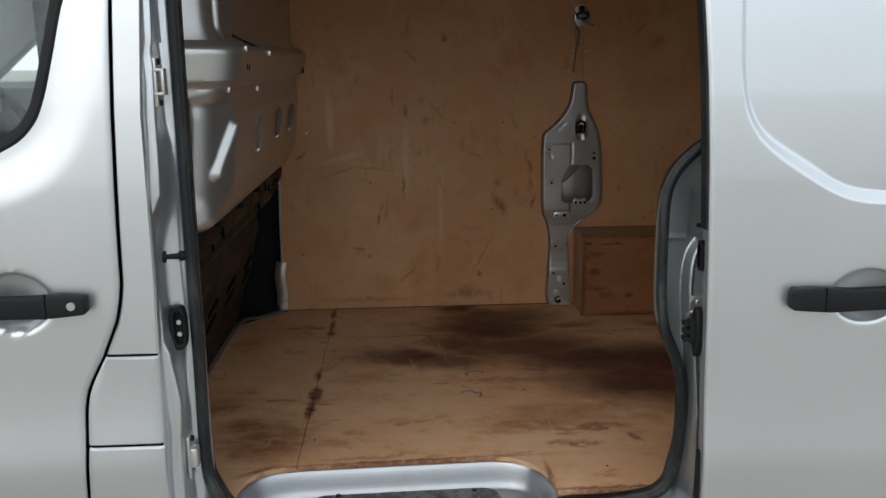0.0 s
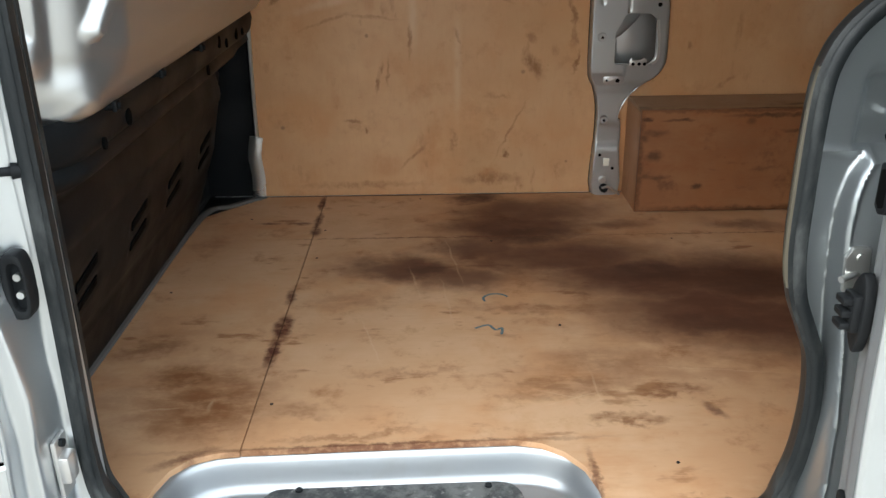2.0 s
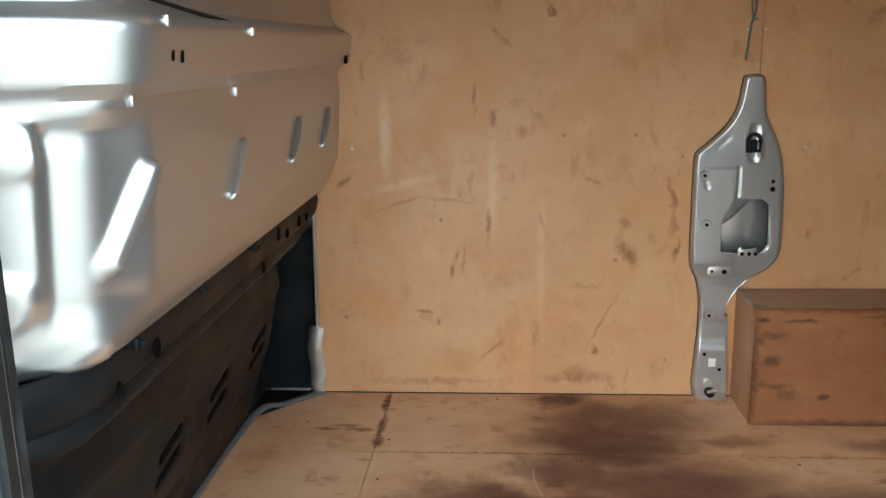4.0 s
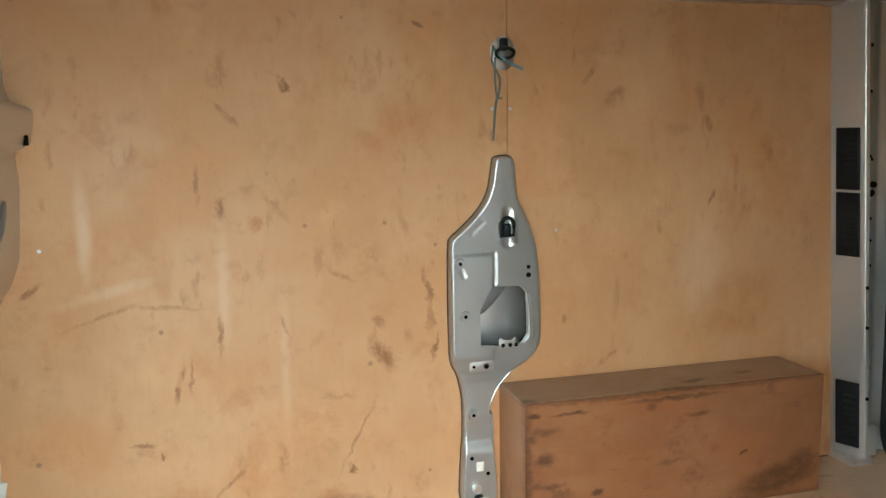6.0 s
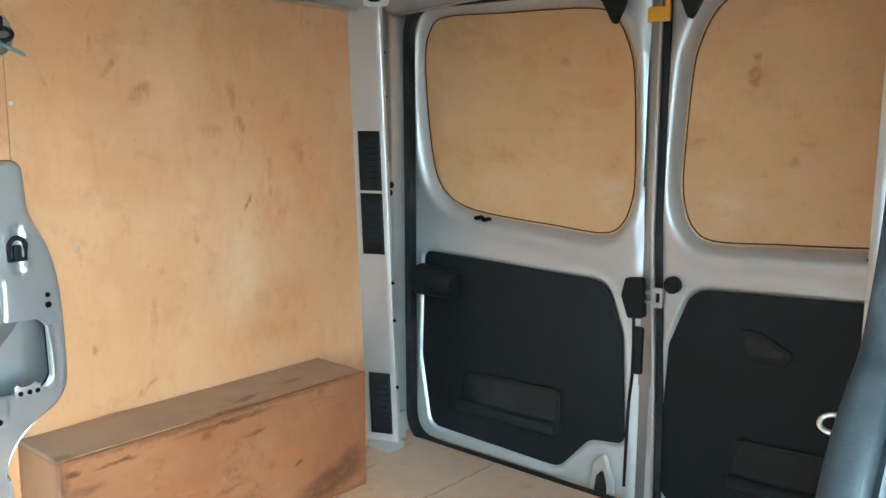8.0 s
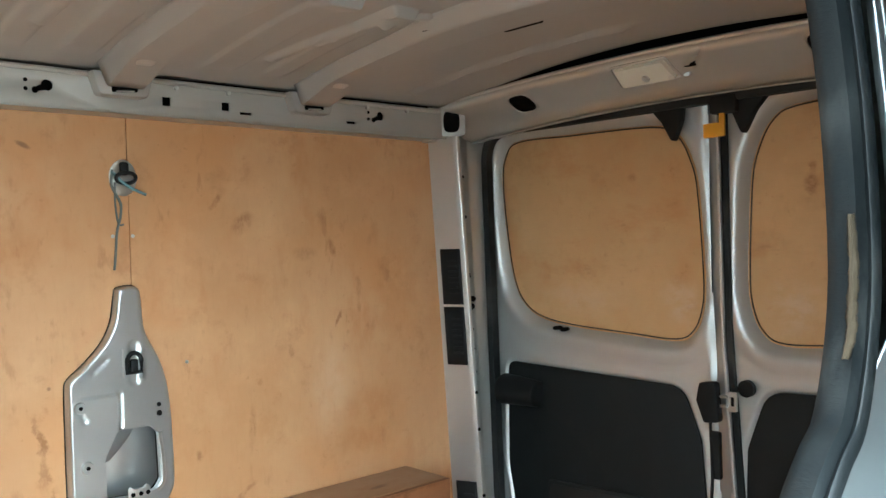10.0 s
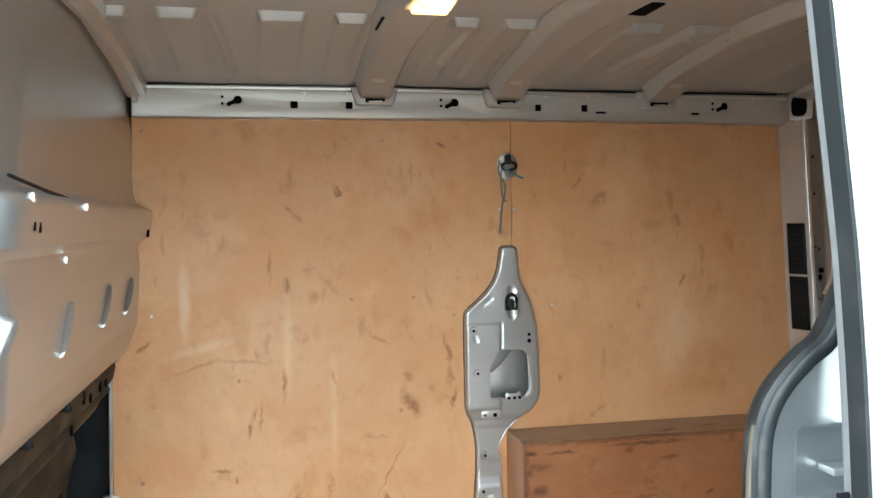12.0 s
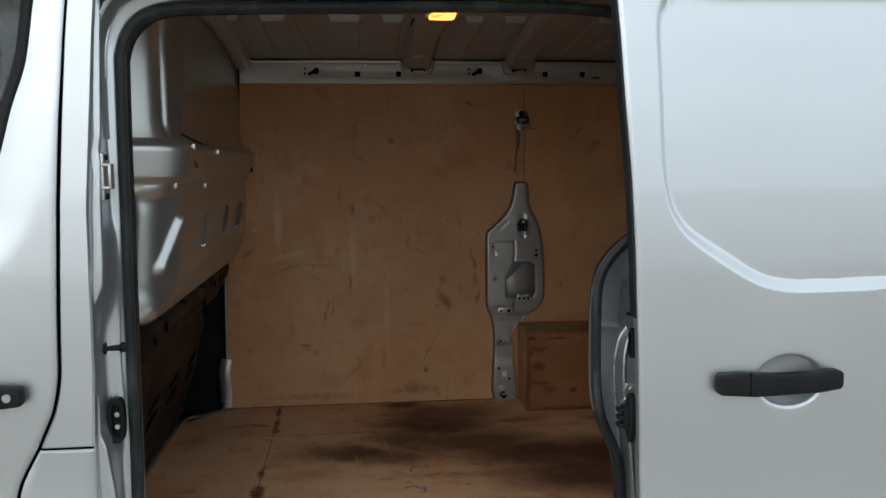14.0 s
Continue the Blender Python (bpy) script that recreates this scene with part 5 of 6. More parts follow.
for k in range(3):
    part("contact_pin", box((0.817, -0.005, 0.974 + 0.0155 * k), (0.830, 0.017, 0.983 + 0.0155 * k), 0.002), BLACK, contact)
SLOT = rounded([(-0.008, 1.118), (-0.006, 1.168), (0.004, 1.176), (0.018, 1.172), (0.018, 1.122), (0.008, 1.114)], 0.006)
slot = part("edge_slot", plate("x", SLOT, 0.8415, 0.852, bevel=0.002), DARK, sliding_door, "dark rubber lined slot")
part("slot_hollow", plate("x", [(0.005 + (y - 0.005) * 0.6, 1.145 + (z - 1.145) * 0.75) for y, z in SLOT], 0.8405, 0.844), CAVITY_SHADE, slot)
part("edge_buffer", box((0.848, -0.036, 0.600), (0.858, -0.012, 0.752), 0.004), BLACK, sliding_door, "black rubber edge buffer")
part("edge_screw", rod((0.834, 0.004, 1.205), (0.846, 0.004, 1.205), 0.004, n=12), DARK, sliding_door)

# ---- cab door with its window ----
cab_door = thing("cab_door", "silver cab door with black handle and rubber framed window", "van door")
WIN = smooth_path([(-0.300, 1.86, 0), (-0.300, 1.79, 0), (-0.312, 1.70, 0), (-0.338, 1.62, 0), (-0.362, 1.53, 0), (-0.386, 1.450, 0), (-0.412, 1.405, 0), (-0.455, 1.372, 0), (-0.52, 1.355, 0),
                   (-0.80, 1.320, 0), (-1.15, 1.29, 0), (-1.30, 1.33, 0), (-1.25, 1.48, 0), (-1.05, 1.72, 0), (-0.88, 1.86, 0), (-0.60, 1.875, 0), (-0.36, 1.88, 0)], 5, True)
WIN2 = [(p.x, p.y) for p in WIN]


def cab_y(x, z):
    y = BODY + skin(z)
    d = edge_distance(WIN2, x, z)
    y += 0.014 * ease(d, -0.100, -0.008)
    r = math.hypot((x + 0.470) / 0.068, (z - 1.077) / 0.058)
    y += 0.030 * max(0.0, 1 - r * r) ** 0.7
    return y


def cab_point(u, z):
    x = along(GAP, z) - 0.003 - u
    return Vector((x, cab_y(x, z) + 0.004 * (1 - ease(u, 0.0, 0.006)), z))


def not_glass(u, z):
    x = along(GAP, z) - 0.003 - u
    return edge_distance(WIN2, x, z) < 0.008


part("skin", grid([0, 0.003, 0.006] + span(0.014, 0.40, 0.010) + span(0.44, 1.15, 0.05), span(0.30, 0.98, 0.02) + span(0.99, 1.95, 0.010), cab_point, keep=not_glass, flip=True), SILVER, cab_door,
     "silver pressed door skin", solid=0.002)
rim = [Vector((p.x, BODY + skin(p.y) + 0.016, p.y)) for p in WIN]
part("window_rubber", sweep(rim, [(-0.020, -0.001), (-0.014, -0.006), (-0.003, -0.007), (0.002, -0.002), (0.002, 0.010), (-0.020, 0.010)], True, up=(0, 1, 0)), BLACK, cab_door, "black rubber window frame")
pane = part("window_pane", grid(span(-1.32, -0.29, 0.02), span(1.28, 1.90, 0.02), lambda x, z: Vector((x, BODY + skin(z) + 0.024, z)), keep=lambda x, z: edge_distance(WIN2, x, z) > -0.012),
            GLASS, cab_door, "faintly green window glass", solid=0.004)
pane.visible_shadow = False
cab_handle = part("handle", plate("y", rounded([(-0.326, 1.060), (-0.326, 1.097), (-0.375, 1.100), (-0.42, 1.097), (-0.53, 1.096), (-0.575, 1.098), (-0.575, 1.060), (-0.52, 1.054), (-0.40, 1.053)], 0.012),
                                               BODY - 0.032, BODY - 0.006, bevel=0.006, steps=3), BLACK, cab_door, "black moulded pull handle")
part("lock", rod((-0.351, BODY - 0.036, 1.079), (-0.351, BODY - 0.030, 1.079), 0.008, 0.007, 20), GREY, cab_handle, "chrome key lock")
part("split_line", box((-0.4002, BODY - 0.0328, 1.054), (-0.3986, BODY - 0.028, 1.102), 0), CAVITY_SHADE, cab_handle)
part("handle_foot", box((-0.38, BODY - 0.010, 1.064), (-0.33, BODY + 0.004, 1.094), 0.004), BLACK, cab_handle)

# ---- what shows of the cab ----
dash = thing("dashboard", "dark moulded dashboard under the windscreen", "dashboard")
part("top", box((-1.75, 0.12, 1.18), (-1.32, 1.78, 1.34), 0.05, steps=4), DASH, dash)
part("binnacle", box((-1.42, 1.10, 1.28), (-1.24, 1.52, 1.40), 0.04, steps=4), DASH, dash)
part("lower", box((-1.70, 0.12, 0.80), (-1.38, 1.78, 1.20), 0.04), DASH, dash)
wheel = thing("steering_wheel", "black three-spoke steering wheel", "steering wheel")
wm = Matrix.Translation((-1.02, 1.32, 1.31)) @ Matrix.Rotation(radians(62), 4, "Y")
part("rim", tube([wm @ Vector((0.19 * math.cos(t), 0.19 * math.sin(t), 0)) for t in (2 * math.pi * k / 40 for k in range(40))], 0.016, 10, True, up=(0.88, 0, 0.47)), BLACK, wheel)
hub = rod(wm @ Vector((0, 0, -0.03)), wm @ Vector((0, 0, 0.03)), 0.07, 0.06, 20, bevel=0.01)
part("hub", hub, BLACK, wheel)
for a in (0, 130, 230):
    e = wm @ Vector((0.185 * math.cos(radians(a)), 0.185 * math.sin(radians(a)), 0))
    part("spoke", rod(wm @ Vector((0, 0, 0)), e, 0.014, 0.012, 10), BLACK, wheel)
part("column", rod(wm @ Vector((0, 0, -0.02)), wm @ Vector((0.0, 0, -0.26)), 0.04, 0.05, 14), BLACK, wheel)
seat = thing("cab_seat", "dark fabric cab seat with headrest", "van seat")
part("backrest", box((-0.75, 1.05, 0.95), (-0.60, 1.55, 1.55), 0.06, steps=4), DASH, seat)
part("cushion", box((-1.15, 1.05, 0.78), (-0.65, 1.55, 0.96), 0.06, steps=4), DASH, seat)
cab_shell = thing("cab_shell", "grey lined cab with sloping windscreen pillars", "cab", kind="structure")
part("cab_floor", box((-1.9, 0.06, 0.30), (-0.50, 1.86, 0.36), 0), DASH, cab_shell)
part("bonnet", box((-2.5, 0.10, 0.30), (-1.78, 1.82, 1.16), 0.08, steps=4), SILVER, cab_shell)
part("cab_roof", box((-1.16, 0.10, 1.93), (-0.4, 1.84, 1.97), 0.01), HEADLINE, cab_shell)
part("header_rail", box((-1.26, 0.10, 1.88), (-1.10, 1.84, 1.96), 0.02), HEADLINE, cab_shell)
for y in (0.13, 1.76):
    part("windscreen_pillar", sweep([(-1.85, y, 1.22), (-1.60, y, 1.50), (-1.20, y + (0.02 if y < 1 else -0.02), 1.92)], [(-0.05, -0.035), (0.05, -0.035), (0.05, 0.035), (-0.05, 0.035)], up=(0, 1, 0)), HEADLINE, cab_shell)
part("far_door_panel", plate("y", [(-1.85, 0.36), (-1.85, 1.25), (-1.20, 1.93), (-0.45, 1.93), (-0.45, 0.36)], 1.72, 1.80,
                             [[(-1.24, 1.463), (-0.92, 1.740), (-0.70, 1.78), (-0.66, 1.47)]], 0.008), HEADLINE, cab_shell)
part("far_door_lining", box((-1.75, 1.70, 0.38), (-0.45, 1.72, 1.44), 0.008), DASH, cab_shell)

# ---- rear corner pillar and header ----
d_pillar = thing("corner_pillar", "beige-silver corner pillar with black vent grilles", "corner pillar", kind="structure")
LOW = [(1.938, 1.705), (1.945, 1.690), (1.974, 1.625), (1.982, 1.613), (1.992, 1.612), (2.002, 1.626), (2.055, 1.695), (2.080, 1.708), (2.098, 1.700), (2.114, 1.690), (2.13, 1.720)]
TOP = [(1.870, 1.705), (1.877, 1.690), (1.900, 1.625), (1.907, 1.613), (1.917, 1.612), (1.927, 1.626), (2.000, 1.690), (2.035, 1.705), (2.065, 1.700), (2.10, 1.695), (2.13, 1.720)]


def corner(u, z):
    k = (z - 0.56) / (1.80 - 0.56)
    k = max(0.0, min(1.12, k))
    i = min(int(u), len(LOW) - 2)
    f = u - i
    p = [LOW[i][c] + (LOW[i + 1][c] - LOW[i][c]) * f for c in (0, 1)]
    q = [TOP[i][c] + (TOP[i + 1][c] - TOP[i][c]) * f for c in (0, 1)]
    return Vector((p[0] + (q[0] - p[0]) * k, p[1] + (q[1] - p[1]) * k, z))


part("pillar_face", grid([k / 4 for k in range(4 * (len(LOW) - 1) + 1)], span(0.54, 1.93, 0.03), corner), SHEET, d_pillar, sharp=55, solid=0.002)
part("pillar_foot", box((1.935, 1.610, 0.556), (2.005, 1.70, 0.582), 0.006), SHEET, d_pillar)
part("foot_bracket", box((2.00, 1.630, 0.575), (2.035, 1.65, 0.66), 0.004), SHEET, d_pillar)


def vent(z0, z1):
    def p(u, z, lift=0.0):
        a = corner(1.0 + u, z)
        n = Vector((-0.91, -0.41, 0))
        return a + n * lift
    frame_bm = grid(span(0.06, 0.98, 0.115), span(z0, z1, (z1 - z0) / 4), lambda u, z: p(u, z, 0.004))
    v = part("vent_grille", frame_bm, BLACK, d_pillar, "black slatted air vent", solid=0.006)
    n = 7
    for k in range(n):
        z = z0 + (z1 - z0) * (0.16 + 0.68 * (k + 0.5) / n)
        a, b = p(0.40, z, 0.006), p(0.82, z, 0.006)
        part("slat", tube([a, b], 0.0035, 6, up=(0, 0, 1)), PANEL, v)


vent(1.322, 1.486)
vent(1.142, 1.314)
vent(0.605, 0.790)
for z, u in ((1.70, 5.4), (1.58, 5.4), (1.41, 5.2), (1.40, 5.8), (1.24, 5.6), (1.18, 5.6), (1.11, 5.6), (0.95, 3.4), (0.82, 5.6), (0.75, 3.4), (1.06, 3.4)):
    q = corner(u, z)
    part("punched_hole", rod(q + Vector((0.002, 0.002, 0)), q + Vector((-0.002, -0.0035, 0)), 0.005, n=10), CAVITY_SHADE, d_pillar)
q = corner(5.6, 1.31)
kh = rod(q + Vector((0.001, 0.002, 0)), q + Vector((-0.002, -0.004, 0)), 0.011, n=16)
rod(q + Vector((0.010, 0.003, 0.022)), q + Vector((0.008, -0.003, 0.022)), 0.009, n=12, bm=kh)
part("keyhole", kh, CAVITY_SHADE, d_pillar)
part("keyhole_rim", tube([q + Vector((0.012 * math.cos(t), -0.004 + 0.006 * math.cos(t), 0.016 * math.sin(t) - 0.003)) for t in (2 * math.pi * k / 16 for k in range(16))], 0.0025, 6, True), SHEET, d_pillar)
GUSSET = Matrix.Translation((1.896, 1.622, 1.857)) @ Matrix.Rotation(radians(-45), 4, "Z")


def gusset(outline, near, far):
    bm = plate("y", outline, near, far, bevel=0.001)
    bm.transform(GUSSET)
    return bm


part("gusset", gusset(rounded([(-0.04, -0.042), (-0.04, 0.055), (0.04, 0.055), (0.04, -0.042)], 0.012), 0.0, 0.012), ROOF, d_pillar)
part("gusset_opening", gusset(oval(0.0, 0.0, 0.024, 0.032, 20, 3.0), -0.002, 0.001), CAVITY_SHADE, d_pillar)
part("corner_strap", box((1.845, 1.66, 1.80), (1.870, 1.70, 1.90), 0.004), SHEET, d_pillar)

header = thing("rear_header", "beige-silver steel header over the rear doors", "header", kind="structure")


def head_point(y, u):
    arch = ((y - 0.93) / 0.75) ** 2
    x = 1.915 - 0.045 * arch * (1 - u) + 0.120 * u + 0.02 * ease(u, 0.8, 1.0)
    z = 1.930 - 0.042 * arch - 0.080 * u + 0.008 * arch * u
    groove = 0.8 * bead(y, u, (0.835, 0.06), (0.895, 0.52), 0.012)
    return Vector((x + 0.012 * groove, y, z + 0.006 * groove + 0.010 * bead(y, u, (0.26, 0.0), (1.66, 0.0), 0.05)))


part("header_face", grid(span(0.22, 1.70, 0.012), [k / 16 for k in range(17)], head_point, flip=True), SHEET, header, solid=0.003)
part("header_lip", sweep([(head_point(y, 0)[0], y, head_point(y, 0)[2] + 0.003) for y in span(0.24, 1.68, 0.06)], ring(0.006, 8), up=(0, 0, 1)), SHEET, header)
part("header_return", grid(span(0.22, 1.72, 0.05), [0, 0.3, 0.6, 1.0], lambda y, u: Vector((2.05 + 0.07 * u, y, head_point(y, 1)[2] - 0.004 + 0.01 * u)), flip=True), SHEET, header, solid=0.003)
# near-black bar paints the shade in the gap above the header
part("roof_gap", box((1.955, 0.15, 1.90), (1.965, 1.72, 2.0), 0), CAVITY_SHADE, header)
part("header_core", box((2.10, 0.1, 1.875), (2.2, 1.8, 1.98), 0), DARK, header)


def on_header(y, u, lift):
    return head_point(y, u) + Vector((-0.54, 0, -0.84)).normalized() * lift


for y, mid in ((1.39, 0.38), (0.56, 0.33)):
    hole_bm = bmesh.new()
    pts = oval(0, 0, 0.034, 0.044, 24, 3.0)
    b0 = [hole_bm.verts.new(on_header(y + a, mid - b / 0.20, 0.0025)) for a, b in pts]
    hole_bm.faces.new(b0)
    bmesh.ops.recalc_face_normals(hole_bm, faces=hole_bm.faces)
    h = part("opening", hole_bm, CAVITY_SHADE, header, solid=0.002)
    part("opening_rim", tube([on_header(y + a * 1.12, mid - b * 1.12 / 0.20, 0.002) for a, b in pts], 0.0035, 6, True), SHEET, h)

rear_lamp = thing("ceiling_lamp", "pale unlit rectangular load lamp on the rear header", "lamp")
lamp_bm = bmesh.new()
pts = rounded([(-0.078, -0.046), (-0.070, 0.044), (0.070, 0.044), (0.078, -0.046)], 0.008, 4)
lo = [lamp_bm.verts.new(on_header(0.998 + a, 0.30 - b / 0.20, 0.002)) for a, b in pts]
hi = [lamp_bm.verts.new(on_header(0.998 + a * 0.94, 0.30 - b * 0.92 / 0.20, 0.012)) for a, b in pts]
for k in range(len(pts)):
    lamp_bm.faces.new((lo[k], lo[(k + 1) % len(pts)], hi[(k + 1) % len(pts)], hi[k]))
lamp_bm.faces.new(hi)
bmesh.ops.recalc_face_normals(lamp_bm, faces=lamp_bm.faces)
part("lens", lamp_bm, PALE, rear_lamp)
part("bezel", tube([on_header(0.998 + a * 1.10, 0.30 - b * 1.10 / 0.20, 0.002) for a, b in pts], 0.004, 6, True), SHEET, rear_lamp)
part("clip", rod(on_header(0.995, 0.38, 0.010), on_header(0.995, 0.38, 0.015), 0.010, n=14), SHEET, rear_lamp)

# ---- rear seal ----
rear_seal = thing("rear_door_seal", "black rubber seal round the rear doors", "door seal")
rs = rounded([(1.672, 0.545), (1.690, 1.845), (0.175, 1.845), (0.19, 0.545)], 0.10, 8)
part("bulb", sweep([(2.100, y, z) for y, z in rs], [(-0.016, -0.013), (0.004, -0.016), (0.015, 0.0), (0.004, 0.016), (-0.016, 0.013)], True, up=(1, 0, 0)), RUBBER, rear_seal)
part("carrier", sweep([(2.116, y, z) for y, z in grow(rs, 0.012)], [(-0.010, -0.006), (0.010, -0.006), (0.010, 0.006), (-0.010, 0.006)], True, up=(1, 0, 0)), BLACK, rear_seal)

# ---- rear doors, shut, their windows boarded with plywood ----
WINDOW = [(1.672, 1.690), (1.655, 1.775), (1.600, 1.814), (1.40, 1.812), (1.130, 1.805), (1.050, 1.775), (1.005, 1.690), (0.990, 1.60), (0.980, 1.40), (0.986, 1.320), (1.012, 1.258), (1.068, 1.229),
          (1.22, 1.236), (1.41, 1.248), (1.52, 1.266), (1.585, 1.300), (1.628, 1.365), (1.655, 1.50)]
WINDOW = [(p.x, p.y) for p in smooth_path([(a + 0.016 * max(0.0, a - 1.25) / 0.42, b, 0) for a, b in WINDOW], 5, True)]
TRIM = rounded([(1.664, 1.132), (1.035, 1.116), (0.985, 0.98), (0.966, 0.690), (1.072, 0.676), (1.165, 0.572), (1.632, 0.582), (1.672, 0.80)],
               [0.035, 0.07, 0.08, 0.03, 0.05, 0.06, 0.05, 0.1], 6)
TRIM_NEAR = rounded([(1.664, 1.160), (1.040, 1.128), (0.985, 0.98), (0.972, 0.690), (0.985, 0.575), (1.632, 0.582), (1.672, 0.80)],
                    [0.035, 0.07, 0.08, 0.08, 0.04, 0.05, 0.1], 6)
LEAF = rounded([(1.715, 0.515), (1.715, 1.865), (0.950, 1.865), (0.938, 0.515)], [0.04, 0.12, 0.02, 0.02], 6)


def rear_leaf(flip):
    """One rear door; flip mirrors it across the middle of the van."""
    def m(poly):
        return [(1.850 - a, b) for a, b in reversed(poly)] if flip else poly

    window = [(a + 0.010, b + 0.008) for a, b in WINDOW] if flip else WINDOW
    panel = TRIM_NEAR if flip else TRIM

    def my(y):
        return 1.850 - y if flip else y

    label = "silver rear door with a boarded window and black trim" + (" and a pull cup" if flip else "")
    d = thing("rear_door", label, "rear door", "rear doors")

    ys, zs = span(0.938, 1.715, 0.0045), span(0.515, 1.865, 0.0045)
    gy, gz = np.meshgrid(np.array(ys), np.array(zs), indexing="ij")
    w, t, rim = distances(window, gy, gz), distances(panel, gy, gz), distances(LEAF, gy, gz)
    depth = 2.148 + np.interp(-w, [-0.012, 0.0, 0.006, 0.012, 0.018, 0.024, 0.030, 0.038, 0.048, 0.064, 0.085], [0.040, 0.034, 0.021, 0.010, 0.0015, -0.0040, -0.0068, -0.0075, -0.0060, -0.0020, 0.0])
    depth += np.interp(-t, [-0.006, -0.002, 0.001, 0.004, 0.008, 0.012, 0.018, 0.026], [0.009, 0.008, 0.002, -0.0022, -0.0035, -0.0030, -0.0010, 0.0])
    depth += np.interp(rim, [0.0, 0.006, 0.014, 0.022], [0.008, 0.004, 0.001, 0.0]) - 0.015 * np.clip((gz - 1.72) / 0.18, 0, 1) ** 2
    cells = bmesh.new()
    vv = [[cells.verts.new((depth[a, b], my(y), z)) for b, z in enumerate(zs)] for a, y in enumerate(ys)]
    kept = (w < 0.010) & (rim > -0.003)
    for a in range(len(ys) - 1):
        for b in range(len(zs) - 1):
            if kept[a, b] and kept[a + 1, b + 1]:
                q = (vv[a][b], vv[a + 1][b], vv[a + 1][b + 1], vv[a][b + 1])
                cells.faces.new(q if not flip else tuple(reversed(q)))
    bmesh.ops.delete(cells, geom=[v for v in cells.verts if not v.link_faces], context="VERTS")
    part("frame", cells, SATIN, d, "silver pressed door frame", sharp=75)
    part("window_board", plate("x", m(grow(window, 0.03)), 2.176, 2.186), PLY_WINDOW, d, "plain tan plywood board")
    part("window_gasket", sweep([(2.173, y, z) for y, z in m(grow(window, -0.004))], ring(0.0018, 6), True, up=(1, 0, 0)), RUBBER, d)
    tb = plate("x", m(grow(panel, -0.0035)), 2.1475, 2.1565, bevel=0.003)
    trim = part("trim_panel", tb, PANEL, d, "matt black plastic trim panel")
    if flip:
        cup = plate("x", [(my(a), b) for a, b in rounded([(1.162, 1.050), (1.215, 1.047), (1.292, 1.010), (1.275, 0.978), (1.178, 0.978)], 0.018)], 2.134, 2.143, bevel=0.003)
        part("pull_cup", cup, PANEL, trim, "moulded pull cup")
        # flat darker plate paints the shade inside the pull cup
        part("cup_shade", plate("x", [(my(a), b) for a, b in rounded([(1.180, 1.038), (1.215, 1.036), (1.272, 1.008), (1.260, 0.995), (1.192, 0.995)], 0.010)], 2.1325, 2.1345), HOLLOW_SHADE, trim)
        part("motor_cover", rod((2.120, my(1.62), 1.060), (2.128, my(1.50), 1.055), 0.048, 0.040, 20, bevel=0.008), BLACK, trim, "rounded black motor cover")
        box_y = (0.40, 0.68)
    else:
        bump = rod((2.120, 1.66, 1.045), (2.128, 1.52, 1.040), 0.048, 0.040, 20, bevel=0.008)
        part("motor_cover", bump, BLACK, trim, "rounded black motor cover")
        box_y = (1.16, 1.50)
    y0, y1 = box_y
    pocket = plate("x", rounded([(y0, 0.675), (y0, 0.80), (y1, 0.785), (y1 + 0.03, 0.665)], 0.02), 2.137, 2.146, bevel=0.003)
    pk = part("pocket", pocket, PANEL, trim, "black moulded pocket")
    part("pocket_lip", box((2.122, y0 + 0.01, 0.668), (2.140, y1 + 0.012, 0.700), 0.010, steps=3), PANEL, pk)
    # flat darker plate in place of the pocket's shaded inside
    part("pocket_shade", plate("x", rounded([(y0 + 0.012, 0.71), (y0 + 0.012, 0.788), (y1 - 0.012, 0.775), (y1 + 0.008, 0.70)], 0.012), 2.1355, 2.1375), HOLLOW_SHADE, pk)
    tri = rounded([(1.115, 1.868), (0.985, 1.868), (0.995, 1.80), (1.02, 1.742), (1.052, 1.80), (1.09, 1.842)], 0.008, 3)
    part("closer_cover", plate("x", m(tri), 2.100, 2.122, bevel=0.004), BLACK, d, "black latch cover")
    bracket_ob = None if flip else part("bottom_catch", plate("x", m(rounded([(1.055, 0.53), (1.045, 0.63), (1.015, 0.665), (0.990, 0.60), (0.985, 0.53)], 0.015)), 2.118, 2.140, bevel=0.005), SHEET, d)
    if not flip:
        # the mouth's dark inside is a flat plate in the shade colour
        part("catch_mouth", plate("x", m(rounded([(1.038, 0.535), (1.030, 0.60), (1.012, 0.625), (1.000, 0.58), (0.998, 0.535)], 0.008)), 2.1155, 2.1185), HOLLOW_SHADE, bracket_ob)
    for dy in (0.0, 0.026):
        part("drain_slot", plate("x", oval(my(1.457 - dy), 1.2425 - dy * 0.12, 0.010, 0.006, 14), 2.139, 2.162), CAVITY_SHADE, d)
    part("outer_skin", box((2.20, my(0.935) if not flip else my(1.80), 0.40), (2.23, my(1.80) if not flip else my(0.935), 1.96), 0.01), SILVER, d)
    return d


near_leaf = rear_leaf(True)
far_leaf = rear_leaf(False)


def leaf_strip(a, b):
    """Upright strip between the leaves, given its two edges at the top; it leans with the doors' edge lower down."""
    lean = ((0.53, -0.030), (0.85, -0.022), (1.25, 0.0), (1.86, 0.002))
    return [(a + dy, z) for z, dy in lean] + [(b + dy, z) for z, dy in reversed(lean)]


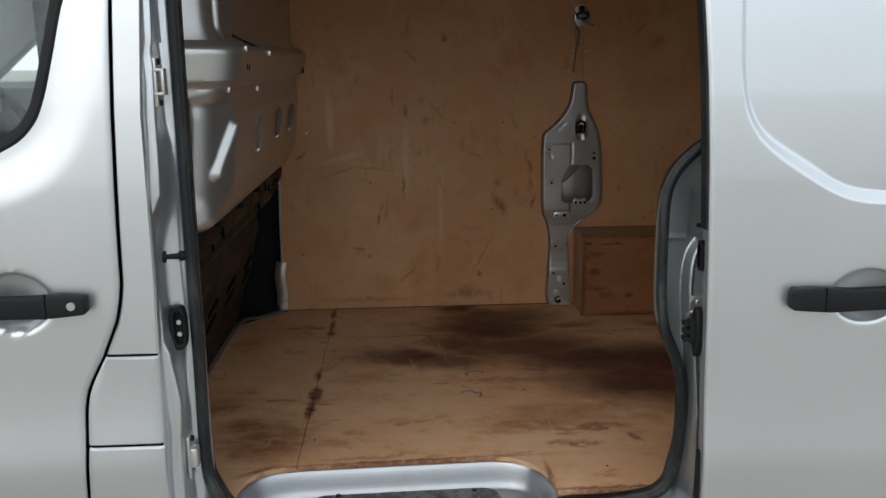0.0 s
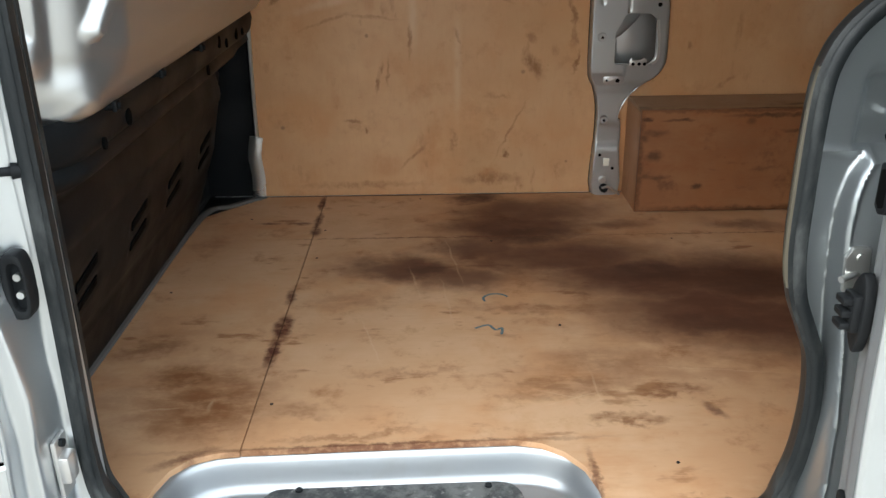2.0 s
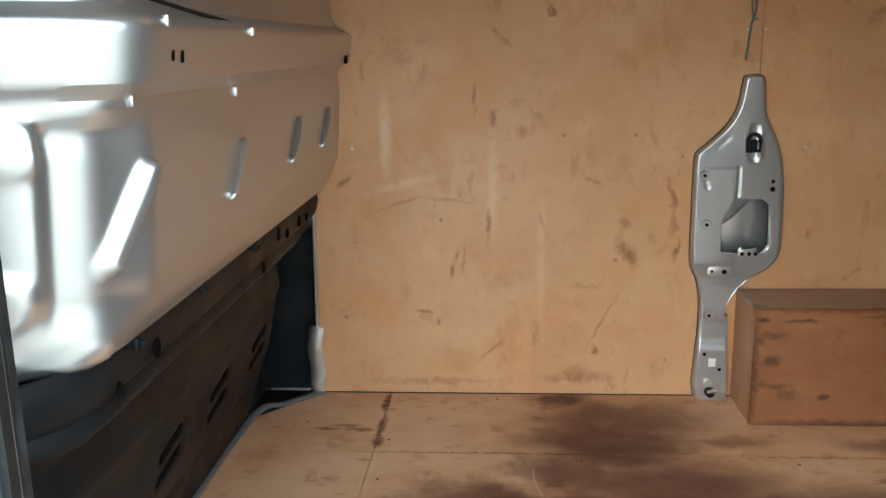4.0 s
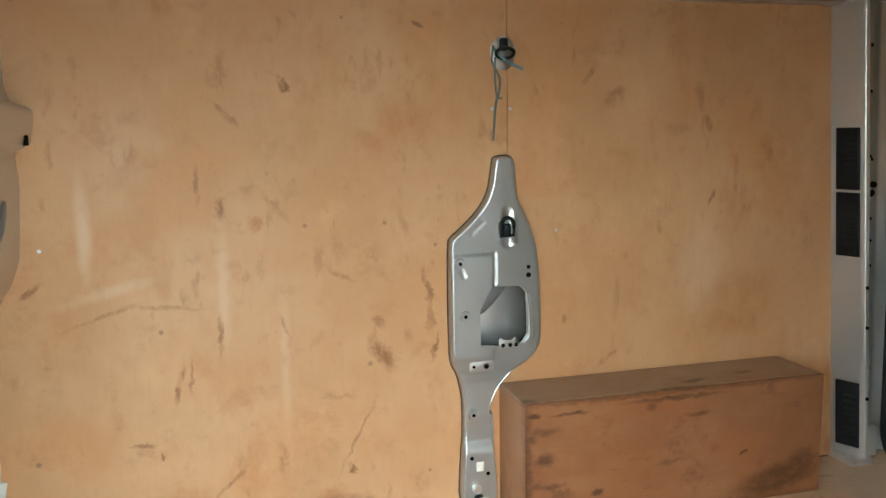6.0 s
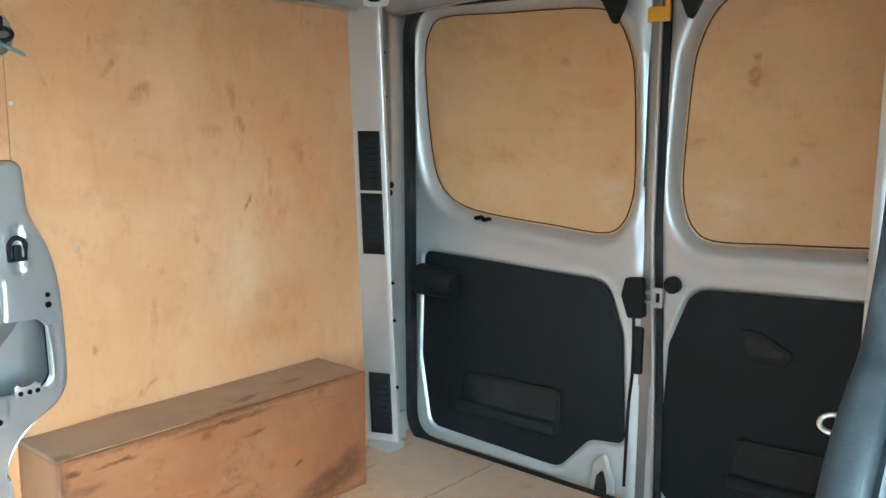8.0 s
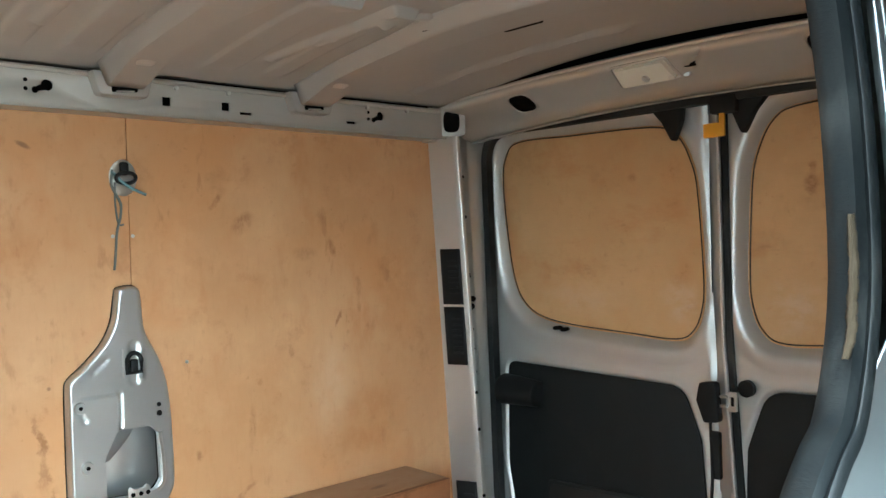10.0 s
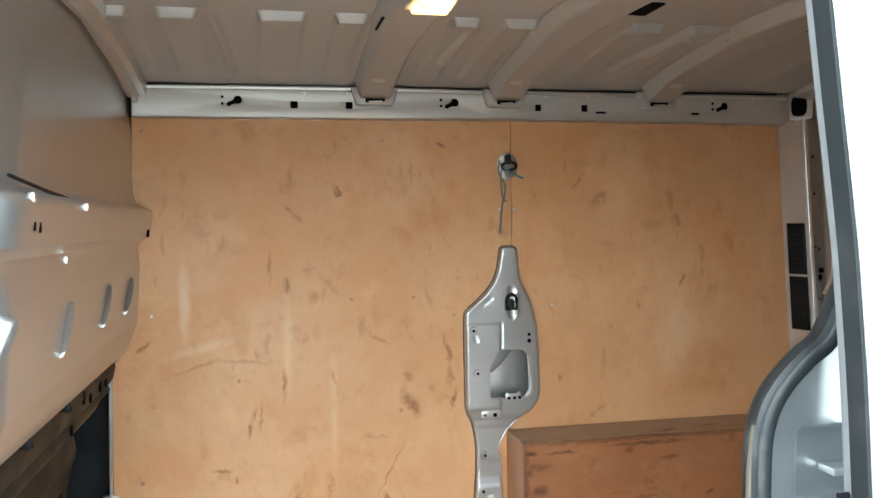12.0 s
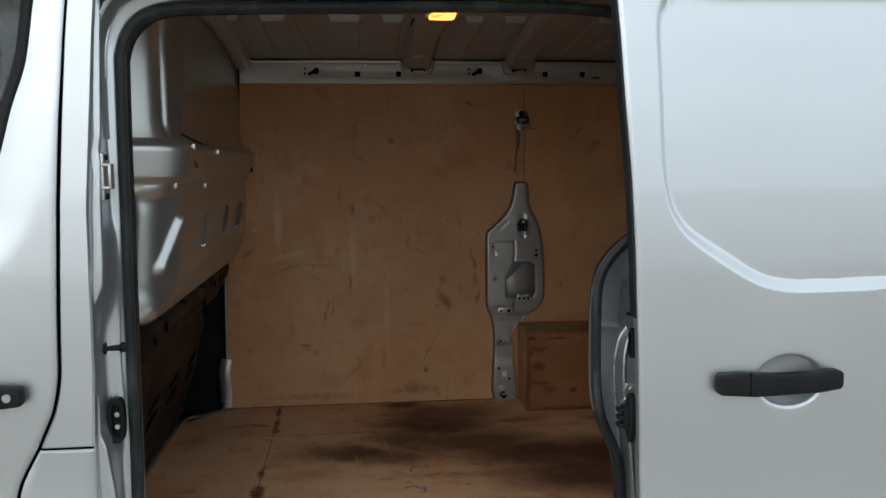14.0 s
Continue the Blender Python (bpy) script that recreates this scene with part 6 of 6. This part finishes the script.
# rebate in the darkened silver: the recess's shade is in its colour
part("rebate", plate("x", leaf_strip(0.914, 0.9495)[:4] + [(0.9495, 1.86), (0.9495, 0.53)], 2.157, 2.163), SILVER_SHADE, far_leaf, "folded rebate in silver darkened for shade")
part("meeting_edge", plate("x", leaf_strip(0.9075, 0.9150), 2.130, 2.163, bevel=0.002), SATIN, far_leaf, "bright folded meeting edge")
part("leaf_gap_seal", plate("x", leaf_strip(0.888, 0.9070), 2.137, 2.146, bevel=0.002), RUBBER, far_leaf, "black meeting seal")
# near-black block painted as the shade between the two leaves
part("gap_shade_backing", box((2.165, 0.875, 0.45), (2.19, 0.965, 1.92), 0), CAVITY_SHADE, far_leaf)
catch = part("lock_case", plate("x", rounded([(0.968, 1.095), (0.958, 1.140), (0.914, 1.145), (0.906, 1.045), (0.948, 1.040)], 0.01), 2.092, 2.118, bevel=0.004), BLACK, far_leaf, "black lock case")
part("lock_tongue", box((2.102, 0.888, 1.082), (2.112, 0.908, 1.090), 0.002), SHADE, catch)
part("lock_tongue", box((2.102, 0.888, 1.106), (2.112, 0.908, 1.113), 0.002), SHADE, catch)
part("lock_keeper", plate("x", rounded([(0.866, 1.074), (0.866, 1.122), (0.890, 1.122), (0.890, 1.074)], 0.004, 3), 2.108, 2.116, [[(0.872, 1.086), (0.872, 1.110), (0.884, 1.110), (0.884, 1.086)]], 0.001), GREY, catch)
part("lock_rod_guide", box((2.100, 0.910, 0.90), (2.118, 0.938, 1.02), 0.006), BLACK, far_leaf)
part("lock_cable", tube(smooth_path([(2.105, 0.936, 1.04), (2.100, 0.930, 0.92), (2.104, 0.940, 0.80), (2.106, 0.944, 0.60)], 6), 0.004), BLACK, far_leaf)
part("plug", rod((2.128, 0.852, 1.130), (2.142, 0.852, 1.130), 0.021, n=20), BLACK, near_leaf, "round black plug")
part("upper_lock", box((2.080, 0.835, 1.800), (2.118, 0.905, 1.845), 0.008), BLACK, near_leaf, "black upper lock")
tag = part("release_tab", box((2.085, 0.868, 1.745), (2.096, 0.925, 1.780), 0.004), YELLOW, near_leaf, "yellow release tab")
part("tab_stem", box((2.085, 0.868, 1.770), (2.096, 0.882, 1.815), 0.003), YELLOW, tag)
rear_sill = part("rear_sill", box((2.03, 0.20, 0.525), (2.14, 1.70, 0.553), 0.006), SHEET, None)
tagged(rear_sill, "silver steel sill under the rear doors", "sill", kind="structure")

# ---- wheel arch box ----
arch_box = thing("wheel_arch_box", "orange-brown plywood box over the wheel arch", "plywood box")
part("front_board", box((0.942, 1.505, 0.5635), (1.742, 1.517, 0.8715), 0.0012, steps=1), PLY_BOX, arch_box)
part("top_board", box((0.942, 1.5195, 0.8605), (1.742, 1.691, 0.872), 0.0012, steps=1), PLY_TOP, arch_box, "dull brown top board")
# added near-black filler, so the gap behind the top board looks unlit
part("box_shade_fill", box((0.956, 1.520, 0.5605), (1.728, 1.697, 0.8603), 0), CAVITY_SHADE, arch_box)
part("end_board", box((0.9425, 1.5175, 0.5605), (0.954, 1.699, 0.860), 0.0012, steps=1), PLY_END, arch_box)
part("end_board", box((1.730, 1.5175, 0.5605), (1.7415, 1.699, 0.860), 0.0012, steps=1), PLY_END, arch_box)

# ---- exposed body pillar bracket on the lining ----
bracket = thing("pillar_bracket", "grey pressed steel pillar showing through the lining", "steel bracket")
SHAPE = [(p.x + 0.006, p.y) for p in smooth_path([(0.926, 1.430, 0), (0.954, 1.434, 0), (0.971, 1.428, 0), (0.977, 1.412, 0), (0.982, 1.345, 0), (0.991, 1.315, 0), (1.013, 1.272, 0), (1.028, 1.227, 0), (1.037, 1.17, 0),
                                                  (1.042, 1.08, 0), (1.043, 0.985, 0), (1.033, 0.954, 0), (1.010, 0.929, 0), (0.966, 0.901, 0), (0.937, 0.873, 0), (0.918, 0.844, 0), (0.909, 0.815, 0), (0.909, 0.797, 0),
                                                  (0.916, 0.791, 0), (0.918, 0.70, 0), (0.921, 0.563, 0), (0.836, 0.563, 0), (0.834, 0.691, 0), (0.838, 0.736, 0), (0.839, 0.811, 0), (0.836, 0.856, 0), (0.826, 0.901, 0),
                                                  (0.814, 0.925, 0), (0.808, 0.960, 0), (0.807, 1.10, 0), (0.808, 1.215, 0), (0.814, 1.240, 0), (0.840, 1.262, 0), (0.875, 1.296, 0), (0.897, 1.326, 0), (0.912, 1.362, 0),
                                                  (0.920, 1.415, 0)], 3, True)]
EYE = rounded([(0.887, 0.972), (0.885, 1.062), (0.916, 1.121), (0.990, 1.119), (1.010, 1.100), (1.013, 0.992), (0.998, 0.971), (0.950, 0.967)], [0.012, 0.03, 0.02, 0.02, 0.02, 0.02, 0.02, 0.01], 5)


def press(x, z):
    """Relief of the pressing: a sunken neck, a stepped foot, a raised pad and small dents."""
    y = 0.0
    y += 0.009 * (1 - ease(z, 0.880, 0.905)) * ease(z, 0.712, 0.735) * (1 - 0.35 * ease(z, 0.775, 0.80))
    y -= 0.003 * (1 - ease(z, 0.700, 0.720))
    y -= 0.0045 * (1 - ease(x, 0.917, 0.923)) * (1 - ease(z, 1.196, 1.202)) * ease(z, 0.925, 0.95)
    y += 0.0035 * bead(x, z, (0.924, 1.125), (0.924, 1.200), 0.005)
    y += 0.004 * bead(x, z, (0.958, 1.225), (0.958, 1.30), 0.016) - 0.004 * bead(x, z, (0.976, 1.228), (0.975, 1.285), 0.006)
    y += 0.0012 * bead(x, z, (0.868, 1.252), (0.895, 1.276), 0.008) + 0.0025 * bead(x, z, (0.840, 1.165), (0.846, 1.150), 0.007)
    y += 0.004 * math.exp(-((z - 0.905) / 0.012) ** 2)
    y += 0.0012 * math.sin(31 * x + 17 * z) * math.sin(23 * z)
    return y


def pressing():
    """Folded flanks rising to a relief-stamped face; the rear flank slopes more."""
    b = bmesh.new()
    n = len(SHAPE)
    norm = []
    for i in range(n):
        t = Vector(SHAPE[(i + 1) % n]) - Vector(SHAPE[i - 1])
        t.normalize()
        norm.append(Vector((-t.y, t.x)))
    area = sum(SHAPE[i - 1][0] * SHAPE[i][1] - SHAPE[i][0] * SHAPE[i - 1][1] for i in range(n))
    sign = -1 if area > 0 else 1
    rows, face = [], []
    for d, y in ((0.0, 1.7015), (0.0006, 1.690), (0.0018, 1.682), (0.0036, 1.6775), (0.0060, 1.6755), (0.0085, 1.675)):
        ring_co = []
        for p, q in zip(SHAPE, norm):
            out = q * sign
            lean = 1.0 + 1.0 * ease(out.x, 0.2, 0.8) * ease(p[1], 0.93, 0.97)
            ring_co.append((p[0] - out.x * d * lean, p[1] - out.y * d * lean, y))
        rows.append([b.verts.new((x, yy + (press(x, z) if yy < 1.68 else 0.0), z)) for x, z, yy in ring_co])
        face = [(x, z) for x, z, _ in ring_co]
    for r, q in zip(rows, rows[1:]):
        for k in range(n):
            b.faces.new((r[k - 1], r[k], q[k], q[k - 1]))
    bmesh.ops.recalc_face_normals(b, faces=b.faces)
    step = 0.0045
    zs, xs = span(0.563, 1.435, step), span(0.80, 1.06, step)
    cap = bmesh.new()
    rim = [cap.verts.new((x, 0, z)) for x, z in face]
    hole = [cap.verts.new((x, 0, z)) for x, z in EYE]
    edges = [cap.edges.new((v[i], v[(i + 1) % len(v)])) for v in (rim, hole) for i in range(len(v))]
    bmesh.ops.triangle_fill(cap, use_beauty=True, edges=edges)
    for z in zs[1:-1]:
        bmesh.ops.bisect_plane(cap, geom=cap.verts[:] + cap.edges[:] + cap.faces[:], plane_co=(0, 0, z), plane_no=(0, 0, 1))
    for x in xs:
        bmesh.ops.bisect_plane(cap, geom=cap.verts[:] + cap.edges[:] + cap.faces[:], plane_co=(x, 0, 0), plane_no=(1, 0, 0))
    for v in cap.verts:
        v.co.y = 1.675 + press(v.co.x, v.co.z)
    bmesh.ops.recalc_face_normals(cap, faces=cap.faces)
    if sum(f.normal.y * f.calc_area() for f in cap.faces) > 0:
        bmesh.ops.reverse_faces(cap, faces=cap.faces)
    b = join(b, cap)
    bmesh.ops.remove_doubles(b, verts=b.verts, dist=0.0004)
    return b


# thin near-black outline paints the shade where the lining is cut round the bracket
part("bracket_shade_line", plate("y", grow(SHAPE, 0.0018), 1.6982, 1.6996, [EYE]), CAVITY_SHADE, bracket)
part("pressing", pressing(), GREY, bracket, sharp=50)
part("eye_rim", sweep([(x, 1.681, z) for x, z in EYE], [(-0.0015, -0.006), (0.0015, -0.006), (0.0015, 0.008), (-0.0015, 0.008)], True, up=(0, 1, 0)), GREY, bracket)


def hollow(x, z):
    return Vector((x, 1.742 + 0.022 * ((x - 0.95) / 0.09) ** 2 - 0.012 * math.sin((z - 0.95) * 13), z))


part("hollow", grid(span(0.845, 1.055, 0.01), span(0.925, 1.150, 0.01), hollow), GREY, bracket, "shaded grey hollow", solid=0.002)
# darker plate stands in for soft shading at the eye's upper left
part("eye_shade", plate("y", [(0.880, 1.126), (0.972, 1.126), (0.950, 1.094), (0.926, 1.068), (0.906, 1.050), (0.880, 1.040)], 1.702, 1.708, bevel=0.002), SILVER_SHADE, bracket)
part("flange", sweep(smooth_path([(1.010, 1.674, 1.10), (1.016, 1.673, 1.04), (1.016, 1.673, 0.99), (1.000, 1.673, 0.972)], 6), [(-0.004, -0.004), (0.004, -0.004), (0.004, 0.006), (-0.004, 0.006)], up=(0, 1, 0)), ZINC, bracket)
clips = plate("y", [(0.934, 0.966), (0.934, 0.984), (0.940, 0.990), (0.948, 0.984), (0.968, 0.984), (0.976, 0.991), (0.984, 0.984), (0.986, 0.966)], 1.671, 1.677, bevel=0.001)
part("clip_rail", clips, SHEET, bracket)
for x in (0.944, 0.962, 0.978):
    part("clip_hole", rod((x, 1.6698, 0.972), (x, 1.6715, 0.972), 0.0052, n=10), CAVITY_SHADE, bracket)
part("lower_pad", plate("y", rounded([(0.858, 0.910), (0.858, 0.938), (0.918, 0.938), (0.922, 0.912)], 0.008, 3), 1.6725, 1.6765, bevel=0.002), SHEET, bracket)
for x, z, r in ((0.836, 1.181, 0.016), (0.847, 1.052, 0.017), (0.868, 0.801, 0.015)):
    boss = part("boss", rod((x, 1.682, z), (x, 1.6680 + press(x, z), z), r, r * 0.7, 20), GREY, bracket)
    part("boss_hole", rod((x, 1.675, z), (x, 1.6670 + press(x, z), z), 0.0045, n=10), CAVITY_SHADE, boss)
for x, z, r in ((0.869, 0.924, 0.004), (0.901, 0.923, 0.0065), (0.861, 0.692, 0.005), (0.903, 0.648, 0.005), (1.012, 1.163, 0.005), (1.012, 1.143, 0.0065)):
    part("punched_hole", rod((x, 1.6785, z), (x, min(1.6735 + press(x, z), 1.6715 if 0.91 < z < 0.94 else 2.0), z), r, n=12), CAVITY_SHADE, bracket)
part("white_tab", box((0.873, 1.6695, 0.657), (0.892, 1.672, 0.681), 0.001), PALE, bracket)
part("bolt_head", rod((0.873, 1.672, 0.612), (0.873, 1.660, 0.612), 0.012, 0.010, 16), ZINC, bracket)
nut = rod((0.878, 1.672, 0.585), (0.878, 1.650, 0.585), 0.014, 0.011, 8)
part("bolt_nut", nut, DARK, bracket)
tube_bm = tube(smooth_path([(0.870, 1.652, 0.590), (0.890, 1.648, 0.595), (0.905, 1.652, 0.582), (0.918, 1.655, 0.575), (0.926, 1.660, 0.566)], 5), 0.004)
part("cable_end", tube_bm, ZINC, bracket)
loop_pts = [(0.9555 + 0.016 * math.cos(t), 1.668, 1.268 + 0.018 * math.sin(t)) for t in (math.pi * k / 10 for k in range(11))]
loop_pts = [(0.9715, 1.668, 1.243)] + loop_pts + [(0.9395, 1.668, 1.243)]
fit_ob = part("lashing_loop", tube(loop_pts, 0.005, 8, True), BLACK, bracket, "black lashing loop")
part("loop_boss", box((0.947, 1.664, 1.242), (0.964, 1.676, 1.272), 0.004), BLACK, fit_ob)
for x in (0.934, 0.976):
    part("loop_rib", sweep([(x, 1.675, 1.232), (x, 1.675, 1.296)], ring(0.003, 6), up=(0, 1, 0)), SHEET, bracket)

# ---- lashing eye with twine in the lining ----
eye = thing("lashing_eye", "bright round lashing eye with blue twine tied to it", "lashing eye")
part("cup", plate("y", oval(0.956, 1.675, 0.031, 0.041, 28), 1.6965, 1.6995, bevel=0.001), ZINC, eye, "bright dished metal cup")
part("stem", box((0.946, 1.682, 1.680), (0.966, 1.697, 1.710), 0.006), BLACK, eye)
part("loop", tube([(0.958 + 0.022 * math.cos(t), 1.684 - 0.004 * math.sin(t), 1.674 + 0.012 * math.sin(t)) for t in (2 * math.pi * k / 20 for k in range(20))], 0.0045, 8, True), BLACK, eye)
part("twine", tube(smooth_path([(0.930, 1.690, 1.692), (0.926, 1.688, 1.660), (0.934, 1.688, 1.640), (0.946, 1.689, 1.615), (0.944, 1.690, 1.585), (0.936, 1.690, 1.555), (0.932, 1.691, 1.51), (0.928, 1.691, 1.470)], 6), 0.0030), FRAY, eye, "frayed blue twine")
part("twine", tube(smooth_path([(0.928, 1.688, 1.688), (0.945, 1.682, 1.668), (0.962, 1.682, 1.655), (0.985, 1.686, 1.645), (1.004, 1.690, 1.638)], 6), 0.0035), TWINE, eye, "frayed blue twine")
part("twine", tube(smooth_path([(0.935, 1.690, 1.665), (0.934, 1.690, 1.62), (0.938, 1.690, 1.58), (0.944, 1.691, 1.570), (0.952, 1.691, 1.571)], 6), 0.0022), FRAY, eye)

# ---- lit load lamp on the first bow ----
lamp = thing("load_lamp", "lit warm rectangular load lamp under the roof", "lamp")
lz = crown(0.80) - 0.034
part("housing", plate("z", rounded([(0.515, 0.725), (0.507, 0.855), (0.602, 0.855), (0.595, 0.725)], 0.012), lz - 0.006, lz, bevel=0.002), PALE, lamp)
part("lens", plate("z", rounded([(0.525, 0.740), (0.518, 0.845), (0.592, 0.845), (0.586, 0.740)], 0.012), lz - 0.016, lz - 0.006, bevel=0.003), LENS, lamp, "glowing amber lens")
